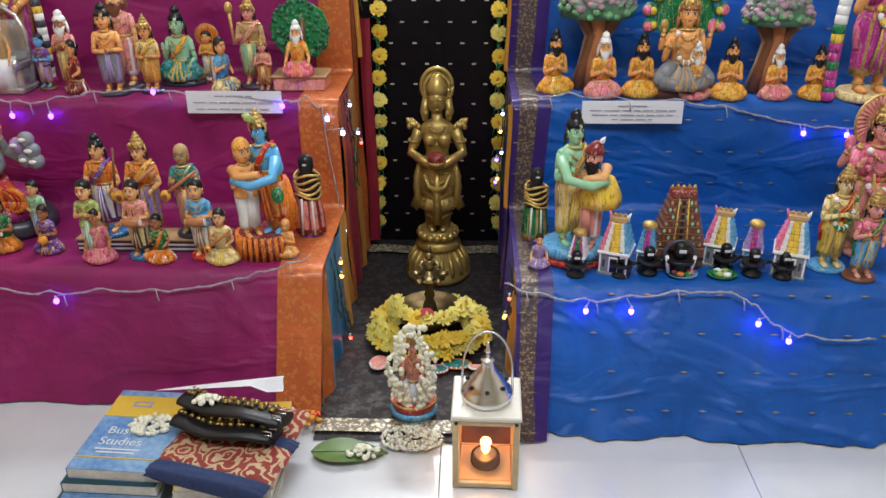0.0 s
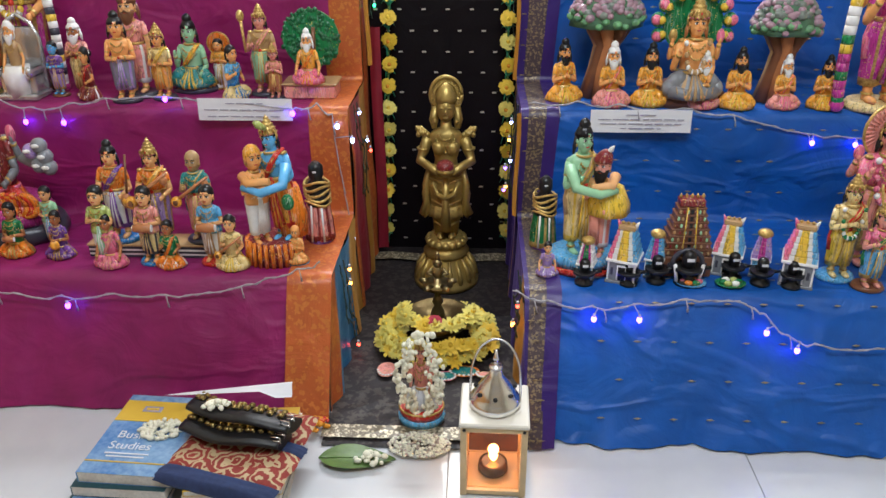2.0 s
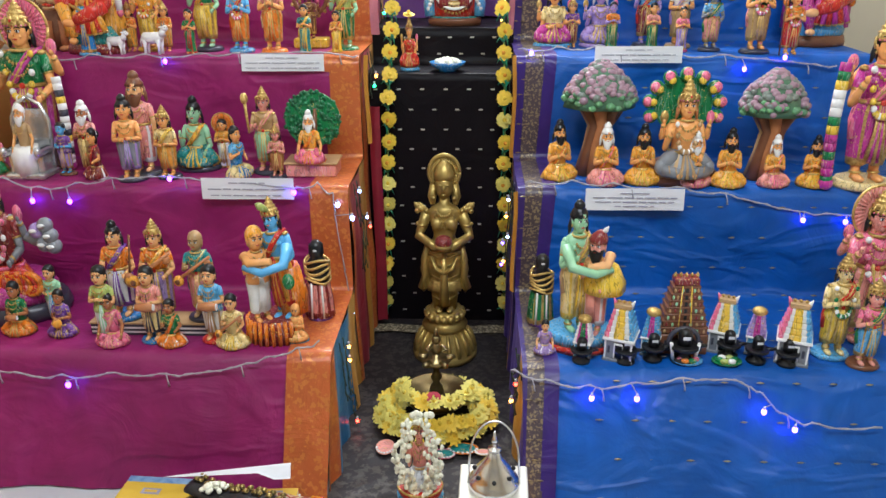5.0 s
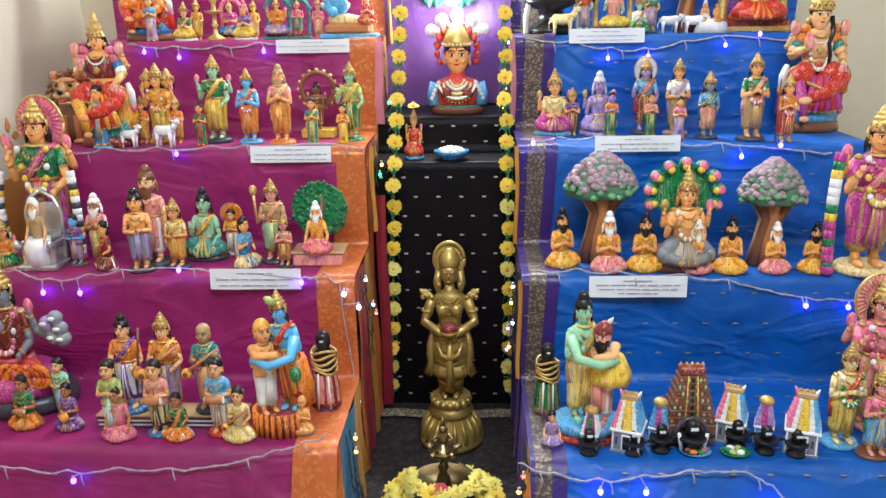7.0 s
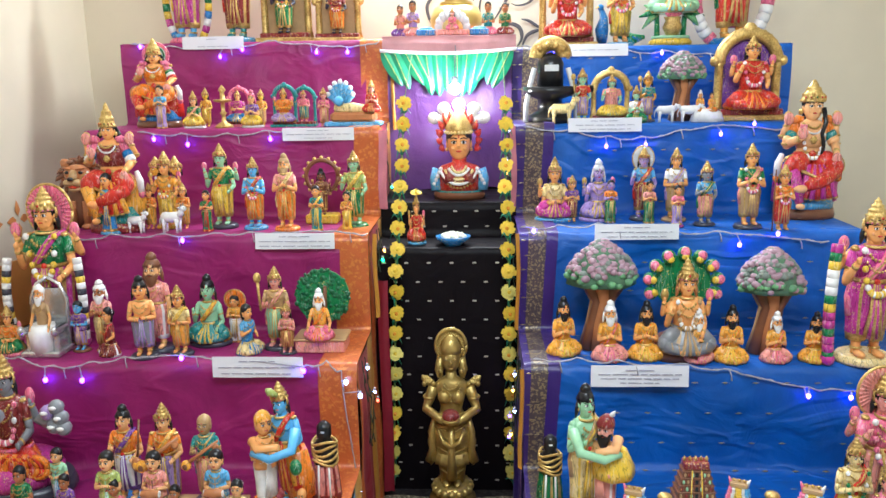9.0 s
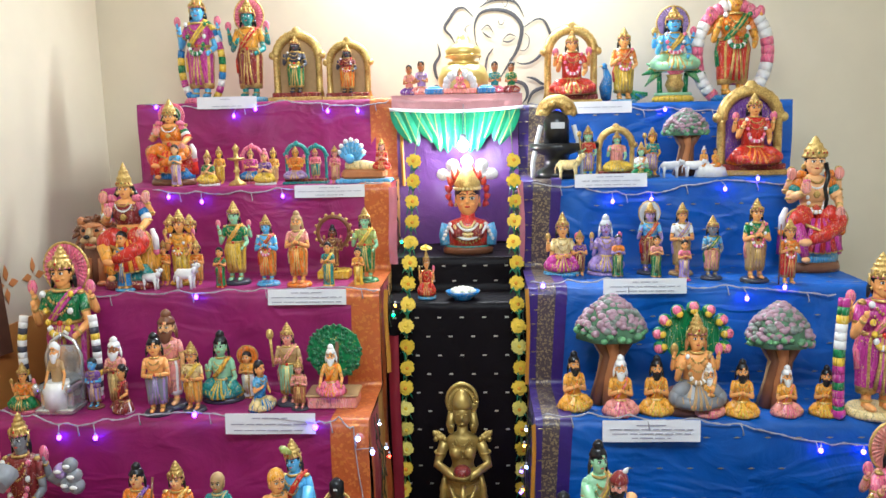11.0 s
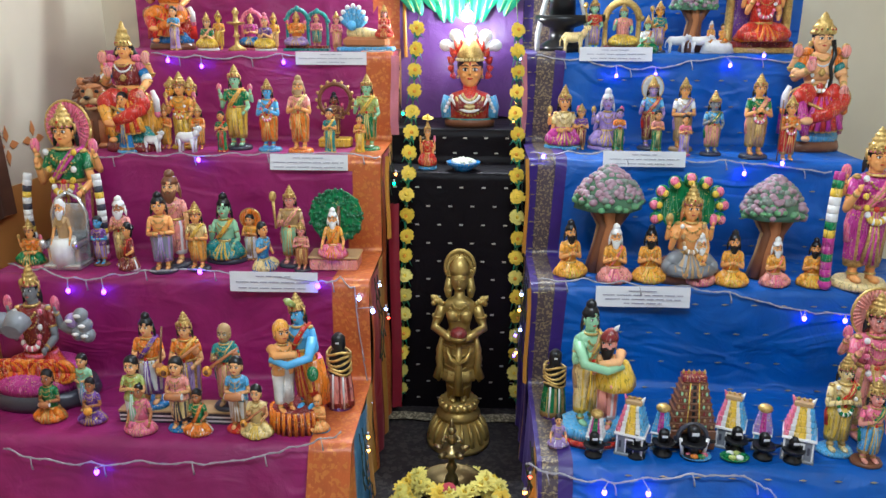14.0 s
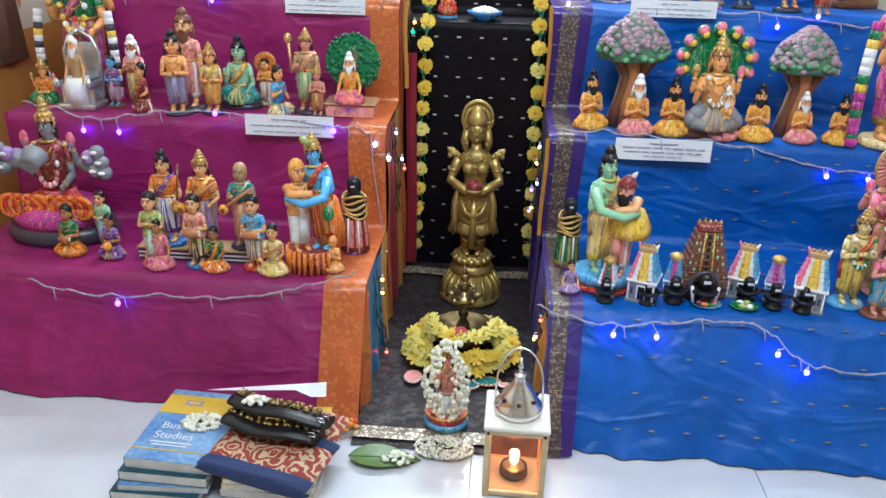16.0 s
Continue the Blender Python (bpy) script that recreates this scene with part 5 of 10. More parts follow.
def tree_sage(x, y, z, h, label):
    b = Build()
    rnd = random.Random(4)
    b.box((0, 0, h * 0.085), (h * 0.58, h * 0.36, h * 0.15), "rose", 0.004)
    b.box((0, 0, h * 0.172), (h * 0.62, h * 0.4, h * 0.03), "tan", 0.003)
    b.tube([(0, h * 0.1, h * 0.16), (0.005, h * 0.1, h * 0.5), (0.01, h * 0.09, h * 0.75)], [h * 0.05, h * 0.035, h * 0.02], "wood", 8)
    b.tube([(0, h * 0.1, h * 0.62), (0, h * 0.15, h * 0.62)], [h * 0.32, h * 0.32], "green", 26)
    for i in range(240):
        a, r = rnd.uniform(0, 2 * math.pi), math.sqrt(rnd.random()) * h * 0.33
        s = rnd.uniform(0.018, 0.030) * h
        b.ball((r * math.cos(a), h * 0.10 + rnd.uniform(-0.01, 0.02) * h, h * 0.62 + r * math.sin(a)), (s, s * 0.7, s), M_FOLIAGE, 6, 4)
    person(b, fig(h * 0.60, 0, -0.03, h * 0.18), kind="sit", skin="skin", top="saffron", skirt="pink", hair="white", beard="white", crown="tall", arms="knee", sash="orange", trim="orange")
    return place("clay_doll", b, x, y, z, label)


def hood_deity(x, y, z, h, label):
    b = Build()
    b.loft([(0, 0, 0, h * 0.34, h * 0.2), (0, 0, h * 0.1, h * 0.32, h * 0.19), (0, 0, h * 0.2, h * 0.22, h * 0.15)], "wood", 24)
    person(b, fig(h * 0.84, 0, -0.015, h * 0.08, w=1.02), kind="sit", skin="skin", top="skin", skirt="grey", crown="gold", hair="brown", four=True, arms="bless", mala="tan", trim="tan")
    b.tube([(0, h * 0.1, h * 0.66), (0, h * 0.13, h * 0.66)], [h * 0.25, h * 0.25], "green", 24)
    for i in range(9):
        a = radians(-20 + 220 * i / 8)
        c = (h * 0.30 * math.cos(a), h * 0.08, h * 0.66 + h * 0.27 * math.sin(a))
        b.ball(c, (h * 0.065, h * 0.05, h * 0.065), "green", 9, 6)
        b.ball((c[0] * 1.06, c[1] - h * 0.022, h * 0.68 + (c[2] - h * 0.68) * 1.06), (h * 0.046, h * 0.04, h * 0.046), "pink", 9, 6)
        b.ball((c[0] * 0.92, c[1] - h * 0.035, h * 0.68 + (c[2] - h * 0.68) * 0.92), (h * 0.035, h * 0.03, h * 0.035), "yellow", 8, 5)
    return place("clay_doll", b, x, y, z, label)


def lion(x, y, z, h, label):
    """A seated lion: dark maned chest, tan brow and muzzle, open mouth."""
    b = Build()
    b.loft([(0, 0.02, 0, h * 0.27, h * 0.27), (0, 0.02, h * 0.25, h * 0.29, h * 0.3), (0, 0.02, h * 0.6, h * 0.27, h * 0.27), (0, 0.02, h * 0.8, h * 0.16, h * 0.16)], "wood", 22, 11, 0.06)
    for s in (-1, 1):
        b.tube([(s * h * 0.13, -h * 0.2, h * 0.4), (s * h * 0.13, -h * 0.24, h * 0.04)], [h * 0.09, h * 0.075], "brown", 10)
        b.ball((s * h * 0.13, -h * 0.28, h * 0.04), (h * 0.085, h * 0.11, h * 0.045), "brown", 10, 6)
    c = Vector((0.0, -h * 0.1, h * 0.74))
    rng = random.Random(4)
    for i in range(90):
        a = rng.uniform(0, 2 * math.pi)
        k = rng.uniform(0.75, 1.05)
        p = c + Vector((h * 0.27 * k * math.cos(a), h * rng.uniform(0.0, 0.14), h * 0.22 * k * math.sin(a)))
        d = Vector((math.cos(a), -0.1, math.sin(a) - 0.9)).normalized() * h * 0.13
        b.tube([p, p + d * 0.5 + Vector((0, -0.004, 0)), p + d], [h * 0.04, h * 0.034, h * 0.008], "wood" if i % 6 else "brown", 6)
    b.ball(c + Vector((0, h * 0.04, 0.0)), (h * 0.26, h * 0.16, h * 0.24), "wood", 16, 10)
    b.ball(c + Vector((0, -h * 0.08, h * 0.06)), (h * 0.2, h * 0.12, h * 0.13), "brown", 14, 9)
    b.tube([c + Vector((0, -h * 0.17, h * 0.1)), c + Vector((0, -h * 0.24, -h * 0.02))], [h * 0.05, h * 0.065], "tan", 10)
    b.ball(c + Vector((0, -h * 0.3, -h * 0.0)), (h * 0.05, h * 0.03, h * 0.03), "black", 8, 5)
    for s in (-1, 1):
        b.ball(c + Vector((s * h * 0.06, -h * 0.23, -h * 0.06)), (h * 0.08, h * 0.07, h * 0.055), "tan", 10, 6)
        b.ball(c + Vector((s * h * 0.1, -h * 0.18, h * 0.08)), (h * 0.035, h * 0.02, h * 0.025), "black", 8, 5)
        b.tube([c + Vector((s * h * 0.04, -h * 0.2, h * 0.13)), c + Vector((s * h * 0.16, -h * 0.15, h * 0.15))], h * 0.02, "brown", 6)
        b.ball(c + Vector((s * h * 0.2, -h * 0.02, h * 0.2)), (h * 0.07, h * 0.05, h * 0.07), "brown", 10, 6)
    b.ball(c + Vector((0, -h * 0.22, -h * 0.12)), (h * 0.08, h * 0.06, h * 0.03), "red", 10, 6)
    b.ball(c + Vector((0, -h * 0.2, -h * 0.16)), (h * 0.09, h * 0.07, h * 0.035), "tan", 10, 6)
    return place("clay_lion", b, x, y, z, label)


def fourhead(x, y, z, h, label):
    b = Build()
    person(b, fig(h, 0, 0, 0), kind="stand", skin="skin", top="saffron", skirt="yellow", crown="gold", arms="bless", four=True, base="yellow", mala="orange")
    for s in (-1, 1):
        st = len(b.v)
        head_of(b, h * 0.76, h * 0.075, "saffron", "black", "gold", None)
        b.move(pose(s * h * 0.13, h * 0.02, 0, 0, 0, s * 30), st)
    for s in (-1, 1):
        person(b, fig(h * 0.6, s * h * 0.22, -0.01, 0), skin="skin", top="orange", skirt="saffron", crown="gold", arms="pray")
    return place("clay_doll", b, x, y, z, label)


def cow(x, y, z, h, label, body="white"):
    b = Build()
    animal(b, pose(0, 0, 0, 0, 0, -12) @ Matrix.Scale(h / 0.95, 4), body, 0.36, 0.12, horn="grey")
    b.ring((h * 0.33, 0, h * 0.6), h * 0.12, h * 0.03, "grey", 12, "z")
    return place("clay_cow", b, x, y, z, label)


def ring_dancer(x, y, z, h, label):
    b = Build()
    b.box((0, 0, h * 0.07), (h * 0.5, h * 0.3, h * 0.14), "yellow", 0.004)
    b.ring((0, 0.01, h * 0.72), h * 0.25, h * 0.035, "wood", 24, "y", 8)
    b.beads([(h * 0.29 * math.cos(a), 0.01, h * 0.72 + h * 0.29 * math.sin(a)) for a in [2 * math.pi * i / 16 for i in range(16)]], h * 0.03, "gold")
    person(b, fig(h * 0.72, 0, -0.01, h * 0.14), skin="wood", top="wood", skirt="wood", hair="black", crown="tall", arms="bless", four=True, trim="gold")
    return place("clay_doll", b, x, y, z, label)


def brass_lamp(x, y, z, h, label):
    b = Build()
    g = "gold"
    b.loft([(0, 0, 0, h * 0.22, h * 0.22), (0, 0, h * 0.06, h * 0.2, h * 0.2), (0, 0, h * 0.14, h * 0.06, h * 0.06), (0, 0, h * 0.3, h * 0.04, h * 0.04), (0, 0, h * 0.34, h * 0.09, h * 0.09), (0, 0, h * 0.4, h * 0.045, h * 0.045), (0, 0, h * 0.58, h * 0.05, h * 0.05),
            (0, 0, h * 0.62, h * 0.2, h * 0.2), (0, 0, h * 0.66, h * 0.22, h * 0.22), (0, 0, h * 0.67, h * 0.06, h * 0.06), (0, 0, h * 0.82, h * 0.05, h * 0.05), (0, 0, h * 0.88, h * 0.09, h * 0.09), (0, 0, h, h * 0.01, h * 0.01)], g, 18)
    return place("oil_lamp", b, x, y, z, label, "lamp", "")


def hooded_rest(x, y, z, h, label):
    b = Build()
    b.box((0, 0, h * 0.05), (h * 1.25, h * 0.6, h * 0.10), "sky", 0.004)
    b.box((0, 0, h * 0.2), (h * 1.0, h * 0.5, h * 0.22), "brown", 0.01)
    b.tube([(-h * 0.4, -0.01, h * 0.38), (0, -0.02, h * 0.4), (h * 0.42, -0.02, h * 0.36)], [h * 0.1, h * 0.12, h * 0.07], "cream", 12)
    for i in range(7):
        a = radians(10 + 160 * i / 6)
        b.tube([(-h * 0.28, 0.02, h * 0.4), (-h * 0.28 + h * 0.26 * math.cos(a), 0.0, h * 0.62 + h * 0.32 * math.sin(a))], [h * 0.05, h * 0.07], "sky", 8)
        b.ball((-h * 0.28 + h * 0.28 * math.cos(a), -0.005, h * 0.64 + h * 0.33 * math.sin(a)), h * 0.055, "white", 8, 5)
    b.ball((-h * 0.3, -0.03, h * 0.55), h * 0.11, "bluskin", 10, 7)
    person(b, fig(h * 0.7, h * 0.42, -0.02, h * 0.3), kind="sit", skin="pinkskin", top="red", skirt="red", crown="gold", arms="pray")
    return place("clay_doll", b, x, y, z, label)


def swing_pair(x, y, z, h, label):
    b = Build()
    animal(b, Matrix.Translation((-h * 0.75, 0, 0)) @ pose(0, 0, 0, 0, 0, -8) @ Matrix.Scale(h * 0.8, 4), "silver", 0.35, -0.05, trunk=True)
    animal(b, Matrix.Translation((-h * 0.02, -0.005, 0)) @ pose(0, 0, 0, 0, 0, -4) @ Matrix.Scale(h * 0.8, 4), "white", 0.35, -0.05, trunk=True)
    b.loft([(h * 0.55, 0, 0, h * 0.55, h * 0.3), (h * 0.55, 0, h * 0.3, h * 0.45, h * 0.25), (h * 0.5, 0, h * 0.42, h * 0.3, h * 0.2)], "white", 18, 5, 0.06)
    person(b, fig(h * 0.7, h * 0.32, 0, h * 0.32), kind="sit", skin="skin", top="saffron", skirt="orange", hair="white", crown="tall", arms="pray")
    person(b, fig(h * 0.62, h * 0.66, -0.01, h * 0.32), kind="sit", skin="skin", top="saffron", skirt="orange", crown="bun", arms="pray")
    return place("clay_doll", b, x, y, z, label)


def peacock_god(x, y, z, h, label):
    """A standing crowned figure with a peacock at its side."""
    b = Build()
    person(b, fig(h, 0.012, 0.01, 0.0, w=1.1), skin="skin", top="orange", skirt="yellow", crown="gold", arms="side", sash="red", base="sky", mala="pink", big=True)
    b.tube([(-0.055, 0.03, 0.02), (-0.062, 0.0, h * 0.22), (-0.058, -0.025, h * 0.36), (-0.070, -0.03, h * 0.47)], [0.020, 0.027, 0.016, 0.009], "blue", 12)
    b.ball((-0.073, -0.034, h * 0.49), (0.013, 0.014, 0.012), "blue", 10, 6)
    b.tube([(-0.082, -0.04, h * 0.49), (-0.096, -0.045, h * 0.475)], [0.005, 0.001], "yellow", 6)
    for i in range(5):
        b.tube([(-0.02, 0.035, h * 0.2), (0.04 + 0.008 * i, 0.04, h * 0.12), (0.075 + 0.010 * i, 0.03, 0.012 + 0.006 * i)], [0.014, 0.014, 0.008], ("teal", "green", "blue")[i % 3], 7)
    return place("clay_doll", b, x, y, z, label)


def frond_god(x, y, z, h, label):
    """A four-armed figure rising from a golden pot between broad green fronds."""
    b = Build()
    b.loft([(0, 0, 0, h * 0.21, h * 0.15), (0, 0, h * 0.04, h * 0.22, h * 0.16), (0, 0, h * 0.07, h * 0.19, h * 0.14)], "yellow", 22)
    b.loft([(0, 0, h * 0.07, h * 0.20, h * 0.14), (0, 0, h * 0.10, h * 0.19, h * 0.13)], "greenskin", 22)
    b.loft([(0, -h * 0.06, h * 0.10, h * 0.06, h * 0.06), (0, -h * 0.06, h * 0.18, h * 0.10, h * 0.09), (0, -h * 0.06, h * 0.25, h * 0.07, h * 0.07), (0, -h * 0.06, h * 0.28, h * 0.09, h * 0.08)], "gold", 18)
    for i in range(5):
        q = (i - 2) / 2
        b.tube([(0, -h * 0.06, h * 0.27), (q * h * 0.06, -h * 0.09, h * 0.33), (q * h * 0.09, -h * 0.09, h * 0.37 - 0.02 * h * abs(q))], [0.008, 0.013, 0.002], "pink", 7)
    for s in (-1, 1):
        b.tube([(s * h * 0.13, 0.01, h * 0.08), (s * h * 0.14, 0.01, h * 0.30)], [h * 0.03, h * 0.025], "green", 9)
        for k in range(5):
            a = radians(-35 + 38 * k)
            d = Vector((s * math.cos(a), 0, math.sin(a)))
            c = Vector((s * h * 0.14, 0.0, h * 0.31))
            b.tube([c, c + d * h * 0.09 + Vector((0, -0.008, 0.01 * h)), c + d * h * 0.19 + Vector((0, -0.004, -0.03 * h))], [h * 0.02, h * 0.034, h * 0.006], "green" if k % 2 else "leafskin", 8)
    person(b, fig(h * 0.68, 0, 0.01, h * 0.32, w=1.28), kind="sit", skin="bluskin", top="bluskin", skirt="greenskin", crown="gold", halo="lilac", four=True, arms="bless", sash="yellow", mala="pink")
    return place("clay_doll", b, x, y, z, label)


def garland_pair(x, y, z, h, label, wide=0.40, back=0.06, thick=1.0, colors=("pink", "pink", "white", "white", "green", "yellow")):
    """Thick banded flower ropes down both sides of a tall doll."""
    b = Build()
    pts = [Vector((h * wide * math.cos(a), 0, h * 0.5 + h * 0.5 * math.sin(a))) for a in [radians(-62 + 304 * i / 30) for i in range(31)]]
    for i, (p, q) in enumerate(zip(pts, pts[1:])):
        b.tube([p, p.lerp(q, 0.5), q], [h * 0.034 * thick, h * 0.036 * thick, h * 0.034 * thick], colors[i % 6], 10)
    return place("flower_rope", b, x, y + back, z, label, "garland", "flower ropes")


def hanging_ropes(x, y, z, h, label, wide, colors, top=0.62, low=0.08, thick=1.0):
    """Two banded flower ropes that hang straight down from a doll's arms."""
    e = thing("flower_rope", x, y, z, label, "garland", "flower ropes")
    n = 14
    for s in (-1, 1):
        b = Build()
        for i in range(n):
            p, q = (Vector((s * h * wide * (1.0 + 0.10 * math.sin(math.pi * f)), -0.01 * math.sin(math.pi * f), h * (top + (low - top) * f))) for f in (i / n, (i + 1) / n))
            b.tube([p, p.lerp(q, 0.06), p.lerp(q, 0.94), q], [h * 0.024 * thick, h * 0.027 * thick, h * 0.027 * thick, h * 0.024 * thick], colors[i % len(colors)], 12)
        b.ball((s * h * wide, 0, h * low), h * 0.034 * thick, "magenta", 10, 6)
        part("rope", b, e)


def seated_deity(x, y, z, h, label, skin="skin", blouse="red", bands=("pink", "green", "white"), lap="red", under="saffron", seat="green", foot="wood", face=0.066, shoulder="pink", rear=True, hair=True, halo=None, rope=None, cord=None, wide=1.0):
    """A large enthroned figure with banded sleeves, open palms and a draped lap."""
    b = Build()
    b.loft([(0, 0, 0, 0.235, 0.19), (0, 0, 0.03, 0.24, 0.195), (0, 0, 0.075, 0.225, 0.18)], foot, 22)
    b.loft([(0, 0, 0.07, 0.215, 0.17), (0, 0, 0.12, 0.22, 0.175), (0, 0.01, 0.20, 0.19, 0.15)], seat, 24, 8, 0.05)
    b.loft([(0, 0.03, 0.12, 0.25, 0.12), (0, 0.03, 0.26, 0.245, 0.13), (0, 0.03, 0.36, 0.20, 0.12), (0, 0.03, 0.44, 0.13, 0.10)], under, 26, 11, 0.05)
    # thighs, folded shins and the pleats that hang between them
    for s in (-1, 1):
        b.tube([(s * 0.05, -0.02, 0.40), (s * 0.11, -0.12, 0.415), (s * 0.165, -0.17, 0.39)], [0.08, 0.085, 0.065], lap, 14)
        b.ball((s * 0.16, -0.165, 0.385), (0.068, 0.07, 0.072), lap, 12, 8)
        for q in (0.30, 0.55, 0.8):
            c = Vector((s * 0.05, -0.02, 0.40)).lerp(Vector((s * 0.185, -0.17, 0.385)), q)
            b.ring(c, 0.085, 0.005, "gold", 18, "y")
        b.tube([(s * 0.205, 0.0, 0.47), (s * 0.235, -0.02, 0.40), (s * 0.24, -0.02, 0.31)], [0.02, 0.032, 0.028], "white", 8)
        b.ball((s * 0.24, -0.02, 0.295), 0.032, shoulder, 8, 5)
    b.tube([(0.17, -0.18, 0.36), (0.05, -0.235, 0.29), (-0.07, -0.245, 0.25)], [0.06, 0.055, 0.035], lap, 10)
    b.ball((-0.11, -0.25, 0.235), (0.055, 0.035, 0.03), skin, 10, 6)
    b.tube([(-0.17, -0.18, 0.36), (-0.13, -0.21, 0.24), (-0.10, -0.215, 0.13)], [0.06, 0.05, 0.035], under, 10)
    b.ball((-0.10, -0.24, 0.105), (0.035, 0.055, 0.025), skin, 10, 6)
    for i in range(7):
        q = (i - 3) / 3
        b.tube([(0.02 + q * 0.05, -0.17, 0.40), (0.03 + q * 0.10, -0.215, 0.28 - 0.02 * q * q), (0.03 + q * 0.135, -0.225, 0.155 + 0.02 * q * q)], [0.018, 0.026, 0.024], lap if i % 2 else under, 8)
        b.ball((0.03 + q * 0.135, -0.228, 0.155 + 0.02 * q * q), (0.026, 0.018, 0.014), "gold", 8, 4)
    b.tube([(-0.10, -0.20, 0.36), (0.02, -0.25, 0.31), (0.15, -0.22, 0.36)], 0.012, "gold", 8)
    # body
    b.loft([(0, 0.01, 0.40, 0.105, 0.085), (0, 0.0, 0.47, 0.092, 0.075), (0, -0.01, 0.56, 0.108, 0.085), (0, -0.005, 0.64, 0.118, 0.085), (0, 0, 0.695, 0.10, 0.07), (0, 0, 0.72, 0.04, 0.04)], skin, 18)
    b.loft([(0, -0.004, 0.515, 0.104, 0.084), (0, -0.014, 0.57, 0.116, 0.095), (0, -0.008, 0.645, 0.125, 0.09), (0, -0.002, 0.675, 0.108, 0.078)], blouse, 18)
    for s in (-1, 1):
        b.ball((s * 0.05, -0.075, 0.595), (0.05, 0.045, 0.045), blouse, 10, 7)
    b.ring((0, 0, 0.475), 0.10, 0.018, "gold", 22, ry=0.082)
    b.beads([(0.10 * math.sin(q), -0.085 * math.cos(q) - 0.012, 0.455) for q in [-1.2 + 0.2 * i for i in range(13)]], 0.012, "gold")
    b.ball((0, -0.105, 0.475), (0.028, 0.014, 0.028), "red", 8, 5)
    for k, (rr, drop) in enumerate(((0.05, 0.035), (0.075, 0.075), (0.085, 0.125))):
        b.beads([(rr * math.sin(q), -0.075 - 0.035 * math.cos(q), 0.695 - drop * math.cos(q)) for q in [-1.25 + 0.19 * i for i in range(14)]], 0.0085, "gold" if k != 1 else "white")
    b.ball((0, -0.115, 0.575), (0.025, 0.012, 0.03), "gold", 8, 5)
    # arms with banded sleeves and open palms
    for s in (-1, 1):
        a, e = Vector((s * 0.12, 0.0, 0.665)), Vector((s * 0.185, -0.04, 0.545))
        b.ball(a + Vector((s * 0.0, 0, 0.005)), (0.05, 0.05, 0.042), bands[0], 10, 7)
        n = len(bands)
        for i, c in enumerate(bands):
            b.tube([a.lerp(e, i / n), a.lerp(e, (i + 0.5) / n), a.lerp(e, (i + 1) / n)], [0.043, 0.049, 0.043], c, 10)
        b.ring(e, 0.04, 0.008, "gold", 14)
        hand = Vector((-0.105, -0.17, 0.60)) if s < 0 else Vector((0.16, -0.19, 0.475))
        b.tube([e, e.lerp(hand, 0.6), hand], [0.038, 0.030, 0.022], skin, 10)
        b.ball(e, 0.038, skin, 10, 6)
        for q in (0.72, 0.82):
            c = e.lerp(hand, q)
            b.ball(c, 0.029, "gold", 8, 5)
        b.ball(hand + Vector((0, -0.012, 0.03 * -s)), (0.040, 0.016, 0.046), "rose", 12, 8)
        for i in range(4):
            f = hand + Vector((-0.021 + 0.014 * i, -0.012, 0.03 * -s + (0.03 if s < 0 else -0.03)))
            b.tube([f, f + Vector((0, -0.002, 0.03 * -s))], [0.008, 0.006], "pink", 6)
        if rear:
            e2, h2 = Vector((s * 0.205, 0.03, 0.585)), Vector((s * 0.185, -0.03, 0.70))
            b.tube([(s * 0.11, 0.02, 0.66), (s * 0.165, 0.03, 0.60), e2], [0.035, 0.036, 0.033], skin, 10)
            b.tube([e2, h2], [0.032, 0.022], skin, 10)
            b.ring(e2.lerp(h2, 0.15), 0.034, 0.008, "gold", 12)
            b.ring(e2.lerp(h2, 0.8), 0.026, 0.007, "gold", 12)
            b.ball(h2 + Vector((0, -0.022, 0.025)), (0.040, 0.020, 0.046), "rose", 12, 8)
            b.tube([h2 + Vector((0, -0.012, 0.045)), h2 + Vector((0, 0.012, 0.05))], [0.032, 0.032], "gold", 14)
        b.tube([(s * 0.15, -0.01, 0.70), (s * 0.12, -0.045, 0.725), (s * 0.075, -0.06, 0.72)], [0.02, 0.03, 0.022], shoulder, 8)
        b.ball((s * 0.155, 0.0, 0.695), (0.03, 0.035, 0.022), "gold", 8, 5)
    if rope:
        for i in range(23):
            q = -1 + 2 * i / 22
            b.ball((q * 0.085, -0.095 - 0.035 * (1 - q * q), 0.69 - 0.245 * (1 - q ** 4)), 0.016, rope if i % 4 else "gold", 7, 5)
    if cord:
        b.tube([(0.075, -0.06, 0.80), (0.085, -0.10, 0.70), (0.055, -0.125, 0.62), (0.075, -0.125, 0.54), (0.06, -0.13, 0.46), (0.085, -0.14, 0.43)], [0.018, 0.018, 0.016, 0.015, 0.013, 0.008], cord, 8)
    # head
    r = face
    hz = 0.785 + (0.02 if face > 0.07 else 0)
    if hair:
        for s in (-1, 1):
            b.tube([(s * r * 0.85, 0.01, hz + r * 0.4), (s * r * 1.25, 0.015, hz - r * 0.5), (s * r * 1.9, 0.02, hz - r * 1.2)], [r * 0.25, r * 0.35, r * 0.22], "black", 8)
    b.tube([(0, 0.01, 0.70), (0, 0, hz - r * 0.7)], [0.042, 0.036], skin, 10)
    head_of(b, hz, r, skin, "black", None, None, -0.015)
    tip = 1.0
    k = (tip - hz - r * 0.5)
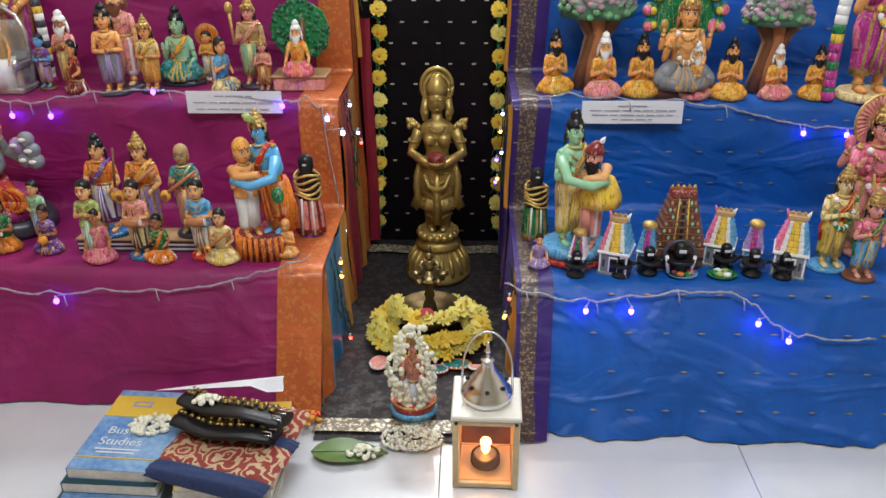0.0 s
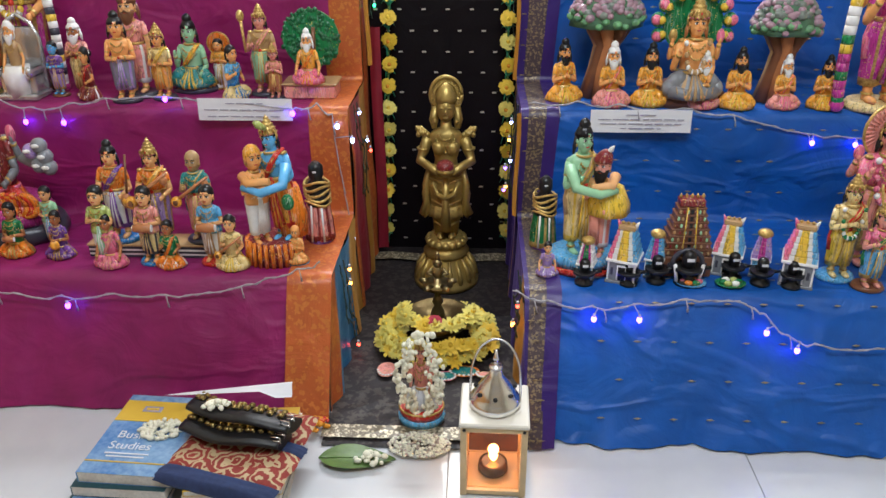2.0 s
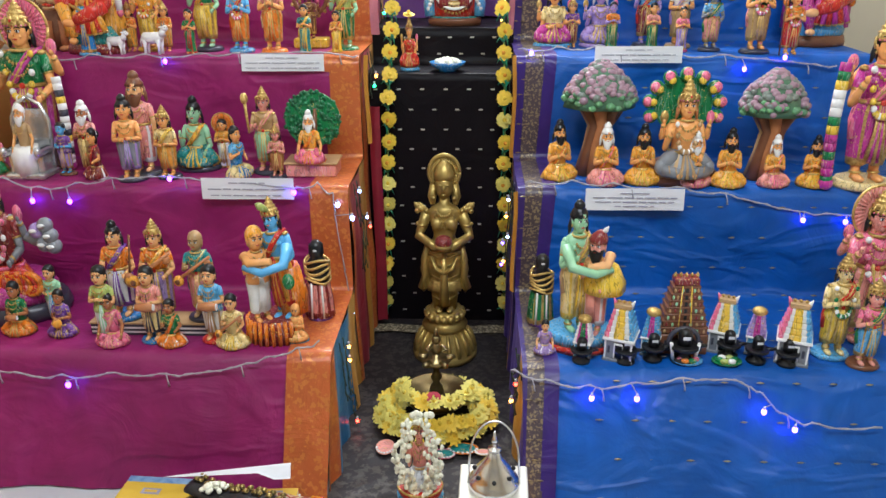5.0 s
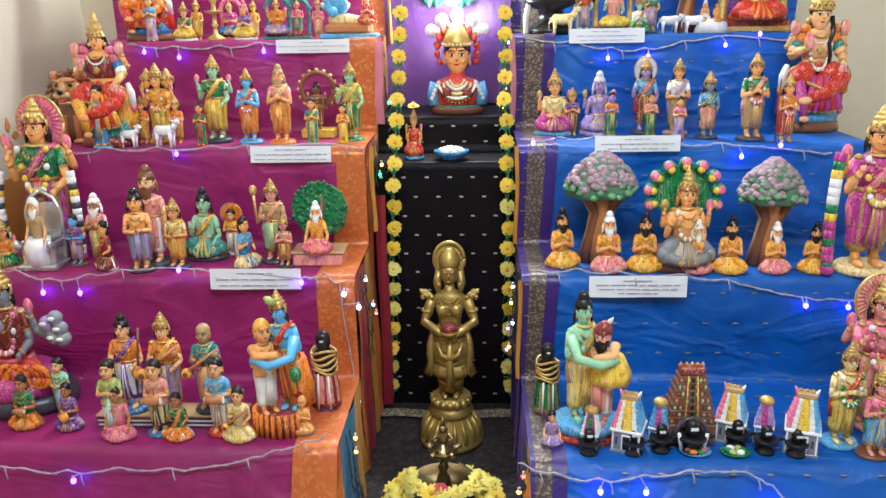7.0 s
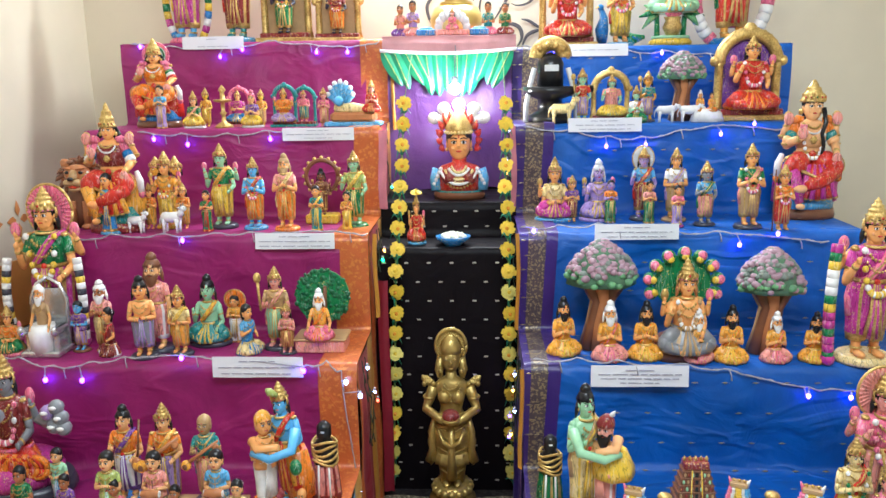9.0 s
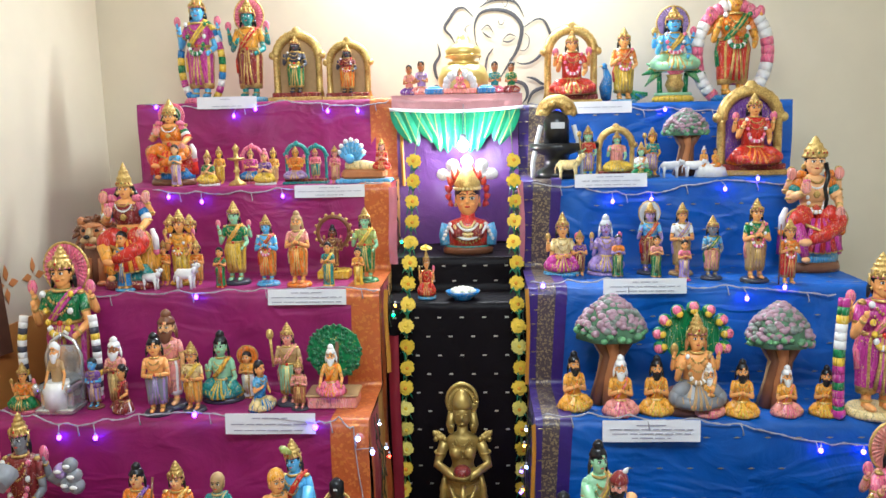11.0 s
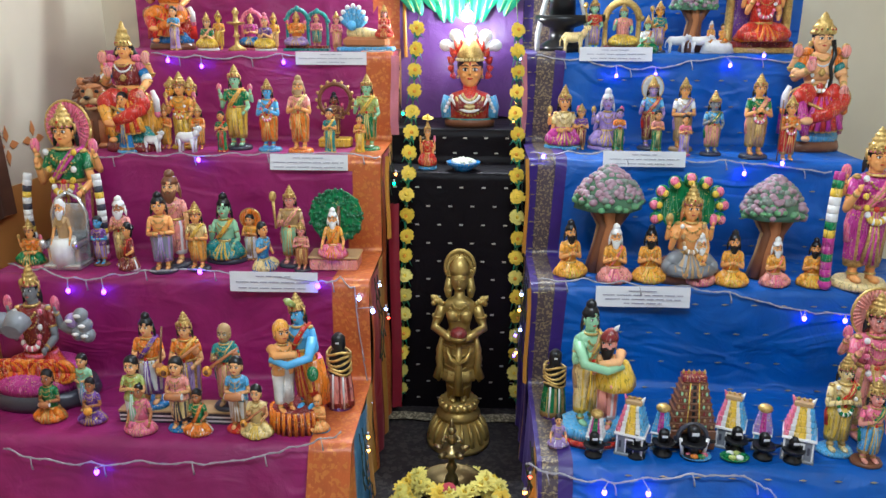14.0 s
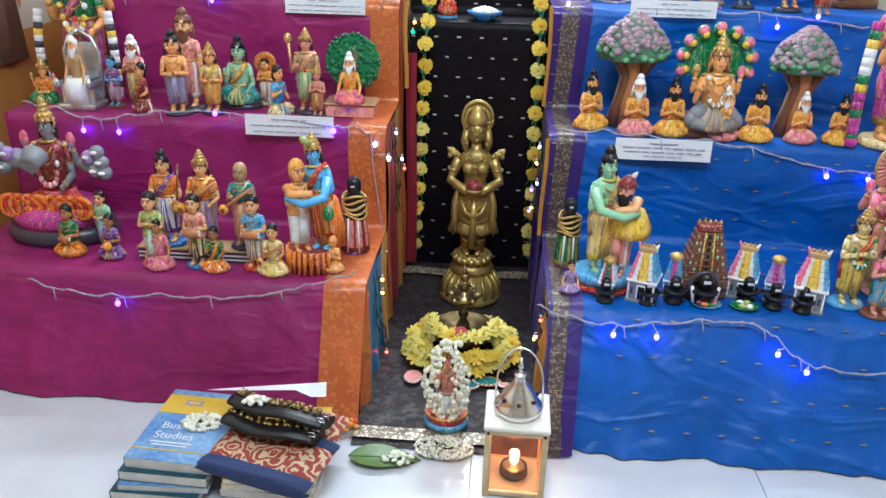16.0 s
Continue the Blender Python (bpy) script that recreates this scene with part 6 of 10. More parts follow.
    b.loft([(0, -0.01, hz + r * 0.42, r * 1.08, r * 1.05), (0, -0.01, hz + r * 0.62, r * 1.14, r * 1.1), (0, -0.01, hz + r * 0.7, r * 0.98, r * 0.95), (0, -0.01, hz + r * 0.5 + k * 0.28, r * 0.92, r * 0.9), (0, -0.01, hz + r * 0.5 + k * 0.32, r * 1.0, r * 0.96),
            (0, -0.01, hz + r * 0.5 + k * 0.4, r * 0.78, r * 0.76), (0, -0.01, hz + r * 0.5 + k * 0.58, r * 0.62, r * 0.6), (0, -0.01, hz + r * 0.5 + k * 0.62, r * 0.66, r * 0.64), (0, -0.01, hz + r * 0.5 + k * 0.68, r * 0.42, r * 0.42),
            (0, -0.01, hz + r * 0.5 + k * 0.84, r * 0.3, r * 0.3), (0, -0.01, tip, r * 0.07, r * 0.07)], "gold", 18, 9, 0.03)
    for q in (-0.9, -0.45, 0, 0.45, 0.9):
        b.loft([(r * 1.02 * math.sin(q), -0.01 - r * 1.02 * math.cos(q), hz + r * 0.55, r * 0.2, r * 0.08), (r * math.sin(q), -0.01 - r * 1.05 * math.cos(q), hz + r * 0.9, r * 0.17, r * 0.07), (r * 0.95 * math.sin(q), -0.01 - r * math.cos(q), hz + r * (1.3 - 0.25 * abs(q)), r * 0.03, r * 0.03)], "gold", 8)
        b.ball((r * 1.1 * math.sin(q), -0.012 - r * 1.12 * math.cos(q), hz + r * 0.82), r * 0.09, "red" if q else "green", 6, 4)
    for s in (-1, 1):
        b.ball((s * r * 1.02, -0.015, hz - r * 0.35), (r * 0.2, r * 0.18, r * 0.26), "gold", 8, 5)
    if halo:
        b.tube([(0, 0.06, hz + 0.03), (0, 0.075, hz + 0.03)], [0.13, 0.13], "white", 26)
        for k, c in ((0.045, halo), (0.085, "green"), (0.115, halo)):
            b.ring((0, 0.055, hz + 0.03), k, 0.011, c, 26, "y")
        b.ring((0, 0.06, hz + 0.03), 0.132, 0.012, halo, 26, "y")
    b.move(Matrix.Diagonal((h * wide, h * wide * 0.72, h, 1)), 0)
    return place("clay_doll", b, x, y, z, label)


# ---- dolls on the steps ----
# first step, magenta side
demon(-1.14, 1.792, 0.32, 0.411, "many-armed seated doll with dark grey face and gold crown")
doll(-1.053, 1.664, 0.32, 0.149, "seated drummer doll in green blouse and orange cloth", skin="brown", top="green", skirt="orange", hair="black", arms="hold", hold="drum", kind="sit")
doll(-0.981, 1.721, 0.32, 0.172, "standing musician doll in a pale green shirt", skin="fair", top="greenskin", skirt="white", arms="hold", trim="sky")
doll(-0.93, 1.656, 0.32, 0.131, "seated musician doll in purple with a clay pot", skin="brown", top="purple", skirt="purple", kind="sit", hold="pot")
doll(-0.771, 1.69, 0.356, 0.276, "orange-robed standing doll with tambura and tall hair", skin="fair", top="orange", skirt="white", crown="tall", hold="tambura", arms="side", sash="purple", trim="purple", base="blue")
doll(-0.79, 1.619, 0.32, 0.216, "standing doll in yellow-green shirt playing a flute", skin="fair", top="lime", skirt="white", arms="pray", trim="greenskin")
doll(-0.774, 1.61, 0.32, 0.144, "seated doll in a pink sari", skin="brown", top="pink", skirt="pink", kind="sit", arms="knee", crown="bun", sash="rose", trim="rose")
doll(-0.666, 1.69, 0.356, 0.28, "crowned standing doll with a veena and pale robe", skin="fair", top="orange", skirt="lilac", crown="gold", hold="veena", arms="side", sash="saffron")
doll(-0.673, 1.627, 0.32, 0.213, "standing doll in salmon shirt playing a drum", skin="fair", top="rose", skirt="cream", hold="drum", trim="dark", base="blue")
doll(-0.558, 1.69, 0.356, 0.248, "horse-headed standing doll with veena and rose skirt", skin="tan", top="teal", skirt="rose", hair="tan", hold="veena", arms="side", sash="teal", base="dark")
doll(-0.513, 1.632, 0.32, 0.216, "standing doll in a bright blue shirt with a drum", skin="fair", top="sky", skirt="white", hold="drum", trim="tan", base="red")
doll(-0.618, 1.61, 0.32, 0.129, "seated doll in orange sari with green blouse", skin="brown", top="green", skirt="orange", kind="sit", crown="bun", arms="side", sash="orange", trim="orange")
doll(-0.457, 1.61, 0.32, 0.146, "seated doll in pale yellow holding a veena", skin="fair", top="cream", skirt="cream", kind="sit", crown="bun", hold="veena", arms="side", trim="yellow")
krishna_pair(-0.361, 1.655, 0.32, 0.382, "blue-skinned doll embracing a bald friend on striped base")
doll(-0.299, 1.634, 0.32, 0.107, "small bald seated doll on a pale blue base", skin="skin", top="skin", skirt="skin", kind="sit", hair="skin", base="sky", arms="pray")
kalasa(-0.262, 1.764, 0.32, 0.232, "black kalasa doll wrapped in gold cord and pink cloth", cloth="rose", trim="maroon")
# first step, blue side
doll(0.339, 1.586, 0.32, 0.095, "small seated doll in lilac robes", skin="fair", top="lilac", skirt="lilac", kind="sit", arms="knee", crown="bun", base="brown", trim="lilac")
kalasa(0.34, 1.744, 0.32, 0.206, "black kalasa doll wrapped in gold cord and green cloth", cloth="green", trim="gold")
boat_pair(0.434, 1.647, 0.32, 0.386, "green-skinned doll embracing a bearded boatman on a round base")
shrine(0.434, 1.572, 0.32, 0.117, "small shrine tower in green, pink and white", colors=("white", "green", "magenta"), slim=True)
shrine(0.527, 1.578, 0.32, 0.157, "shrine model with a yellow and pink striped tower")
shrine(0.606, 1.598, 0.32, 0.126, "small shrine tower in purple and blue", colors=("sky", "magenta", "sky"), slim=True)
gopuram(0.683, 1.627, 0.32, 0.21, "dark brown temple gateway tower model with many tiers")
shrine(0.792, 1.626, 0.32, 0.152, "shrine model with a yellow and pink striped tower")
shrine(0.868, 1.61, 0.32, 0.126, "small shrine tower in purple and blue", colors=("lilac", "magenta", "lilac"), slim=True)
shrine(0.948, 1.578, 0.32, 0.165, "shrine model with a yellow and pink striped tower")
lingam(0.427, 1.55, 0.32, 0.067, "small black stone lingam on a round spouted base")
lingam(0.535, 1.55, 0.32, 0.07, "small black stone lingam on a round spouted base")
lingam(0.605, 1.566, 0.32, 0.072, "small black stone lingam on a round spouted base")
lingam(0.796, 1.588, 0.32, 0.072, "small black stone lingam on a round spouted base")
lingam(0.857, 1.563, 0.32, 0.071, "small black stone lingam on a round spouted base")
lingam(0.926, 1.55, 0.32, 0.07, "small black stone lingam on a round spouted base")
lingam(0.678, 1.56, 0.32, 0.089, "black stone lingam under a dark arch", arch=True)
offering_plate(0.687, 1.55, 0.32, 0.006, "small plate with painted orange and green offerings", colors=("pink", "orange", "green"), rim="sky")
offering_plate(0.782, 1.55, 0.32, 0.01, "green painted plate with small white eyes of rice", colors=("green", "lime", "white"), rim="green")
doll(1.158, 1.698, 0.32, 0.41, "tall pink crowned doll ringed by pale coils", skin="rose", top="pink", skirt="rose", crown="gold", four=True, mala="pink", halo="rose", arms="bless")
doll(1.05, 1.6, 0.32, 0.275, "crowned archer doll in yellow dhoti and red sash", skin="cream", top="cream", skirt="yellow", crown="gold", hold="bow", sash="red", base="sky", arms="pray", mala="green")
doll(1.108, 1.55, 0.32, 0.233, "crowned doll in pink tunic with green sash", skin="pinkskin", top="pink", skirt="sky", crown="gold", base="wood", sash="green", arms="side")
# second step, magenta side
doll(-1.186, 2.165, 0.64, 0.507, "tall standing goddess doll with pink halo and green robe", skin="skin", top="green", skirt="magenta", crown="gold", four=True, halo="pink", mala="yellow", arms="bless", base="wood", sash="magenta")
doll(-1.275, 2.046, 0.64, 0.155, "small seated goddess doll in orange and green", skin="skin", top="orange", skirt="green", crown="gold", kind="sit", four=True, base="pink")
throne_sage(-1.163, 2.049, 0.64, 0.231, "white-bearded sage doll on a silver throne")
doll(-1.067, 2.07, 0.64, 0.161, "small standing purple-clad doll", skin="bluskin", top="purple", skirt="lilac", arms="hold", base="wood")
sage_pair(-0.988, 2.064, 0.64, 0.223, "white-haired sage doll with a kneeling woman in maroon")
tall_pair(-0.836, 2.045, 0.64, 0.31, "bearded sage standing behind a younger bare-chested prince")
doll(-0.743, 2.041, 0.64, 0.218, "standing crowned doll in a saffron dhoti", skin="skin", top="cream", skirt="saffron", crown="gold", arms="hold", sash="yellow", base="dark")
doll(-0.687, 2.141, 0.64, 0.226, "green-skinned prince doll seated on a dark rock", skin="greenskin", top="greenskin", skirt="teal", crown="tall", kind="sit", arms="bless", base="dark", sash="saffron", trim="yellow")
doll(-0.612, 2.16, 0.64, 0.169, "small standing doll in orange with a round parasol", skin="skin", top="saffron", skirt="white", halo="orange", arms="pray", crown="bun")
doll(-0.544, 2.058, 0.64, 0.154, "crouching woman doll in a blue sari", skin="skin", top="sky", skirt="cream", kind="sit", crown="bun", arms="side", sash="blue", trim="blue", rz=60)
doll(-0.462, 2.096, 0.64, 0.261, "crowned monkey-god doll carrying a golden mace", skin="pinkskin", top="tan", skirt="greenskin", crown="gold", hold="mace", arms="side", sash="rose", base="dark")
doll(-0.421, 2.05, 0.64, 0.162, "small pale crowned doll with folded palms", skin="rose", top="rose", skirt="brown", crown="gold", arms="pray", base="dark")
tree_sage(-0.324, 2.095, 0.64, 0.259, "sage doll before a round green tree on a pedestal")
# second step, blue side
doll(0.402, 2.053, 0.64, 0.177, "seated sage doll with black beard and orange robe", skin="skin", top="saffron", skirt="saffron", kind="sit", hair="black", beard="black", crown="tall", arms="pray", sash="orange", trim="yellow", rz=14)
doll(0.53, 2.007, 0.64, 0.178, "seated sage doll with white beard and orange robe", skin="skin", top="saffron", skirt="rose", kind="sit", hair="white", beard="white", crown="tall", arms="pray", sash="orange", trim="pink", rz=0)
doll(0.635, 2.015, 0.64, 0.174, "seated sage doll with black beard and orange robe", skin="skin", top="saffron", skirt="saffron", kind="sit", hair="black", beard="black", crown="tall", arms="pray", sash="orange", trim="yellow", rz=-6)
doll(0.777, 1.995, 0.64, 0.156, "seated sage doll with white beard and orange robe", skin="skin", top="saffron", skirt="rose", kind="sit", hair="white", beard="white", crown="tall", arms="pray", sash="orange", trim="pink", rz=6)
doll(0.872, 1.995, 0.64, 0.167, "seated sage doll with black beard and orange robe", skin="skin", top="saffron", skirt="saffron", kind="sit", hair="black", beard="black", crown="tall", arms="pray", sash="orange", trim="yellow", rz=-10)
doll(0.997, 1.995, 0.64, 0.148, "seated sage doll with white beard and orange robe", skin="skin", top="saffron", skirt="rose", kind="sit", hair="white", beard="white", crown="tall", arms="pray", sash="orange", trim="pink", rz=4)
doll(1.107, 1.995, 0.64, 0.147, "seated sage doll with black beard and orange robe", skin="skin", top="saffron", skirt="saffron", kind="sit", hair="black", beard="black", crown="tall", arms="pray", sash="orange", trim="yellow", rz=-18)
clay_tree(0.517, 2.104, 0.64, 0.334, "clay banyan tree with a pink and green crown", wide=0.55, seed=3)
clay_tree(0.999, 2.068, 0.64, 0.314, "clay tree with fluted trunk and pink-green crown", wide=0.52, seed=8)
hood_deity(0.746, 2.031, 0.64, 0.324, "seated deity doll under a green serpent hood")
doll(1.242, 1.996, 0.64, 0.469, "large standing goddess doll in magenta with flower garlands", skin="skin", top="magenta", skirt="magenta", crown="gold", mala="yellow", arms="bless", base="cream", sash="pink", four=True)
# third step, magenta side
lion(-1.205, 2.46, 0.96, 0.235, "brown clay lion's head doll with open mouth")
seated_deity(-1.054, 2.361, 0.96, 0.425, "large seated goddess doll in red with four arms", bands=("pink", "blue", "white"), lap="red", under="saffron", seat="teal", foot="maroon", blouse="maroon", wide=0.92)
doll(-1.057, 2.312, 0.96, 0.202, "small standing doll in blue with folded palms", skin="skin", top="sky", skirt="blue", arms="pray", crown="bun", base="sky")
fourhead(-0.9, 2.413, 0.96, 0.262, "yellow four-headed deity doll with gold crowns")
cow(-0.975, 2.325, 0.96, 0.078, "small white clay calf")
cow(-0.860, 2.335, 0.96, 0.095, "white clay cow with painted spots")
doll(-0.708, 2.411, 0.96, 0.286, "tall crowned doll in green and gold", skin="greenskin", top="green", skirt="yellow", crown="gold", four=True, sash="saffron", arms="bless", base="dark")
doll(-0.744, 2.348, 0.96, 0.138, "small woman doll in green and red sari", skin="skin", top="green", skirt="green", crown="bun", arms="pray", sash="red", trim="red")
doll(-0.59, 2.378, 0.96, 0.243, "blue-skinned crowned doll in an orange dhoti", skin="bluskin", top="bluskin", skirt="orange", crown="gold", arms="pray", sash="red", mala="pink", base="sky")
doll(-0.479, 2.356, 0.96, 0.256, "standing sage doll in pale orange robes", skin="skin", top="rose", skirt="orange", hair="tan", crown="tall", arms="pray", beard="tan", sash="cream", base="orange")
ring_dancer(-0.386, 2.496, 0.96, 0.223, "dark bronze dancer doll within a ring")
doll(-0.377, 2.345, 0.96, 0.15, "small woman doll in a teal sari", skin="skin", top="teal", skirt="teal", crown="bun", arms="pray", trim="yellow", sash="yellow")
doll(-0.259, 2.406, 0.96, 0.258, "tall green-robed crowned doll with a gold trim", skin="greenskin", top="lime", skirt="green", crown="gold", arms="bless", sash="yellow", base="green")
doll(-0.277, 2.344, 0.96, 0.131, "small woman doll in an orange and yellow sari", skin="skin", top="saffron", skirt="yellow", crown="bun", arms="pray", sash="red")
# third step, blue side
doll(0.414, 2.508, 0.96, 0.22, "seated elephant-headed doll in gold and pink", skin="skin", top="cream", skirt="magenta", kind="sit", crown="gold", four=True, base="sky")
doll(0.471, 2.485, 0.96, 0.159, "small standing doll in purple and red", skin="skin", top="purple", skirt="maroon", arms="pray", crown="gold")
doll(0.562, 2.506, 0.96, 0.21, "seated doll in lilac with a silver crown", skin="lilac", top="lilac", skirt="lilac", kind="sit", crown="tall", hair="silver", arms="bless", base="lilac", four=True)
doll(0.596, 2.45, 0.96, 0.147, "small doll in green and orange", skin="lilac", top="orange", skirt="green", arms="pray", crown="bun")
doll(0.713, 2.504, 0.96, 0.254, "grey-blue hooded deity doll with red sash", skin="lilac", top="sky", skirt="maroon", crown="gold", halo="silver", arms="bless", sash="red", base="dark")
doll(0.722, 2.438, 0.96, 0.144, "small praying doll in green and rose", skin="skin", top="rose", skirt="green", arms="pray", crown="bun")
doll(0.815, 2.48, 0.96, 0.249, "standing gold-crowned doll in white and gold", skin="skin", top="white", skirt="tan", crown="gold", arms="hold", sash="lilac", base="tan")
doll(0.799, 2.374, 0.96, 0.137, "small praying doll in pink and lilac", skin="skin", top="pink", skirt="lilac", arms="pray", crown="bun", base="magenta")
doll(0.893, 2.394, 0.96, 0.213, "doll couple figure in grey and rose", skin="grey", top="sky", skirt="rose", crown="gold", arms="side", sash="green", base="dark")
doll(1.015, 2.341, 0.96, 0.272, "tall crowned doll in green and gold", skin="skin", top="green", skirt="tan", crown="gold", arms="pray", sash="rose", base="dark", mala="pink")
seated_deity(1.266, 2.53, 0.96, 0.462, "large seated pink deity doll with four arms", skin="fair", blouse="fair", bands=("orange", "teal", "fair"), lap="red", under="magenta", seat="sky", foot="wood", face=0.088, wide=0.92, shoulder="orange", hair=False, rope="white", cord="black")
doll(1.11, 2.312, 0.96, 0.207, "small standing doll in red with a staff", skin="skin", top="orange", skirt="red", crown="gold", hold="staff", arms="pray", mala="pink")
# fourth step, magenta side
seated_deity(-1.055, 2.785, 1.28, 0.329, "seated goddess doll in red with pink halo", bands=("pink", "green", "white", "red"), lap="orange", under="red", seat="blue", foot="wood", face=0.07, rear=False, halo="pink", blouse="orange", wide=1.12)
doll(-1.006, 2.685, 1.28, 0.158, "small standing doll in blue and silver", skin="fair", top="sky", skirt="lilac", arms="pray", crown="bun")
doll(-0.887, 2.695, 1.28, 0.136, "seated couple doll in green and yellow", skin="fair", top="green", skirt="yellow", kind="sit", arms="pray", crown="gold", sash="rose", base="white")
doll(-0.876, 2.795, 1.28, 0.145, "small gold doll on a ring stand", skin="yellow", top="saffron", skirt="yellow", crown="gold", arms="side")
brass_lamp(-0.778, 2.695, 1.28, 0.155, "small brass oil lamp with figured stem")
arch_goddess(-0.745, 2.775, 1.28, 0.15, "small seated doll before a pink petal arch", arch="pink", skin="fair", top="magenta", skirt="blue", kind="sit", crown="gold")
doll(-0.671, 2.695, 1.28, 0.137, "seated doll in purple and yellow", skin="fair", top="purple", skirt="yellow", kind="sit", crown="tall", hair="pink", arms="pray", base="white")
doll(-0.664, 2.795, 1.28, 0.138, "small gold-clad standing doll", skin="yellow", top="saffron", skirt="tan", crown="gold", arms="side")
arch_goddess(-0.557, 2.715, 1.28, 0.157, "orange elephant-headed doll on a dark rock", arch="teal", skin="saffron", top="orange", skirt="lilac", kind="sit", crown="gold", four=True)
arch_goddess(-0.485, 2.725, 1.28, 0.148, "small doll before a dark green rock", arch="teal", skin="rose", top="pink", skirt="teal", kind="stand", crown="gold")
doll(-0.408, 2.705, 1.28, 0.141, "small standing doll in pink", skin="pinkskin", top="pink", skirt="rose", crown="gold", arms="pray")
hooded_rest(-0.300, 2.715, 1.28, 0.165, "reclining deity doll under a white serpent hood")
# fourth step, blue side
lingam(0.418, 2.765, 1.28, 0.251, "large black lingam with a gold serpent hood", hood=True)
cow(0.452, 2.675, 1.28, 0.101, "small white bull with golden cloth", body="cream")
doll(0.529, 2.725, 1.28, 0.195, "standing doll in red tunic and grey trousers", skin="greenskin", top="red", skirt="lilac", crown="gold", hold="mace", arms="side", base="dark")
arch_goddess(0.638, 2.755, 1.28, 0.19, "seated green prince doll before a golden arch", wide=0.8, skin="greenskin", top="rose", skirt="yellow", kind="sit", crown="gold", arms="bless")
doll(0.715, 2.685, 1.28, 0.132, "small kneeling doll in white and green", skin="greenskin", top="white", skirt="green", kind="sit", crown="gold", arms="pray", sash="red")
doll(0.763, 2.725, 1.28, 0.182, "standing doll in green with red crown", skin="saffron", top="teal", skirt="lilac", crown="gold", hold="mace", arms="side", base="dark")
clay_tree(0.893, 2.765, 1.28, 0.249, "clay tree with dark trunk and grey-pink crown", wide=0.6, crown=("mauve", "moss"), seed=5)
swing_pair(0.904, 2.685, 1.28, 0.11, "white clay elephants beside a seated pair")
arch_goddess(1.131, 2.755, 1.28, 0.33, "large red goddess doll before a golden arch", wide=0.78, leaf="purple", skin="skin", top="red", skirt="red", kind="sit", crown="gold", four=True, arms="bless", trim="orange", mala="pink")
# top step
doll(-1.034, 3.105, 1.6, 0.458, "tall goddess doll in magenta with flower garlands", skin="bluskin", top="magenta", skirt="magenta", crown="gold", four=True, mala="green", arms="bless", base="pink", sash="yellow")
doll(-0.825, 3.105, 1.6, 0.432, "standing goddess doll in maroon with pink halo", skin="teal", top="saffron", skirt="maroon", crown="gold", halo="pink", arms="side", four=True, sash="red", base="sky")
arch_goddess(-0.63, 3.105, 1.6, 0.297, "dark standing deity doll within a golden arch", wide=0.76, leaf="tan", skin="dark", top="dark", skirt="green", kind="stand", crown="gold", arms="bless", mala="yellow")
arch_goddess(-0.415, 3.105, 1.6, 0.252, "dark deity doll with orange robe in golden arch", wide=0.8, leaf="tan", skin="dark", top="maroon", skirt="orange", kind="stand", crown="gold", arms="bless", mala="red")
arch_goddess(0.511, 3.105, 1.56, 0.328, "red seated goddess doll within a golden arch", wide=0.72, skin="skin", top="red", skirt="red", kind="sit", crown="gold", four=True, arms="bless", mala="pink")
peacock_god(0.709, 3.085, 1.56, 0.304, "standing doll in yellow dhoti beside a blue peacock")
frond_god(0.924, 3.105, 1.56, 0.390, "blue-skinned deity doll with lilac halo and green fronds")
doll(1.164, 3.115, 1.56, 0.482, "tall goddess doll in red with thick garlands", skin="saffron", top="orange", skirt="red", crown="gold", four=True, arms="bless", base="blue", mala="green", sash="green", w=1.12)
garland_pair(1.160, 3.085, 1.56, 0.385, "thick white and pink flower garland round a doll", wide=0.37, back=0.03, thick=1.9, colors=("pink", "pink", "white", "white", "white", "pink"))
garland_pair(-1.03, 3.085, 1.6, 0.352, "thick flower rope of green, pink and yellow bands", wide=0.25, back=0.02, thick=1.2, colors=("green", "yellow", "magenta", "white", "blue", "yellow"))
hanging_ropes(-1.186, 2.115, 0.64, 0.507, "banded rope of white, black and yellow flowers", 0.215, ("white", "white", "dark", "yellow", "white", "dark"), 0.56, 0.035)
hanging_ropes(1.242, 1.960, 0.64, 0.469, "banded rope of white, green and magenta flowers", 0.24, ("magenta", "green", "yellow", "white", "white", "white", "green", "yellow", "magenta", "magenta", "green", "magenta"), 0.74, 0.04, 1.25)

# ---- the altar's things ----
M_BRASS = shader("aged_brass", (0.56, 0.40, 0.12), 0.38, 0.6, 0.4, 30, 0.4, 90)
M_GOLDPOT = shader("gilt_metal", (0.84, 0.64, 0.22), 0.34, 0.85, 0.15, 20, 0.1, 60)
M_STEEL = shader("polished_steel", (0.86, 0.87, 0.88), 0.22, 1.0, 0.12, 25, 0.05, 120)
M_PALEWOOD = shader("pale_wood", (0.62, 0.48, 0.27), 0.45, 0, 0.2, 50, 0.3, 180)
M_LEAF = shader("mango_leaf_green", (0.02, 0.25, 0.13), 0.35, 0, 0.35, 30, 0.3, 100)
M_PETAL_Y = shader("marigold_petal", (0.88, 0.62, 0.05), 0.6, 0, 0.25, 80, 0.2, 200)
M_PETAL_O = shader("orange_petal", (0.80, 0.33, 0.02), 0.6, 0, 0.25, 80, 0.2, 200)
M_PETAL_P = shader("pale_yellow_petal", (0.86, 0.74, 0.16), 0.6, 0, 0.3, 80, 0.2, 200)
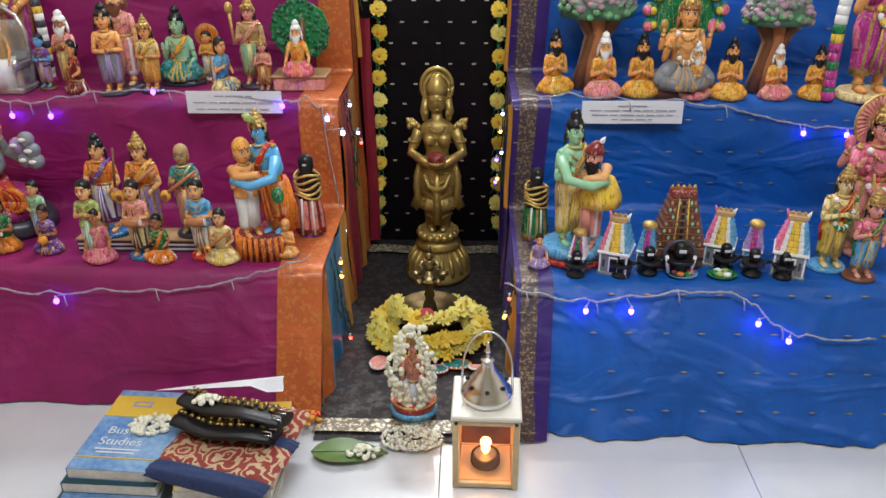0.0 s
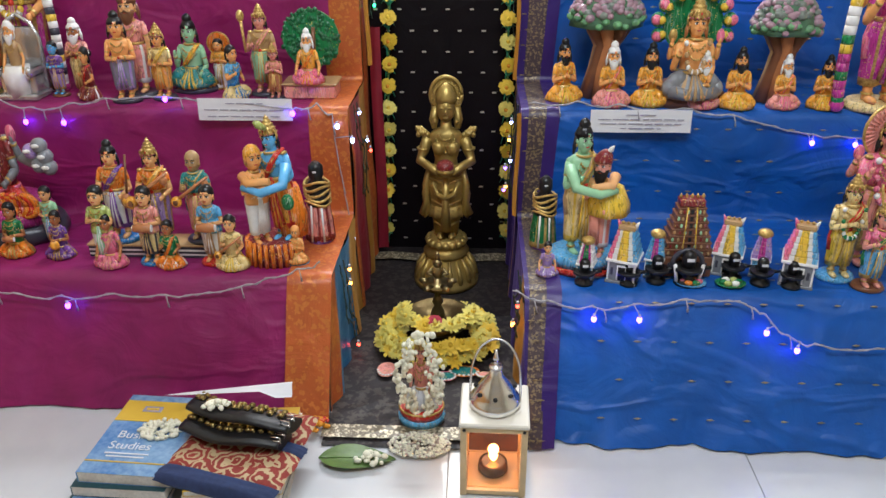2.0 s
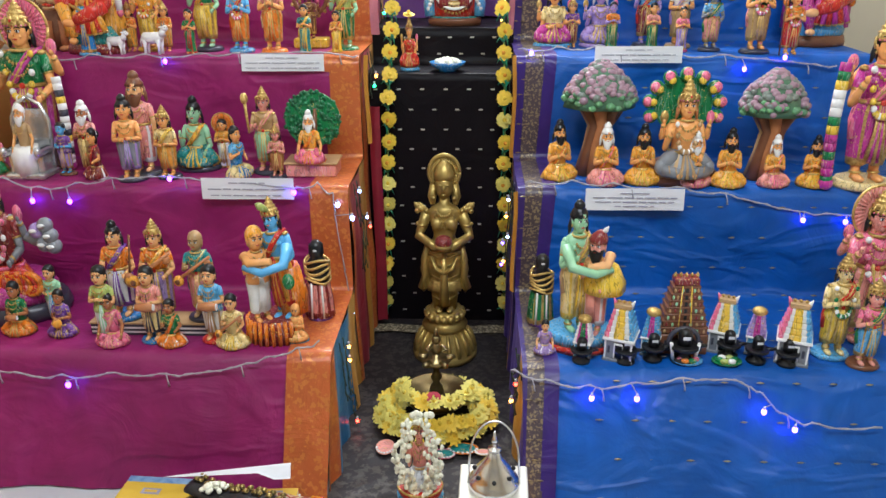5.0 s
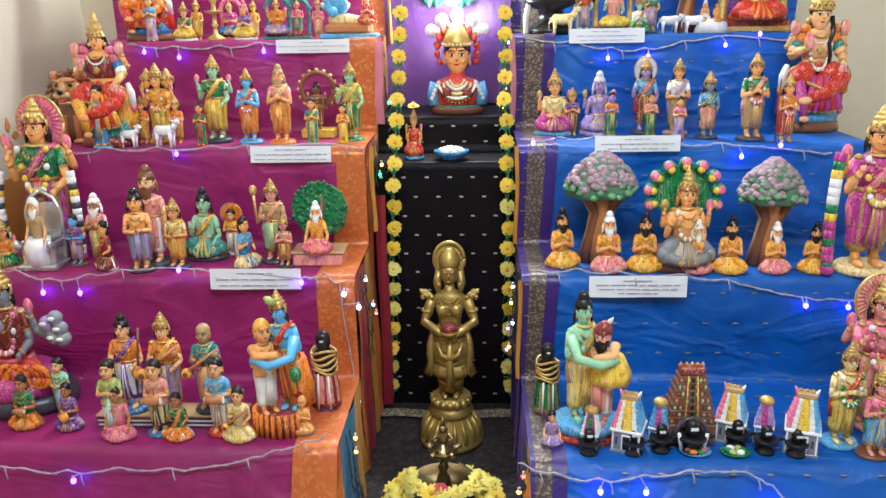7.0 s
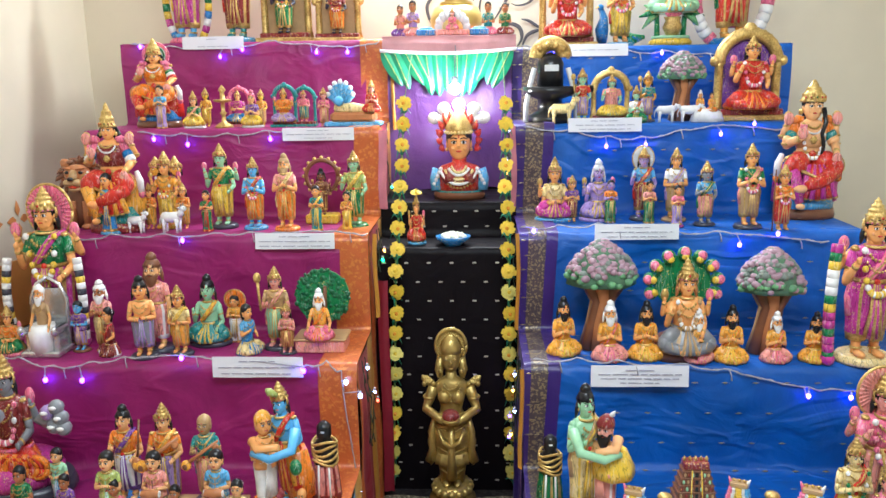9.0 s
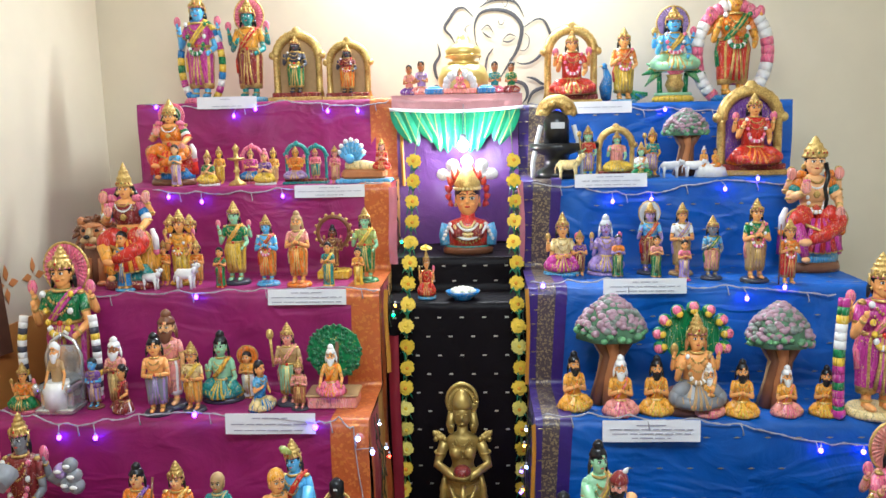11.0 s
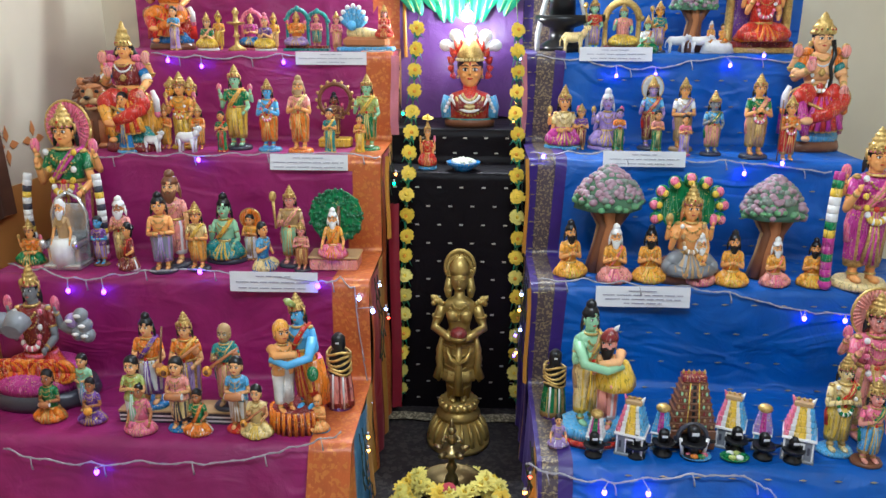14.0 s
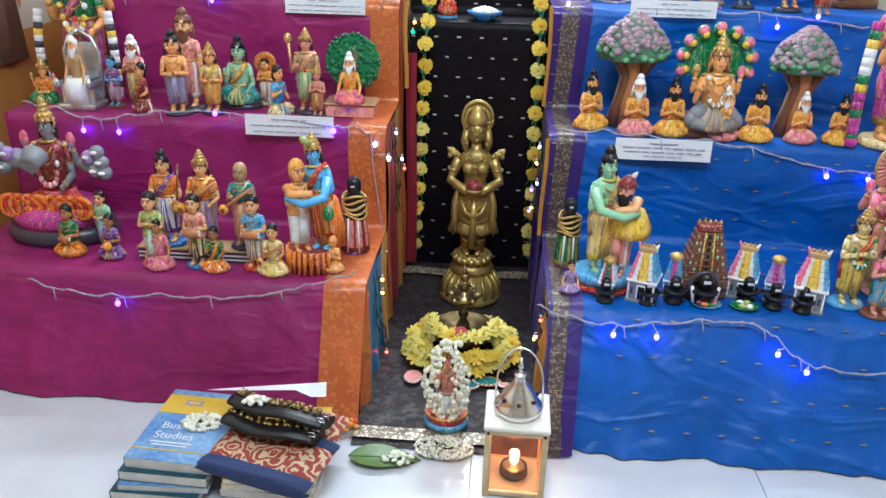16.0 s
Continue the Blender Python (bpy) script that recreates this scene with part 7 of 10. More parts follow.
M_JASMINE = shader("jasmine_petal", (0.80, 0.79, 0.64), 0.6, 0, 0.12, 90, 0.2, 250)
M_STEM = shader("flower_stem", (0.12, 0.22, 0.05), 0.6, 0, 0.3, 60)
M_PAPER = shader("white_paper", (0.74, 0.74, 0.78), 0.7, 0, 0.04, 20, 0.1, 300)
M_INK = shader("grey_ink", (0.30, 0.29, 0.38), 0.7)


def idol(x, y, z, h):
    """Standing brass lamp-bearer: lotus base, draped legs, bowl in both hands, round halo behind the head."""
    b = Build()
    g = M_BRASS
    u = h
    b.loft([(0, 0, 0, 0.158 * u, 0.158 * u), (0, 0, 0.022 * u, 0.160 * u, 0.160 * u), (0, 0, 0.03 * u, 0.150 * u, 0.150 * u), (0, 0, 0.05 * u, 0.146 * u, 0.146 * u), (0, 0, 0.09 * u, 0.130 * u, 0.130 * u), (0, 0, 0.135 * u, 0.102 * u, 0.102 * u), (0, 0, 0.15 * u, 0.098 * u, 0.098 * u), (0, 0, 0.16 * u, 0.112 * u, 0.112 * u), (0, 0, 0.178 * u, 0.085 * u, 0.085 * u),
            (0, 0, 0.20 * u, 0.08 * u, 0.08 * u), (0, 0, 0.222 * u, 0.098 * u, 0.098 * u), (0, 0, 0.24 * u, 0.07 * u, 0.07 * u)], g, 36)
    for i in range(18):
        a = 2 * math.pi * i / 18
        b.tube([(0.150 * u * math.cos(a), 0.150 * u * math.sin(a), 0.035 * u), (0.134 * u * math.cos(a), 0.134 * u * math.sin(a), 0.09 * u), (0.102 * u * math.cos(a), 0.102 * u * math.sin(a), 0.14 * u)], [0.010 * u, 0.013 * u, 0.006 * u], g, 8)
    for i in range(16):
        a = 2 * math.pi * i / 16
        b.ball((0.085 * u * math.cos(a), 0.085 * u * math.sin(a), 0.215 * u), (0.02 * u, 0.02 * u, 0.02 * u), g, 8, 5)
    b.move(Matrix.Diagonal((1.14, 1.1, 1, 1)))
    for s in (-1, 1):
        b.ball((s * 0.03 * u, -0.045 * u, 0.252 * u), (0.022 * u, 0.042 * u, 0.014 * u), g, 8, 5)
        b.loft([(s * 0.034 * u, 0, 0.24 * u, 0.030 * u, 0.030 * u), (s * 0.036 * u, 0, 0.30 * u, 0.036 * u, 0.036 * u), (s * 0.038 * u, 0, 0.38 * u, 0.042 * u, 0.042 * u), (s * 0.042 * u, 0, 0.46 * u, 0.054 * u, 0.055 * u), (s * 0.038 * u, 0, 0.54 * u, 0.056 * u, 0.058 * u)], g, 18)
        b.tube([(s * 0.085 * u, -0.01 * u, 0.55 * u), (s * 0.108 * u, -0.01 * u, 0.45 * u), (s * 0.10 * u, -0.01 * u, 0.36 * u), (s * 0.118 * u, -0.01 * u, 0.33 * u)], [0.02 * u, 0.024 * u, 0.018 * u, 0.006 * u], g, 8)
    b.loft([(0, 0, 0.27 * u, 0.066 * u, 0.05 * u), (0, 0, 0.34 * u, 0.074 * u, 0.056 * u), (0, 0, 0.44 * u, 0.090 * u, 0.062 * u), (0, 0, 0.52 * u, 0.098 * u, 0.066 * u), (0, 0, 0.565 * u, 0.085 * u, 0.06 * u), (0, 0, 0.60 * u, 0.062 * u, 0.048 * u)], g, 40, 13, 0.035)
    for k in range(7):
        zz = 0.30 + 0.036 * k
        b.tube([(-0.085 * u * (0.75 + 0.05 * k), -0.035 * u, (zz + 0.02) * u), (0, -0.074 * u, zz * u), (0.085 * u * (0.75 + 0.05 * k), -0.035 * u, (zz + 0.02) * u)], 0.006 * u, g, 6)
    b.tube([(0, -0.07 * u, 0.55 * u), (0, -0.082 * u, 0.42 * u), (0, -0.07 * u, 0.29 * u)], [0.016 * u, 0.02 * u, 0.03 * u], g, 10)
    b.ring((0, 0, 0.565 * u), 0.088 * u, 0.010 * u, g, 26, ry=0.064 * u)
    b.ring((0, 0, 0.545 * u), 0.095 * u, 0.007 * u, g, 26, ry=0.068 * u)
    b.loft([(0, 0, 0.575 * u, 0.064 * u, 0.048 * u), (0, 0, 0.62 * u, 0.058 * u, 0.046 * u), (0, 0, 0.68 * u, 0.075 * u, 0.052 * u), (0, 0, 0.73 * u, 0.092 * u, 0.05 * u), (0, 0, 0.752 * u, 0.07 * u, 0.042 * u), (0, 0, 0.77 * u, 0.03 * u, 0.03 * u), (0, 0, 0.80 * u, 0.028 * u, 0.028 * u)], g, 24)
    for s in (-1, 1):
        b.ball((s * 0.036 * u, -0.045 * u, 0.685 * u), (0.034 * u, 0.03 * u, 0.032 * u), g, 12, 8)
        e, h2 = Vector((s * 0.136 * u, -0.015 * u, 0.615 * u)), Vector((s * 0.030 * u, -0.115 * u, 0.588 * u))
        b.tube([(s * 0.092 * u, 0, 0.725 * u), (s * 0.118 * u, 0, 0.66 * u), e, e.lerp(h2, 0.5), h2], [0.03 * u, 0.028 * u, 0.024 * u, 0.021 * u, 0.016 * u], g, 12)
        for i in range(5):
            b.ball((s * (0.095 + 0.012 * i) * u, -0.012 * u, (0.745 - 0.004 * abs(i - 2) + 0.006 * (i % 2)) * u), 0.014 * u, g, 8, 5)
        b.ring((s * 0.12 * u, 0, 0.67 * u), 0.029 * u, 0.006 * u, g, 14)
        b.tube([(s * 0.055 * u, 0.01 * u, 0.86 * u), (s * 0.064 * u, 0.005 * u, 0.80 * u), (s * 0.06 * u, -0.01 * u, 0.765 * u)], [0.02 * u, 0.024 * u, 0.012 * u], g, 8)
        b.ball((s * 0.055 * u, -0.02 * u, 0.80 * u), 0.014 * u, g, 8, 5)
    b.ball((0, -0.008 * u, 0.855 * u), (0.048 * u, 0.052 * u, 0.06 * u), g, 18, 12)
    b.tube([(0, -0.058 * u, 0.868 * u), (0, -0.068 * u, 0.845 * u)], [0.004 * u, 0.009 * u], g, 6)
    b.ball((0, -0.055 * u, 0.825 * u), (0.014 * u, 0.008 * u, 0.006 * u), g, 8, 5)
    for s in (-1, 1):
        b.ball((s * 0.019 * u, -0.053 * u, 0.868 * u), (0.012 * u, 0.006 * u, 0.006 * u), g, 8, 5)
    b.tube([(0, 0.022 * u, 0.912 * u), (0, 0.03 * u, 0.912 * u)], [0.080 * u, 0.080 * u], g, 30)
    b.ring((0, 0.02 * u, 0.912 * u), 0.080 * u, 0.010 * u, g, 30, "y")
    b.beads([(0.069 * u * math.cos(a), 0.008 * u, (0.905 + 0.069 * math.sin(a)) * u) for a in [radians(-30 + 240 * i / 22) for i in range(23)]], 0.0055 * u, g)
    b.loft([(0, -0.004 * u, 0.345 * u, 0.098 * u, 0.070 * u), (0, -0.004 * u, 0.365 * u, 0.096 * u, 0.068 * u), (0, 0, 0.40 * u, 0.086 * u, 0.062 * u)], g, 40, 14, 0.06)
    for s in (-1, 1):
        for i in range(3):
            b.tube([(s * (0.10 + 0.014 * i) * u, 0.0, 0.735 * u), (s * (0.122 + 0.014 * i) * u, -0.004 * u, (0.757 + 0.004 * i) * u), (s * (0.130 + 0.014 * i) * u, -0.004 * u, 0.775 * u)], [0.016 * u, 0.012 * u, 0.003 * u], g, 7)
        b.tube([(s * 0.088 * u, -0.02 * u, 0.57 * u), (s * 0.108 * u, -0.022 * u, 0.50 * u), (s * 0.104 * u, -0.02 * u, 0.42 * u), (s * 0.128 * u, -0.018 * u, 0.352 * u)], [0.018 * u, 0.020 * u, 0.018 * u, 0.020 * u], g, 9)
        b.tube([(s * 0.07 * u, -0.064 * u, 0.53 * u), (s * 0.045 * u, -0.082 * u, 0.475 * u), (0, -0.09 * u, 0.455 * u)], [0.008 * u, 0.012 * u, 0.012 * u], g, 7)
    b.ring((0, 0.01 * u, 0.905 * u), 0.062 * u, 0.008 * u, g, 26, "y")
    b.loft([(0, 0, 0.885 * u, 0.054 * u, 0.05 * u), (0, 0, 0.91 * u, 0.055 * u, 0.05 * u), (0, 0, 0.95 * u, 0.035 * u, 0.035 * u), (0, 0, 0.97 * u, 0.01 * u, 0.01 * u)], g, 18)
    for r, zz in ((0.05, 0.735), (0.062, 0.715), (0.04, 0.755)):
        b.beads([(r * u * math.sin(a), (-0.045 - 0.012 * math.cos(a)) * u, (zz - 0.8 * r * math.cos(a)) * u) for a in [-1.3 + 0.26 * i for i in range(11)]], 0.007 * u, g)
    b.loft([(0, -0.115 * u, 0.580 * u, 0.02 * u, 0.02 * u), (0, -0.115 * u, 0.594 * u, 0.045 * u, 0.04 * u), (0, -0.115 * u, 0.610 * u, 0.05 * u, 0.045 * u)], g, 18)
    b.ball((0, -0.115 * u, 0.622 * u), (0.046 * u, 0.042 * u, 0.03 * u), "maroon", 16, 10)
    return tagged(b.make("brass_statue", None, pose(x, y, z) @ Matrix.Diagonal((0.83, 0.90, 0.96, 1))), "tall aged brass statue of a lamp bearer holding a bowl", "statue")


idol(0.066, 2.139, 0.012, 0.705)


def blossom(b, c, r, petal, heart, seed, up=(0, -1, 0.5), layers=2, count=9):
    """A ruffled flower: layers of short cupped petals round a heart."""
    rnd = random.Random(seed)
    n = Vector(up).normalized()
    s = n.orthogonal().normalized()
    t = n.cross(s)
    c = Vector(c)
    for k in range(layers):
        rr = r * (1 - 0.38 * k)
        for i in range(count):
            a = 2 * math.pi * (i + 0.5 * k) / count + rnd.uniform(-0.15, 0.15)
            d = s * math.cos(a) + t * math.sin(a)
            w = n.cross(d) * rr * (0.42 if count < 12 else 0.19)
            lift = n * r * (0.10 + 0.25 * k + rnd.uniform(-0.08, 0.08))
            p0, p1 = c + lift * 0.3, c + d * rr * rnd.uniform(0.85, 1.08) + lift
            pm = c + d * rr * 0.6 + lift * 1.25
            b.grid([[p0 - w * 0.25, p0 + w * 0.25], [pm - w, pm + w], [p1 - w * (0.75 if count < 12 else 0.45), p1 + w * (0.75 if count < 12 else 0.45)]], petal, closed=False)
    b.ball(c + n * r * 0.30, (r * 0.26, r * 0.26, r * 0.26), heart, 7, 5)


def along(pts, f):
    """The point at the share f of a line's length."""
    pts = [Vector(p) for p in pts]
    lens = [(q - p).length for p, q in zip(pts, pts[1:])]
    d = f * sum(lens)
    for p, q, n in zip(pts, pts[1:], lens):
        if d <= n or q is pts[-1]:
            return p.lerp(q, min(1.0, d / n))
        d -= n


def garland(line, count, seed):
    g = thing("flower_garland", *line[-1], "hanging garland of yellow and orange cloth flowers on a cord", "garland", "flower garlands")
    cord = Build()
    cord.tube([along(line, i / 30) for i in range(31)], 0.0035, M_STEM, 6)
    for i in range(count):
        c = along(line, (i + 0.9) / count)
        for k in range(3):
            a = i * 1.9 + k * 2.1
            cord.tube([c, c + Vector((0.014 * math.cos(a), -0.006, 0.014 + 0.004 * k)), c + Vector((0.024 * math.cos(a), -0.004, 0.02 * math.sin(a)))], [0.003, 0.004, 0.001], M_LEAF, 5)
    add("cord", cord, g, "green cord with small leaves")
    rnd = random.Random(seed)
    for i in range(count):
        f = (i + 0.4) / count
        b = Build()
        c = along(line, f) + Vector((rnd.uniform(-0.004, 0.004), -0.008, 0))
        warm = rnd.random()
        n = (rnd.uniform(-0.5, 0.5), -1, rnd.uniform(-0.2, 0.5))
        petal = M_PETAL_Y if warm < 0.6 or f < 0.45 else M_PETAL_P
        blossom(b, c, 0.026, petal, M_PETAL_O if warm < 0.8 else M_PETAL_Y, seed * 100 + i, n, 2, 6)
        blossom(b, c + Vector((0, 0.010, 0)), 0.025, petal, M_PETAL_Y, seed * 77 + i, (0.2, 1, 0), 1, 6)
        add("flower", b, g)
    return g


garland([(-0.096, 2.55, 1.39), (-0.110, 2.45, 1.09), (-0.121, 2.345, 0.835), (-0.149, 2.34, 0.06)], 19, 3)
garland([(0.246, 2.55, 1.385), (0.246, 2.45, 1.09), (0.253, 2.345, 0.835), (0.266, 2.34, 0.06)], 19, 5)
for gx in (-0.096, 0.246):
    hk = Build()
    hk.tube([(0, 0, 0), (0, 0.18, 0.09), (0, 0.36, 0.16)], 0.0016, M_STEM, 5)
    tagged(hk.make("garland_cord", None, pose(gx, 2.55, 1.385)), "thin cord that holds a garland at the top", "cord", "garland cords")


def leaf_row():
    """Mango leaves hung side by side from a cord along the front of the top board."""
    g = thing("leaf_festoon", 0.045, 2.90, 1.5, "row of pointed green paper mango leaves on a cord", "festoon")
    rnd = random.Random(2)
    n = 13
    for i in range(n):
        b = Build()
        x = -0.225 + 0.52 * (i + 0.5) / n
        tilt = (i - n / 2) * 0.012 + rnd.uniform(-0.015, 0.015)
        ln = 0.125 + 0.012 * math.sin(i * 1.7) + (0.03 if 3 < i < 10 else 0.0)
        rows = []
        for j in range(9):
            f = j / 8
            w = 0.030 * math.sin(math.pi * min(1, f * 0.86 + 0.12)) ** 0.7
            cx, cz = x - tilt * f, 1.545 - ln * f
            rows.append([(cx - w, 2.905, cz), (cx - w * 0.5, 2.899, cz), (cx, 2.896 - 0.003 * (i % 2), cz), (cx + w * 0.5, 2.899, cz), (cx + w, 2.905, cz)])
        b.grid(rows, M_LEAF, closed=False)
        b.tube([(x, 2.893 - 0.003 * (i % 2), 1.545), (x - tilt, 2.894, 1.55 - ln)], 0.0012, M_PETAL_P, 4)
        add("leaf", b, g)
    c = Build()
    c.tube([(-0.22 + 0.052 * i, 2.893, 1.552 - 0.012 * math.sin(math.pi * i / 10)) for i in range(11)], 0.006, M_PAPER, 6)
    add("cord", c, g, "white twisted cord")


leaf_row()
cloth = rect_sheet(-0.215, 0.30, [(2.925, 1.545), (2.925, 1.606), (3.36, 1.606)], silk("rose_silk", (0.55, 0.25, 0.27), (1, 0.7, 0.7)), 9, 0.004)
tagged(cloth.make("top_cloth"), "rose silk cloth over the altar's top board", "cloth")
M_VIOLET = silk("violet_silk", (0.10, 0.035, 0.17), (0.7, 0.5, 0.9))
tagged(rect_sheet(-0.2, 0.285, [(2.955, 1.012), (2.95, 1.57)], M_VIOLET, 4, 0.02, 0.015).make("back_curtain"), "dark violet silk curtain hung behind the bust", "curtain")


def bust(x, y, z):
    """Painted goddess head and shoulders with a red flame halo and a silver serpent hood."""
    b = Build()
    b.loft([(0, 0, 0, 0.118, 0.07), (0, 0, 0.02, 0.122, 0.074), (0, 0, 0.03, 0.115, 0.07)], "wood", 28)
    b.loft([(0, 0, 0.03, 0.112, 0.068), (0, 0, 0.036, 0.108, 0.065)], "teal", 28)
    b.loft([(0, 0, 0.035, 0.10, 0.06), (0, 0, 0.08, 0.10, 0.06), (0, 0, 0.12, 0.108, 0.056), (0, 0, 0.14, 0.085, 0.05), (0, 0, 0.155, 0.035, 0.035), (0, 0, 0.18, 0.033, 0.033)], "red", 26)
    for s in (-1, 1):
        b.tube([(s * 0.098, 0, 0.125), (s * 0.112, -0.005, 0.08), (s * 0.108, -0.01, 0.035)], [0.03, 0.03, 0.027], "sky", 12)
        b.ball((s * 0.045, -0.05, 0.095), (0.038, 0.03, 0.034), "maroon", 12, 8)
    for k in range(4):
        r = 0.034 + 0.016 * k
        b.beads([(r * math.sin(a), -0.058 - 0.008 * math.cos(a), 0.15 - 0.006 * k - 1.0 * r * math.cos(a)) for a in [-1.3 + 0.2 * i for i in range(14)]], 0.0062, "gold" if k % 2 else "cream")
    for k in range(3):
        r = 0.050 + 0.020 * k
        b.tube([(r * math.sin(a), -0.064 - 0.006 * math.cos(a), 0.152 - 0.95 * r * math.cos(a)) for a in [-1.25 + 0.25 * i for i in range(11)]], 0.0065, ("white", "cream", "white")[k], 6)
    for s in (-1, 1):
        b.beads([(s * (0.085 + 0.008 * i), -0.045 + 0.004 * i, 0.13 - 0.016 * i) for i in range(5)], 0.010, "white")
    head_of(b, 0.235, 0.066, "skin", "black", None, None)
    b.loft([(0, 0, 0.275, 0.062, 0.062), (0, 0, 0.30, 0.064, 0.064), (0, 0, 0.325, 0.05, 0.05), (0, 0, 0.355, 0.03, 0.03), (0, 0, 0.375, 0.008, 0.008)], "gold", 20)
    b.beads([(0.062 * math.sin(a), -0.062 * math.cos(a), 0.282) for a in [-1.4 + 0.28 * i for i in range(11)]], 0.008, "cream")
    for i in range(13):
        a = radians(-25 + 230 * i / 12)
        p = Vector((0.085 * math.cos(a), 0.03, 0.25 + 0.085 * math.sin(a)))
        q = Vector((0.11 * math.cos(a + 0.1), 0.03, 0.262 + 0.125 * math.sin(a)))
        b.tube([p * 1.0, p.lerp(q, 0.5) + Vector((0, -0.004, 0)), q], [0.018, 0.015, 0.003], "red", 8)
    for i in range(5):
        a = radians(20 + 140 * i / 4)
        q = Vector((0.125 * math.cos(a), 0.045, 0.31 + 0.085 * math.sin(a)))
        b.tube([(0, 0.055, 0.26), (q.x * 0.6, 0.055, 0.33), q], [0.02, 0.02, 0.024], "white", 8)
        b.ball(q, (0.032, 0.022, 0.026), "white", 12, 8)
    return tagged(b.make("goddess_bust", None, pose(x + 0.006, y, z) @ Matrix.Diagonal((0.78, 0.85, 0.86, 1))), "painted goddess bust with red flame halo and silver hood", "statue")


bust(0.077, 2.72, BUST_Z)
doll(-0.058, 2.455, LEDGE_Z, 0.175, "small seated goddess doll in red wearing a marigold", kind="sit", skin="skin", top="red", skirt="red", crown="gold", four=True, arms="bless", base="sky", w=0.62)
fl = Build()
blossom(fl, (0, 0, 0.004), 0.02, M_PETAL_Y, M_PETAL_Y, 4, (0, -0.3, 1), 3, 9)
tagged(fl.make("marigold", None, pose(-0.058, 2.455, LEDGE_Z + 0.172)), "yellow marigold laid on the small goddess doll", "flower")


def bowl(x, y, z):
    e = thing("bowl", x, y, z, "blue glazed bowl heaped with white flowers", "bowl")
    b = Build()
    b.loft([(0, 0, 0, 0.03, 0.03), (0, 0, 0.006, 0.032, 0.032), (0, 0, 0.02, 0.055, 0.05), (0, 0, 0.03, 0.06, 0.054), (0, 0, 0.031, 0.056, 0.05), (0, 0, 0.02, 0.05, 0.045)], "blue", 28)
    part("dish", b, e)
    f = Build()
    rnd = random.Random(6)
    for i in range(60):
        a, r = rnd.uniform(0, 6.28), math.sqrt(rnd.random()) * 0.042
        f.ball((r * math.cos(a), r * math.sin(a), 0.026 + 0.012 * (1 - r / 0.042) + rnd.uniform(0, 0.004)), 0.008, M_JASMINE, 6, 4)
    part("petals", f, e, "white petals")


bowl(0.067, 2.44, LEDGE_Z)


def pot(x, y, z):
    b = Build()
    g = M_GOLDPOT
    b.loft([(0, 0, 0.0, 0.085, 0.085), (0, 0, 0.02, 0.1, 0.1), (0, 0, 0.07, 0.108, 0.108), (0, 0, 0.115, 0.09, 0.09), (0, 0, 0.13, 0.05, 0.05), (0, 0, 0.145, 0.045, 0.045), (0, 0, 0.16, 0.07, 0.07), (0, 0, 0.185, 0.075, 0.075), (0, 0, 0.205, 0.055, 0.055), (0, 0, 0.212, 0.03, 0.03), (0, 0, 0.235, 0.026, 0.026), (0, 0, 0.25, 0.015, 0.015), (0, 0, 0.265, 0.004, 0.004)], g, 32)
    b.ring((0, 0, 0.13), 0.06, 0.008, g, 26)
    b.ring((0, 0, 0.16), 0.072, 0.005, g, 26)
    return tagged(b.make("kalasha_pot", None, pose(x, y, z)), "tiered polished gilt brass pot on the altar's top", "pot")


pot(0.066, 3.16, 1.612)
for px, ph, a, c in ((-0.155, 0.125, "rose", "purple"), (-0.105, 0.14, "lilac", "rose"), (0.195, 0.13, "teal", "pink"), (0.262, 0.125, "green", "maroon")):
    doll(px, 3.06, 1.612, ph, "small seated woman doll beside the gilt pot", kind="sit", skin="brown", top=a, skirt=c, crown="bun", arms="hold", trim=c)
for px in (-0.05, 0.16):
    t = Build()
    t.box((0, 0, 0.012), (0.075, 0.06, 0.024), "blue", 0.004)
    t.ball((0, 0, 0.026), (0.03, 0.022, 0.008), "sky", 10, 6)
    tagged(t.make("tray", None, pose(px, 3.03, 1.612)), "small shiny blue tray before the gilt pot", "tray", "blue trays")
pl = Build()
pl.box((0, 0, 0.01), (0.13, 0.05, 0.02), "rose", 0.003)
for i in range(9):
    a = math.pi * i / 8
    pl.ball((0.055 * math.cos(a), 0.0, 0.03 + 0.05 * math.sin(a)), (0.016, 0.012, 0.02), "silver", 8, 5)
person(pl, fig(0.085, 0, -0.012, 0.018), kind="sit", skin="rose", top="pink", skirt="pink", crown="gold")
tagged(pl.make("clay_doll", None, pose(0.055, 3.0, 1.612)), "small pale shrine doll with petal arch before pot", "doll", "painted clay dolls")

# the bulb under the leaf festoon
lamp = thing("bulb_lamp", 0.068, 2.80, 1.408, "small bare lit white bulb hung above the bust", "lamp")
bb = Build()
bb.ball((0, 0, 0), 0.021, glow("bulb_glow", (1.0, 0.98, 0.95), 140.0), 14, 10)
part("bulb", bb, lamp)
hb = Build()
hb.loft([(0, 0, 0.012, 0.012, 0.012), (0, 0, 0.04, 0.013, 0.013), (0, 0, 0.045, 0.006, 0.006)], "dark", 12)
hb.tube([(0, 0, 0.04), (0.0, 0.05, 0.10), (0.0, 0.11, 0.16)], 0.002, "dark", 6)
part("holder", hb, lamp)
spot = bpy.data.lights.new("bulb_light", "POINT")
spot.energy, spot.color, spot.shadow_soft_size = 7.5, (1.0, 0.96, 0.9), 0.02
new("bulb_light", spot).location = (0.068, 2.74, 1.385)

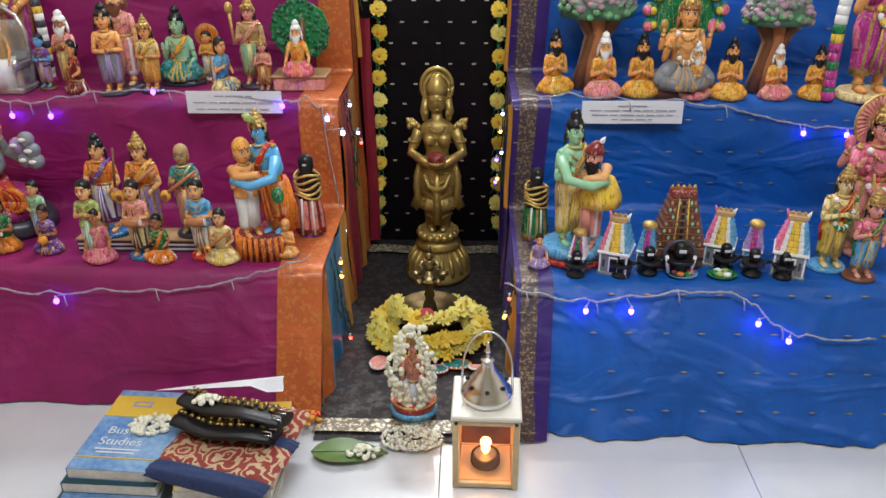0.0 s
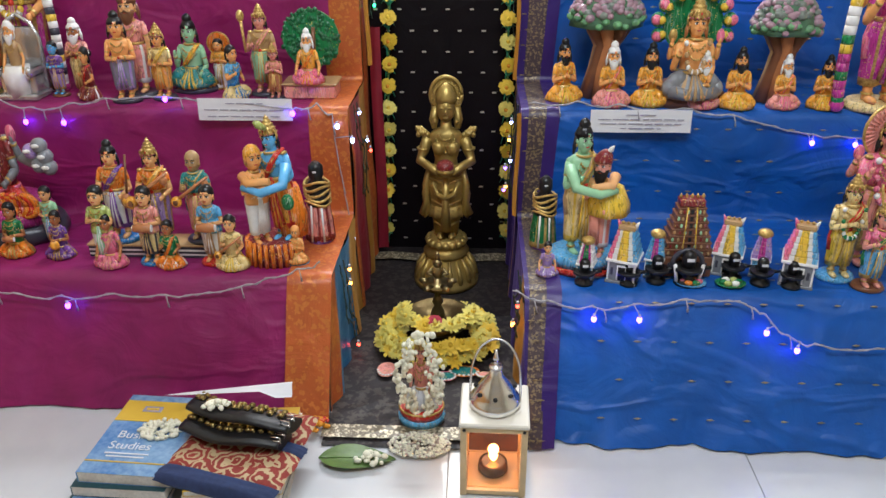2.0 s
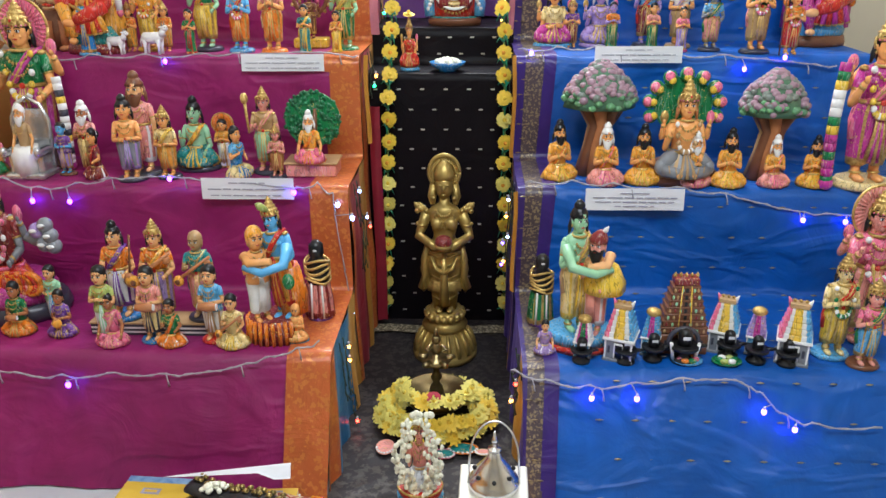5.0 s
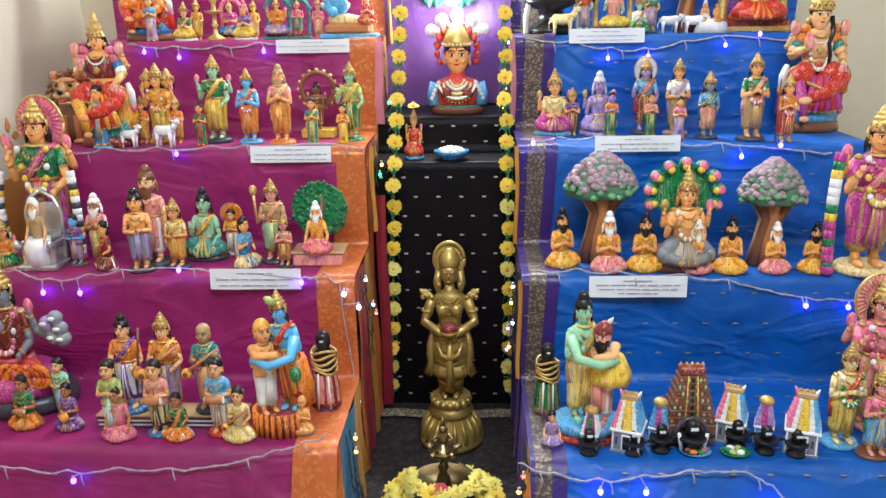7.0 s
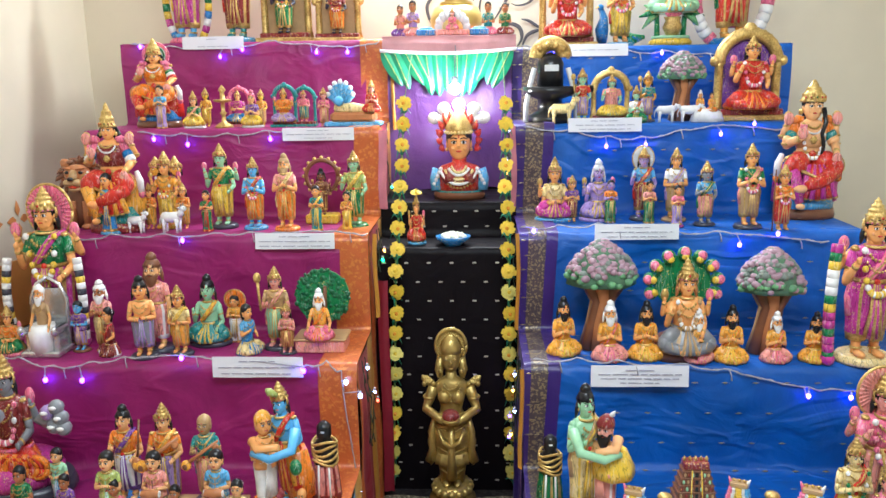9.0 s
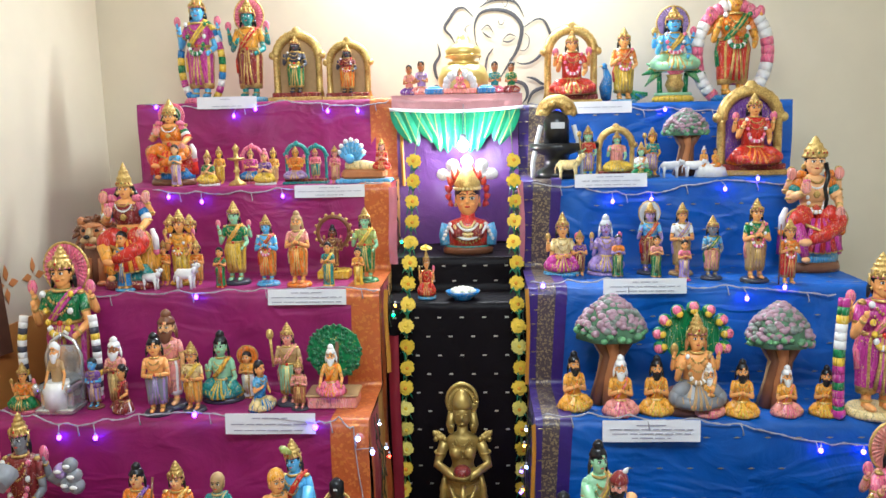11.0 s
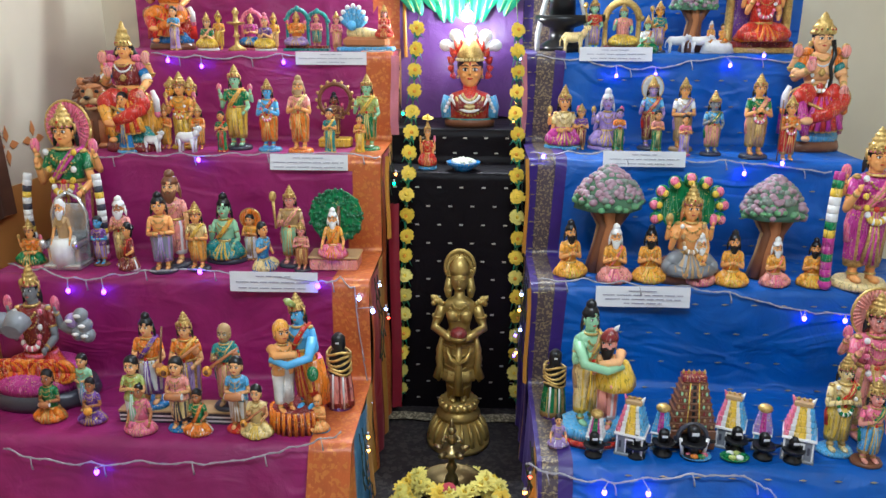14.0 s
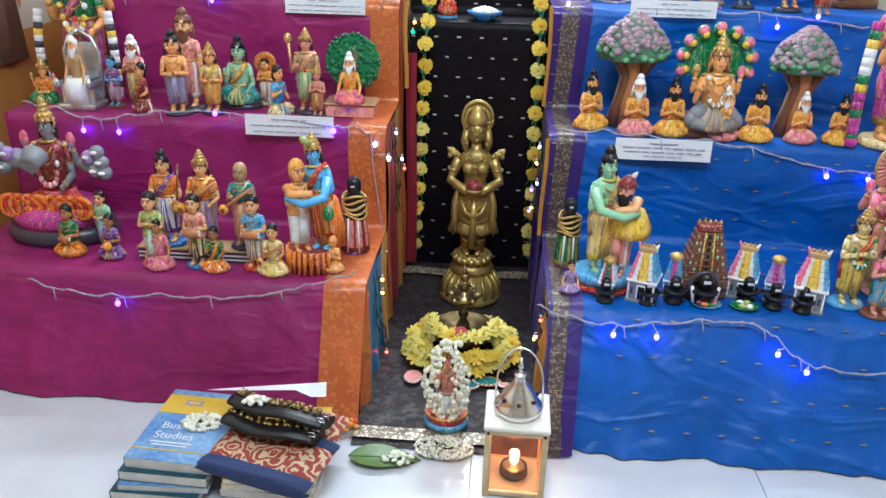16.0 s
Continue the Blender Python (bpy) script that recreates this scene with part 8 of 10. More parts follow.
# ---- front of the aisle ----
def flower_lamp(x, y, z):
    """Brass oil lamp bowl with a figured stem, ringed by two wreaths of yellow flowers."""
    e = thing("oil_lamp", x, y, z, "brass oil lamp with a figured stem standing in a bowl", "lamp")
    b = Build()
    b.loft([(0, 0, 0, 0.055, 0.055), (0, 0, 0.02, 0.05, 0.05), (0, 0, 0.035, 0.03, 0.03), (0, 0, 0.05, 0.045, 0.045), (0, 0, 0.075, 0.085, 0.085), (0, 0, 0.10, 0.095, 0.095), (0, 0, 0.101, 0.09, 0.09), (0, 0, 0.085, 0.07, 0.07), (0, 0, 0.08, 0.01, 0.01)], shader("dark_bronze", (0.10, 0.07, 0.03), 0.3, 1.0, 0.4, 40, 0.2, 90), 32)
    part("bowl", b, e, "dark bronze bowl")
    s = Build()
    bronze = shader("tarnished_brass", (0.36, 0.28, 0.13), 0.28, 0.9, 0.5, 60, 0.3, 120)
    s.loft([(0, 0.02, 0.08, 0.022, 0.022), (0, 0.02, 0.10, 0.018, 0.018), (0, 0.02, 0.115, 0.009, 0.009), (0, 0.02, 0.13, 0.016, 0.016), (0, 0.02, 0.145, 0.009, 0.009), (0, 0.02, 0.17, 0.009, 0.009), (0, 0.02, 0.178, 0.035, 0.035), (0, 0.02, 0.188, 0.042, 0.042), (0, 0.02, 0.19, 0.012, 0.012), (0, 0.02, 0.205, 0.010, 0.010)], bronze, 18)
    for i in range(5):
        a = 2 * math.pi * i / 5 + 0.3
        s.tube([(0.03 * math.cos(a), 0.02 + 0.03 * math.sin(a), 0.184), (0.054 * math.cos(a), 0.02 + 0.054 * math.sin(a), 0.19)], [0.012, 0.006], bronze, 8)
    part("stem", s, e, "brass stem with small oil cups")
    s = Build()
    s.ball((0, 0.02, 0.222), (0.016, 0.012, 0.02), bronze, 10, 7)
    s.ball((0, 0.018, 0.25), (0.013, 0.012, 0.014), bronze, 10, 7)
    s.loft([(0, 0.02, 0.255, 0.010, 0.010), (0, 0.02, 0.285, 0.002, 0.002)], bronze, 8)
    for k in (-1, 1):
        s.tube([(k * 0.014, 0.02, 0.232), (k * 0.028, 0.012, 0.22), (k * 0.016, 0.002, 0.222)], [0.006, 0.005, 0.004], bronze, 6)
    part("figurine", s, e, "small dark brass figure")
    for name, ry, rx, r, zz, n, off in (("inner_wreath", 0.078, 0.098, 0.027, 0.112, 11, -0.005), ("outer_wreath", 0.122, 0.158, 0.026, 0.026, 30, 0.0)):
        w = thing(name, x, y, z, "ring of fresh yellow chrysanthemum heads round the lamp", "wreath", "flower wreaths")
        for i in range(n):
            a = 2 * math.pi * i / n if n > 20 else math.pi * (0.96 + 1.08 * i / (n - 1))
            rnd = random.Random(i + n)
            for k in range(4 if n > 20 else 1):
                f = Build()
                rr = r * rnd.uniform(0.85, 1.15)
                bright = M_PETAL_Y if rnd.random() < 0.35 else M_PETAL_P
                kk = (1.0, 0.86, 0.74, 0.92)[k]
                blossom(f, (rx * kk * math.cos(a) + rnd.uniform(-0.005, 0.005), ry * kk * math.sin(a) + off, zz + (0.0, 0.018, 0.004, 0.03)[k] + rnd.uniform(-0.004, 0.006)), rr, bright, M_PETAL_Y, i * 7 + n + k, (rnd.uniform(-0.4, 0.4) + 0.4 * math.cos(a), rnd.uniform(-0.8, -0.1), 1), 4, 15)
                part("flower", f, w)
        bed = Build()
        bed.ring((0, off, zz - 0.012), rx * 0.9, 0.010, M_STEM, 36, ry=ry * 0.92, start=0 if n > 20 else 180)
        part("stem_ring", bed, w)
    rose = Build()
    blossom(rose, (0, 0, 0), 0.02, shader("rose_petal", (0.5, 0.02, 0.05), 0.5, 0, 0.3, 60), paint("maroon"), 3, (0, -0.6, 1), 3, 7)
    tagged(rose.make("rose", None, pose(x - 0.004, y - 0.075, z + 0.122)), "dark red rose head laid on the yellow wreath", "flower")


flower_lamp(0.057, 1.735, 0.014)


def rangoli(x, y, sx, sy, colors, n=9):
    b = Build()
    b.loft([(0, 0, 0, sx, sy), (0, 0, 0.0015, sx, sy)], colors[0], 26)
    b.loft([(0, -0.002, 0.0015, sx * 0.8, sy * 0.75), (0, 0, 0.003, sx * 0.78, sy * 0.72)], colors[1], 26)
    for i in range(n):
        a = math.pi * (1 + (i + 0.5) / n)
        b.ball((sx * 0.9 * math.cos(a), sy * 0.86 * math.sin(a), 0.003), (0.004, 0.004, 0.0016), "white", 6, 4)
    tagged(b.make("rangoli_plate", None, pose(x, y, 0.016)), "painted rangoli disc with white dots on the floor cloth", "ornament", "rangoli discs")


rangoli(0.135, 1.60, 0.042, 0.026, ("orange", "teal"))
rangoli(0.085, 1.575, 0.030, 0.022, ("pink", "teal"))
rangoli(-0.075, 1.60, 0.026, 0.034, ("pinkskin", "rose"))
rangoli(0.19, 1.585, 0.022, 0.014, ("cream", "rose"))


def jasmine_doll(x, y, z):
    d = Build()
    d.loft([(0, 0, 0, 0.056, 0.046), (0, 0, 0.016, 0.058, 0.048), (0, 0, 0.018, 0.052, 0.042)], "sky", 26)
    d.loft([(0, 0, 0.018, 0.050, 0.042), (0, 0, 0.034, 0.056, 0.046), (0, 0, 0.044, 0.052, 0.043)], "red", 26)
    d.ring((0, 0, 0.04), 0.054, 0.003, "gold", 26, ry=0.045)
    person(d, fig(0.21, 0, 0, 0.042, w=0.62), kind="sit", skin="pinkskin", top="rose", skirt="silver", crown="gold", four=True, arms="bless", trim="silver")
    doll_ob = tagged(d.make("clay_doll", None, pose(x, y, z)), "small goddess doll on red base draped with jasmine", "doll", "painted clay dolls")
    g = thing("jasmine_garland", x, y, z, "string of white jasmine buds hung over a small doll", "garland")
    rnd = random.Random(9)
    f = Build()
    for s in (-1, 1):
        for i in range(34):
            t = i / 33
            px = s * (0.016 + 0.030 * math.sin(math.pi * min(1, t * 1.05)) ** 0.8) + rnd.uniform(-0.007, 0.007)
            pz = 0.245 - 0.205 * t + rnd.uniform(-0.004, 0.004)
            for k in range(3):
                c = (px * (1.0, 1.0, 0.62)[k] + rnd.uniform(-0.010, 0.010), -0.032 - 0.016 * math.sin(math.pi * t) + rnd.uniform(-0.010, 0.006), pz)
                f.ball(c, (rnd.uniform(0.0045, 0.0075), rnd.uniform(0.0045, 0.0075), rnd.uniform(0.0055, 0.008)), M_JASMINE, 7, 5)
    for i in range(10):
        f.ball((rnd.uniform(-0.03, 0.03), -0.01, 0.245 + rnd.uniform(-0.006, 0.008)), 0.008, M_JASMINE, 7, 5)
    ob = part("jasmine_string", f, g)
    ob["kind"] = "stuff"


jasmine_doll(0.034, 1.40, 0.014)


def heap(name, x, y, z, sx, sy, n, r, label, mats, seed, dome=0.02):
    b = Build()
    rnd = random.Random(seed)
    for i in range(n):
        a, q = rnd.uniform(0, 6.28), math.sqrt(rnd.random())
        c = (sx * q * math.cos(a), sy * q * math.sin(a), r * 0.55 + dome * (1 - q) * rnd.random())
        k = rnd.uniform(0.7, 1.15) * r
        b.ball(c, (k * rnd.uniform(0.7, 1.3), k * rnd.uniform(0.7, 1.3), k * 0.75), mats[0] if rnd.random() < 0.75 else mats[-1], 7, 5)
    return tagged(b.make(name, None, pose(x, y, z)), label, "flowers", "", "stuff")


M_PETALDRY = shader("dry_petal", (0.50, 0.42, 0.36), 0.7, 0, 0.3, 90)
heap("jasmine_heap", 0.035, 1.300, 0.012, 0.075, 0.045, 420, 0.0045, "heap of loose white petals in front of the doll", (M_JASMINE, M_PETALDRY), 4, 0.02)


def betel_leaf(x, y, z):
    e = thing("betel_leaf", x, y, z, "green betel leaf with white jasmine buds on it", "leaf", rz=2)
    b = Build()
    rows = []
    for i in range(15):
        f = i / 14
        w = 0.042 * math.sin(math.pi * min(1.0, f ** 0.75)) ** 0.85 + 0.0005
        rows.append([(-0.09 + 0.178 * f, w * k, 0.004 + 0.006 * abs(k) + 0.004 * math.sin(f * 5)) for k in (-1, -0.5, 0, 0.5, 1)])
    b.grid(rows, shader("betel_green", (0.12, 0.22, 0.05), 0.38, 0, 0.4, 25, 0.3, 80), closed=False)
    b.tube([(-0.09, 0, 0.008), (0, 0, 0.009), (0.08, 0, 0.008)], 0.0012, M_STEM, 5)
    part("blade", b, e)


betel_leaf(-0.105, 1.252, 0.004)
heap("jasmine_buds", -0.075, 1.245, 0.013, 0.042, 0.024, 30, 0.0070, "a few white jasmine buds on the betel leaf", (M_JASMINE, M_JASMINE), 7, 0.012)


def lantern(x, y, z):
    """Square wooden lantern with glass sides, steel dome with round holes, wire handle and a candle."""
    e = thing("lantern", x, y, z, "lit square lantern with pale wood frame and steel dome", "lantern", rz=-1.5)
    w, hh = 0.142, 0.185
    wood = M_PALEWOOD
    for s in (-1, 1):
        for t in (-1, 1):
            b = Build()
            b.box((s * (w / 2 - 0.007), t * (w / 2 - 0.007), hh / 2), (0.014, 0.014, hh), wood, 0.0015)
            part("post", b, e)
            f = Build()
            f.loft([(s * (w / 2 - 0.008), t * (w / 2 - 0.008), 0, 0.007, 0.007), (s * (w / 2 - 0.008), t * (w / 2 - 0.008), 0.006, 0.006, 0.006)], "black", 10)
            f.ball((s * (w / 2 - 0.008), t * (w / 2 + 0.001), hh + 0.006 - 0.012), (0.004, 0.003, 0.004), "black", 8, 5)
            part("foot", f, e, "black corner stud")
    for t in (-1, 1):
        for zz in (0.010, hh - 0.006):
            b = Build()
            b.box((0, t * (w / 2 - 0.007), zz), (w - 0.028, 0.013, 0.012), wood, 0.001)
            b.box((t * (w / 2 - 0.007), 0, zz), (0.013, w - 0.028, 0.012), wood, 0.001)
            part("rail", b, e)
    b = Build()
    b.box((0, 0, 0.012), (w - 0.03, w - 0.03, 0.006), wood)
    part("floor_board", b, e)
    b = Build()
    b.box((0, 0, hh + 0.006), (w + 0.006, w + 0.006, 0.012), shader("cream_lacquer", (0.74, 0.70, 0.60), 0.3, 0, 0.08, 20), 0.003)
    part("top_plate", b, e, "cream painted top plate")
    glass = bpy.data.materials.new("lantern_glass")
    glass.use_nodes = True
    g = glass.node_tree.nodes["Principled BSDF"]
    # the amber tint puts the reflected candle glow into the glass colour
    g.inputs["Base Color"].default_value = (0.92, 0.62, 0.40, 1)
    g.inputs["Roughness"].default_value = 0.03
    g.inputs["Transmission Weight"].default_value = 1.0
    g.inputs["IOR"].default_value = 1.45
    # back and side panes: reflected orange glow put into a mirror colour
    M_AMBER = shader("amber_glow_mirror", (0.26, 0.12, 0.055), 0.10, 0.8, 0.35, 20)
    for s, ax in ((-1, 0), (1, 0), (-1, 1), (1, 1)):
        b = Build()
        if ax == 0:
            b.box((0, s * (w / 2 - 0.009), hh / 2), (w - 0.03, 0.002, hh - 0.03), glass)
        else:
            b.box((s * (w / 2 - 0.009), 0, hh / 2), (0.002, w - 0.03, hh - 0.03), glass)
        if s > 0 or ax == 1:
            b.m = [b.slot(M_AMBER)] * len(b.f)
            b.mats, b.m = [M_AMBER], [0] * len(b.f)
        part("pane", b, e, "glass tinted amber for the candle's reflected glow").visible_shadow = False
    zt = hh + 0.012
    b = Build()
    b.loft([(0, 0, zt, 0.0498, 0.0498), (0, 0, zt + 0.0053, 0.0548, 0.0548), (0, 0, zt + 0.0194, 0.0531, 0.0531), (0, 0, zt + 0.0229, 0.0465, 0.0465), (0, 0, zt + 0.0352, 0.0440, 0.0440), (0, 0, zt + 0.0475, 0.0365, 0.0365), (0, 0, zt + 0.0598, 0.0266, 0.0266), (0, 0, zt + 0.0757, 0.0158, 0.0158), (0, 0, zt + 0.0924, 0.0100, 0.0100), (0, 0, zt + 0.0933, 0.0033, 0.0033)], M_STEEL, 36)
    for i in range(7):
        a = 2 * math.pi * i / 7 + 0.24
        b.ball((0.0428 * math.cos(a), 0.0428 * math.sin(a), zt + 0.0405), 0.0052, "black", 8, 5)
    dome = part("dome", b, e, "polished steel dome with round vents")
    b = Build()
    b.loft([(0, 0, zt + 0.0924, 0.0100, 0.0100), (0, 0, zt + 0.0942, 0.0149, 0.0149), (0, 0, zt + 0.0986, 0.0141, 0.0141), (0, 0, zt + 0.0994, 0.0042, 0.0042), (0, 0, zt + 0.1126, 0.0042, 0.0042), (0, 0, zt + 0.1153, 0.0075, 0.0075), (0, 0, zt + 0.1197, 0.0050, 0.0050), (0, 0, zt + 0.1390, 0.0021, 0.0021)], M_STEEL, 20)
    part("finial", b, dome)
    b = Build()
    pts = [(0.054, -0.012, zt + 0.0158)] + [(0.052 * math.cos(a), -0.012 + 0.03 * math.sin(a), zt + 0.0748 + 0.078 * math.sin(a)) for a in [math.pi * i / 18 for i in range(19)]] + [(-0.054, -0.012, zt + 0.0158)]
    b.tube(pts, 0.0026, M_STEEL, 8)
    part("handle", b, e, "bent steel wire handle")
    c = Build()
    c.loft([(0, 0, 0.015, 0.030, 0.030), (0, 0, 0.02, 0.034, 0.034), (0, 0, 0.038, 0.032, 0.032), (0, 0, 0.040, 0.024, 0.024)], shader("candle_cup", (0.10, 0.07, 0.05), 0.25, 0.5, 0.3, 40), 22)
    part("candle_cup", c, e, "dark round candle cup")
    fl = Build()
    fl.loft([(0, 0, 0.042, 0.004, 0.004), (0, 0, 0.054, 0.010, 0.010), (0, 0, 0.066, 0.007, 0.007), (0, 0, 0.084, 0.001, 0.001)], glow("flame", (1.0, 0.55, 0.18), 24.0), 12)
    part("flame", fl, e, "small lit orange flame")
    lt = bpy.data.lights.new("candle_light", "POINT")
    lt.energy, lt.color, lt.shadow_soft_size = 0.55, (1.0, 0.5, 0.18), 0.012
    new("candle_light", lt).location = (x, y, z + 0.072)


lantern(0.207, 1.222, 0.001)

# ---- books, cloth purse and pouch ----
M_PAGES = shader("book_pages", (0.74, 0.72, 0.66), 0.8, 0, 0.25, 120, 0.6, 220)
M_COVB = shader("book_blue", (0.07, 0.20, 0.46), 0.3, 0, 0.25, 70, color2=(0.26, 0.42, 0.62))
M_COVY = shader("book_yellow", (0.70, 0.46, 0.05), 0.35, 0, 0.1, 20)
M_COVD = shader("book_dark_teal", (0.02, 0.08, 0.10), 0.35, 0, 0.2, 20)
M_WHITEINK = shader("white_print", (0.70, 0.72, 0.76), 0.5)


def book(x, y, z, w, d, t, rz, cover, label, spine=None):
    e = thing("book", x, y, z, label, "book", "stacked books", rz=rz)
    b = Build()
    b.box((0, 0, t / 2), (w - 0.0015, d - 0.0015, t - 0.0016), M_PAGES, 0.001)
    part("page_block", b, e, "greyish page edges")
    for zz in (0.0004, t - 0.0004):
        c = Build()
        c.box((0, 0, zz), (w, d, 0.0009), cover, 0.0003)
        top = part("cover", c, e)
    s = Build()
    s.box((-w / 2, 0, t / 2), (0.0022, d, t - 0.0012), spine or cover, 0.0008)
    part("spine", s, e)
    return top


ZB = 0.0
TH = (0.022, 0.016, 0.026, 0.028)
for t, rz, cov, lab in zip(TH, (-1, 2, -2, -3), (M_COVD, M_COVB, M_COVD, M_COVB), ("textbook with dark teal cover low in the stack", "textbook with blue cover in the stack", "thick textbook with dark cover in the stack", "blue textbook with yellow band and white printed title")):
    top_book = book(-0.568 - 0.5 * max(0.0, 0.066 - ZB), 1.222 - 0.45 * max(0.0, 0.066 - ZB), ZB, 0.205, 0.27, t, rz, cov, lab)
    ZB += t + 0.0006
tb, tz = top_book, TH[-1]
yb = Build()
yb.box((0, 0.075, tz + 0.0008), (0.203, 0.075, 0.001), M_COVY)
part("yellow_band", yb, tb, "yellow printed band")
yl = Build()
yl.box((0, -0.098, tz + 0.0008), (0.203, 0.0035, 0.001), M_COVY)
part("yellow_line", yl, tb)
lg = Build()
lg.box((-0.028, 0.082, tz + 0.0016), (0.045, 0.02, 0.0006), M_INK)
lg.box((-0.028, 0.082, tz + 0.0022), (0.03, 0.008, 0.0006), M_COVY)
part("printed_mark", lg, tb)


def text_on(body, parent, x, y, z, size, mat, name):
    cu = bpy.data.curves.new(name, "FONT")
    cu.body, cu.size, cu.extrude = body, size, 0.0003
    cu.materials.append(mat)
    ob = new(name, cu)
    ob.parent = parent
    ob.matrix_basis = pose(x, y, z)
    return ob


text_on("Business", tb, -0.068, -0.022, tz + 0.0016, 0.034, M_WHITEINK, "title_line")
text_on("Studies", tb, -0.072, -0.058, tz + 0.0016, 0.034, M_WHITEINK, "title_line")
bars = Build()
for i, ln in enumerate((0.10, 0.085)):
    bars.box((-0.02, -0.072 - 0.010 * i, tz + 0.0014), (ln, 0.004, 0.0006), M_WHITEINK)
part("subtitle", bars, tb, "small white print")
heap("jasmine_string", -0.545, 1.232, ZB, 0.048, 0.035, 110, 0.0068, "coiled string of white jasmine buds on the book", (M_JASMINE, M_JASMINE), 12, 0.014)

Z2 = 0.0
for t, rz, cov, lab in zip((0.022, 0.024, 0.020, 0.014), (3, -2, 2, 4), (M_PAGES, M_COVD, M_PAGES, M_COVY), ("textbook with grey pages under the purse", "thick dark textbook under the purse", "blue textbook under the printed purse", "yellow covered book under the printed purse")):
    b2 = book(-0.345, 1.20, Z2, 0.205, 0.275, t, rz, cov, lab)
    Z2 += t + 0.0006
yr = Build()
for i, (ln, dx) in enumerate(((0.035, 0.0), (0.05, 0.008))):
    yr.box((0.05 + dx, 0.125 - 0.012 * i, 0.0148), (ln, 0.005, 0.0006), M_INK)
part("printed_lines", yr, b2, "dark print")

def block_print(name, ground, figure):
    """Block-printed cotton: curled leaf figures in outline and fill on a red ground."""
    m = shader(name, ground, 0.75, 0, 0.3, 60, 0.3, 500)
    nt = m.node_tree
    b = nt.nodes["Principled BSDF"]
    base = b.inputs["Base Color"].links[0].from_socket
    tc = nt.nodes.new("ShaderNodeTexCoord")
    warp = nt.nodes.new("ShaderNodeTexNoise")
    warp.inputs["Scale"].default_value = 34
    nt.links.new(tc.outputs["Object"], warp.inputs["Vector"])
    sc = nt.nodes.new("ShaderNodeVectorMath")
    sc.operation = "MULTIPLY_ADD"
    sc.inputs[1].default_value = (0.03, 0.03, 0.03)
    nt.links.new(warp.outputs["Color"], sc.inputs[0])
    nt.links.new(tc.outputs["Object"], sc.inputs[2])
    v = nt.nodes.new("ShaderNodeTexVoronoi")
    v.inputs["Scale"].default_value = 22
    nt.links.new(sc.outputs[0], v.inputs["Vector"])
    mul = nt.nodes.new("ShaderNodeMath")
    mul.operation = "MULTIPLY"
    mul.inputs[1].default_value = 24
    nt.links.new(v.outputs["Distance"], mul.inputs[0])
    sn = nt.nodes.new("ShaderNodeMath")
    sn.operation = "COSINE"
    nt.links.new(mul.outputs[0], sn.inputs[0])
    st = nt.nodes.new("ShaderNodeMapRange")
    st.inputs["From Min"].default_value = 0.15
    st.inputs["From Max"].default_value = 0.4
    nt.links.new(sn.outputs[0], st.inputs["Value"])
    mix = nt.nodes.new("ShaderNodeMix")
    mix.data_type = "RGBA"
    nt.links.new(st.outputs[0], mix.inputs["Factor"])
    nt.links.new(base, mix.inputs["A"])
    mix.inputs["B"].default_value = (*figure, 1)
    nt.links.new(mix.outputs["Result"], b.inputs["Base Color"])
    return m


M_KALAM = block_print("red_block_print", (0.30, 0.035, 0.025), (0.50, 0.38, 0.22))
M_NAVY = shader("navy_cotton", (0.025, 0.045, 0.13), 0.85, 0, 0.3, 80, 0.4, 400)
M_BLKSILK = shader("black_pouch_silk", (0.010, 0.010, 0.012), 0.42, 0, 0.3, 60, 0.3, 200)
M_EMB = brocade("gold_black_brocade", (0.02, 0.018, 0.016), (0.42, 0.32, 0.14), 60, 0.5, 0.45)


def soft_slab(w, d, t, mat, seed, droop=0.0, n=18):
    """A soft flat purse: thick in the middle, thin rounded rim, a little uneven."""
    b = Build()
    up, dn = [], []
    for j in range(n + 1):
        v = -1 + 2 * j / n
        ru, rd = [], []
        for i in range(n + 1):
            u = -1 + 2 * i / n
            k = (1 - abs(u) ** 6) * (1 - abs(v) ** 6)
            k = max(k, 0.0) ** 0.5
            wob = noise.noise(Vector((u * 2, v * 2, seed))) * 0.006
            base = -droop * max(0.0, -v - 0.55) * (1 + 0.4 * u)
            ru.append((u * w / 2 + wob, v * d / 2, t * (0.5 + 0.5 * k) + base + wob * 0.6 * k))
            rd.append((u * w / 2 + wob, v * d / 2, t * (0.5 - 0.5 * k) + base))
        up.append(ru)
        dn.append(list(reversed(rd)))
    b.grid(up, mat, closed=False)
    b.grid(dn, mat, closed=False)
    return b


purse = thing("printed_purse", -0.352, 1.135, Z2, "red block-printed cloth purse with navy borders", "purse", rz=-15)
part("body", soft_slab(0.272, 0.125, 0.024, M_KALAM, 2, 0.0), purse, "", pose(0, 0.005, 0))
part("navy_border", soft_slab(0.276, 0.046, 0.027, M_NAVY, 5, 0.02), purse, "navy cotton border", pose(0, -0.072, -0.001))
part("navy_border", soft_slab(0.276, 0.034, 0.027, M_NAVY, 6, 0.0), purse, "navy cotton border", pose(0, 0.066, 0.0))
purse2 = tagged(soft_slab(0.12, 0.10, 0.016, M_KALAM, 8).make("printed_cloth", None, pose(-0.262, 1.255, Z2 + 0.002, 0, 0, -10)), "folded red block-printed cloth beside the pouch", "cloth")


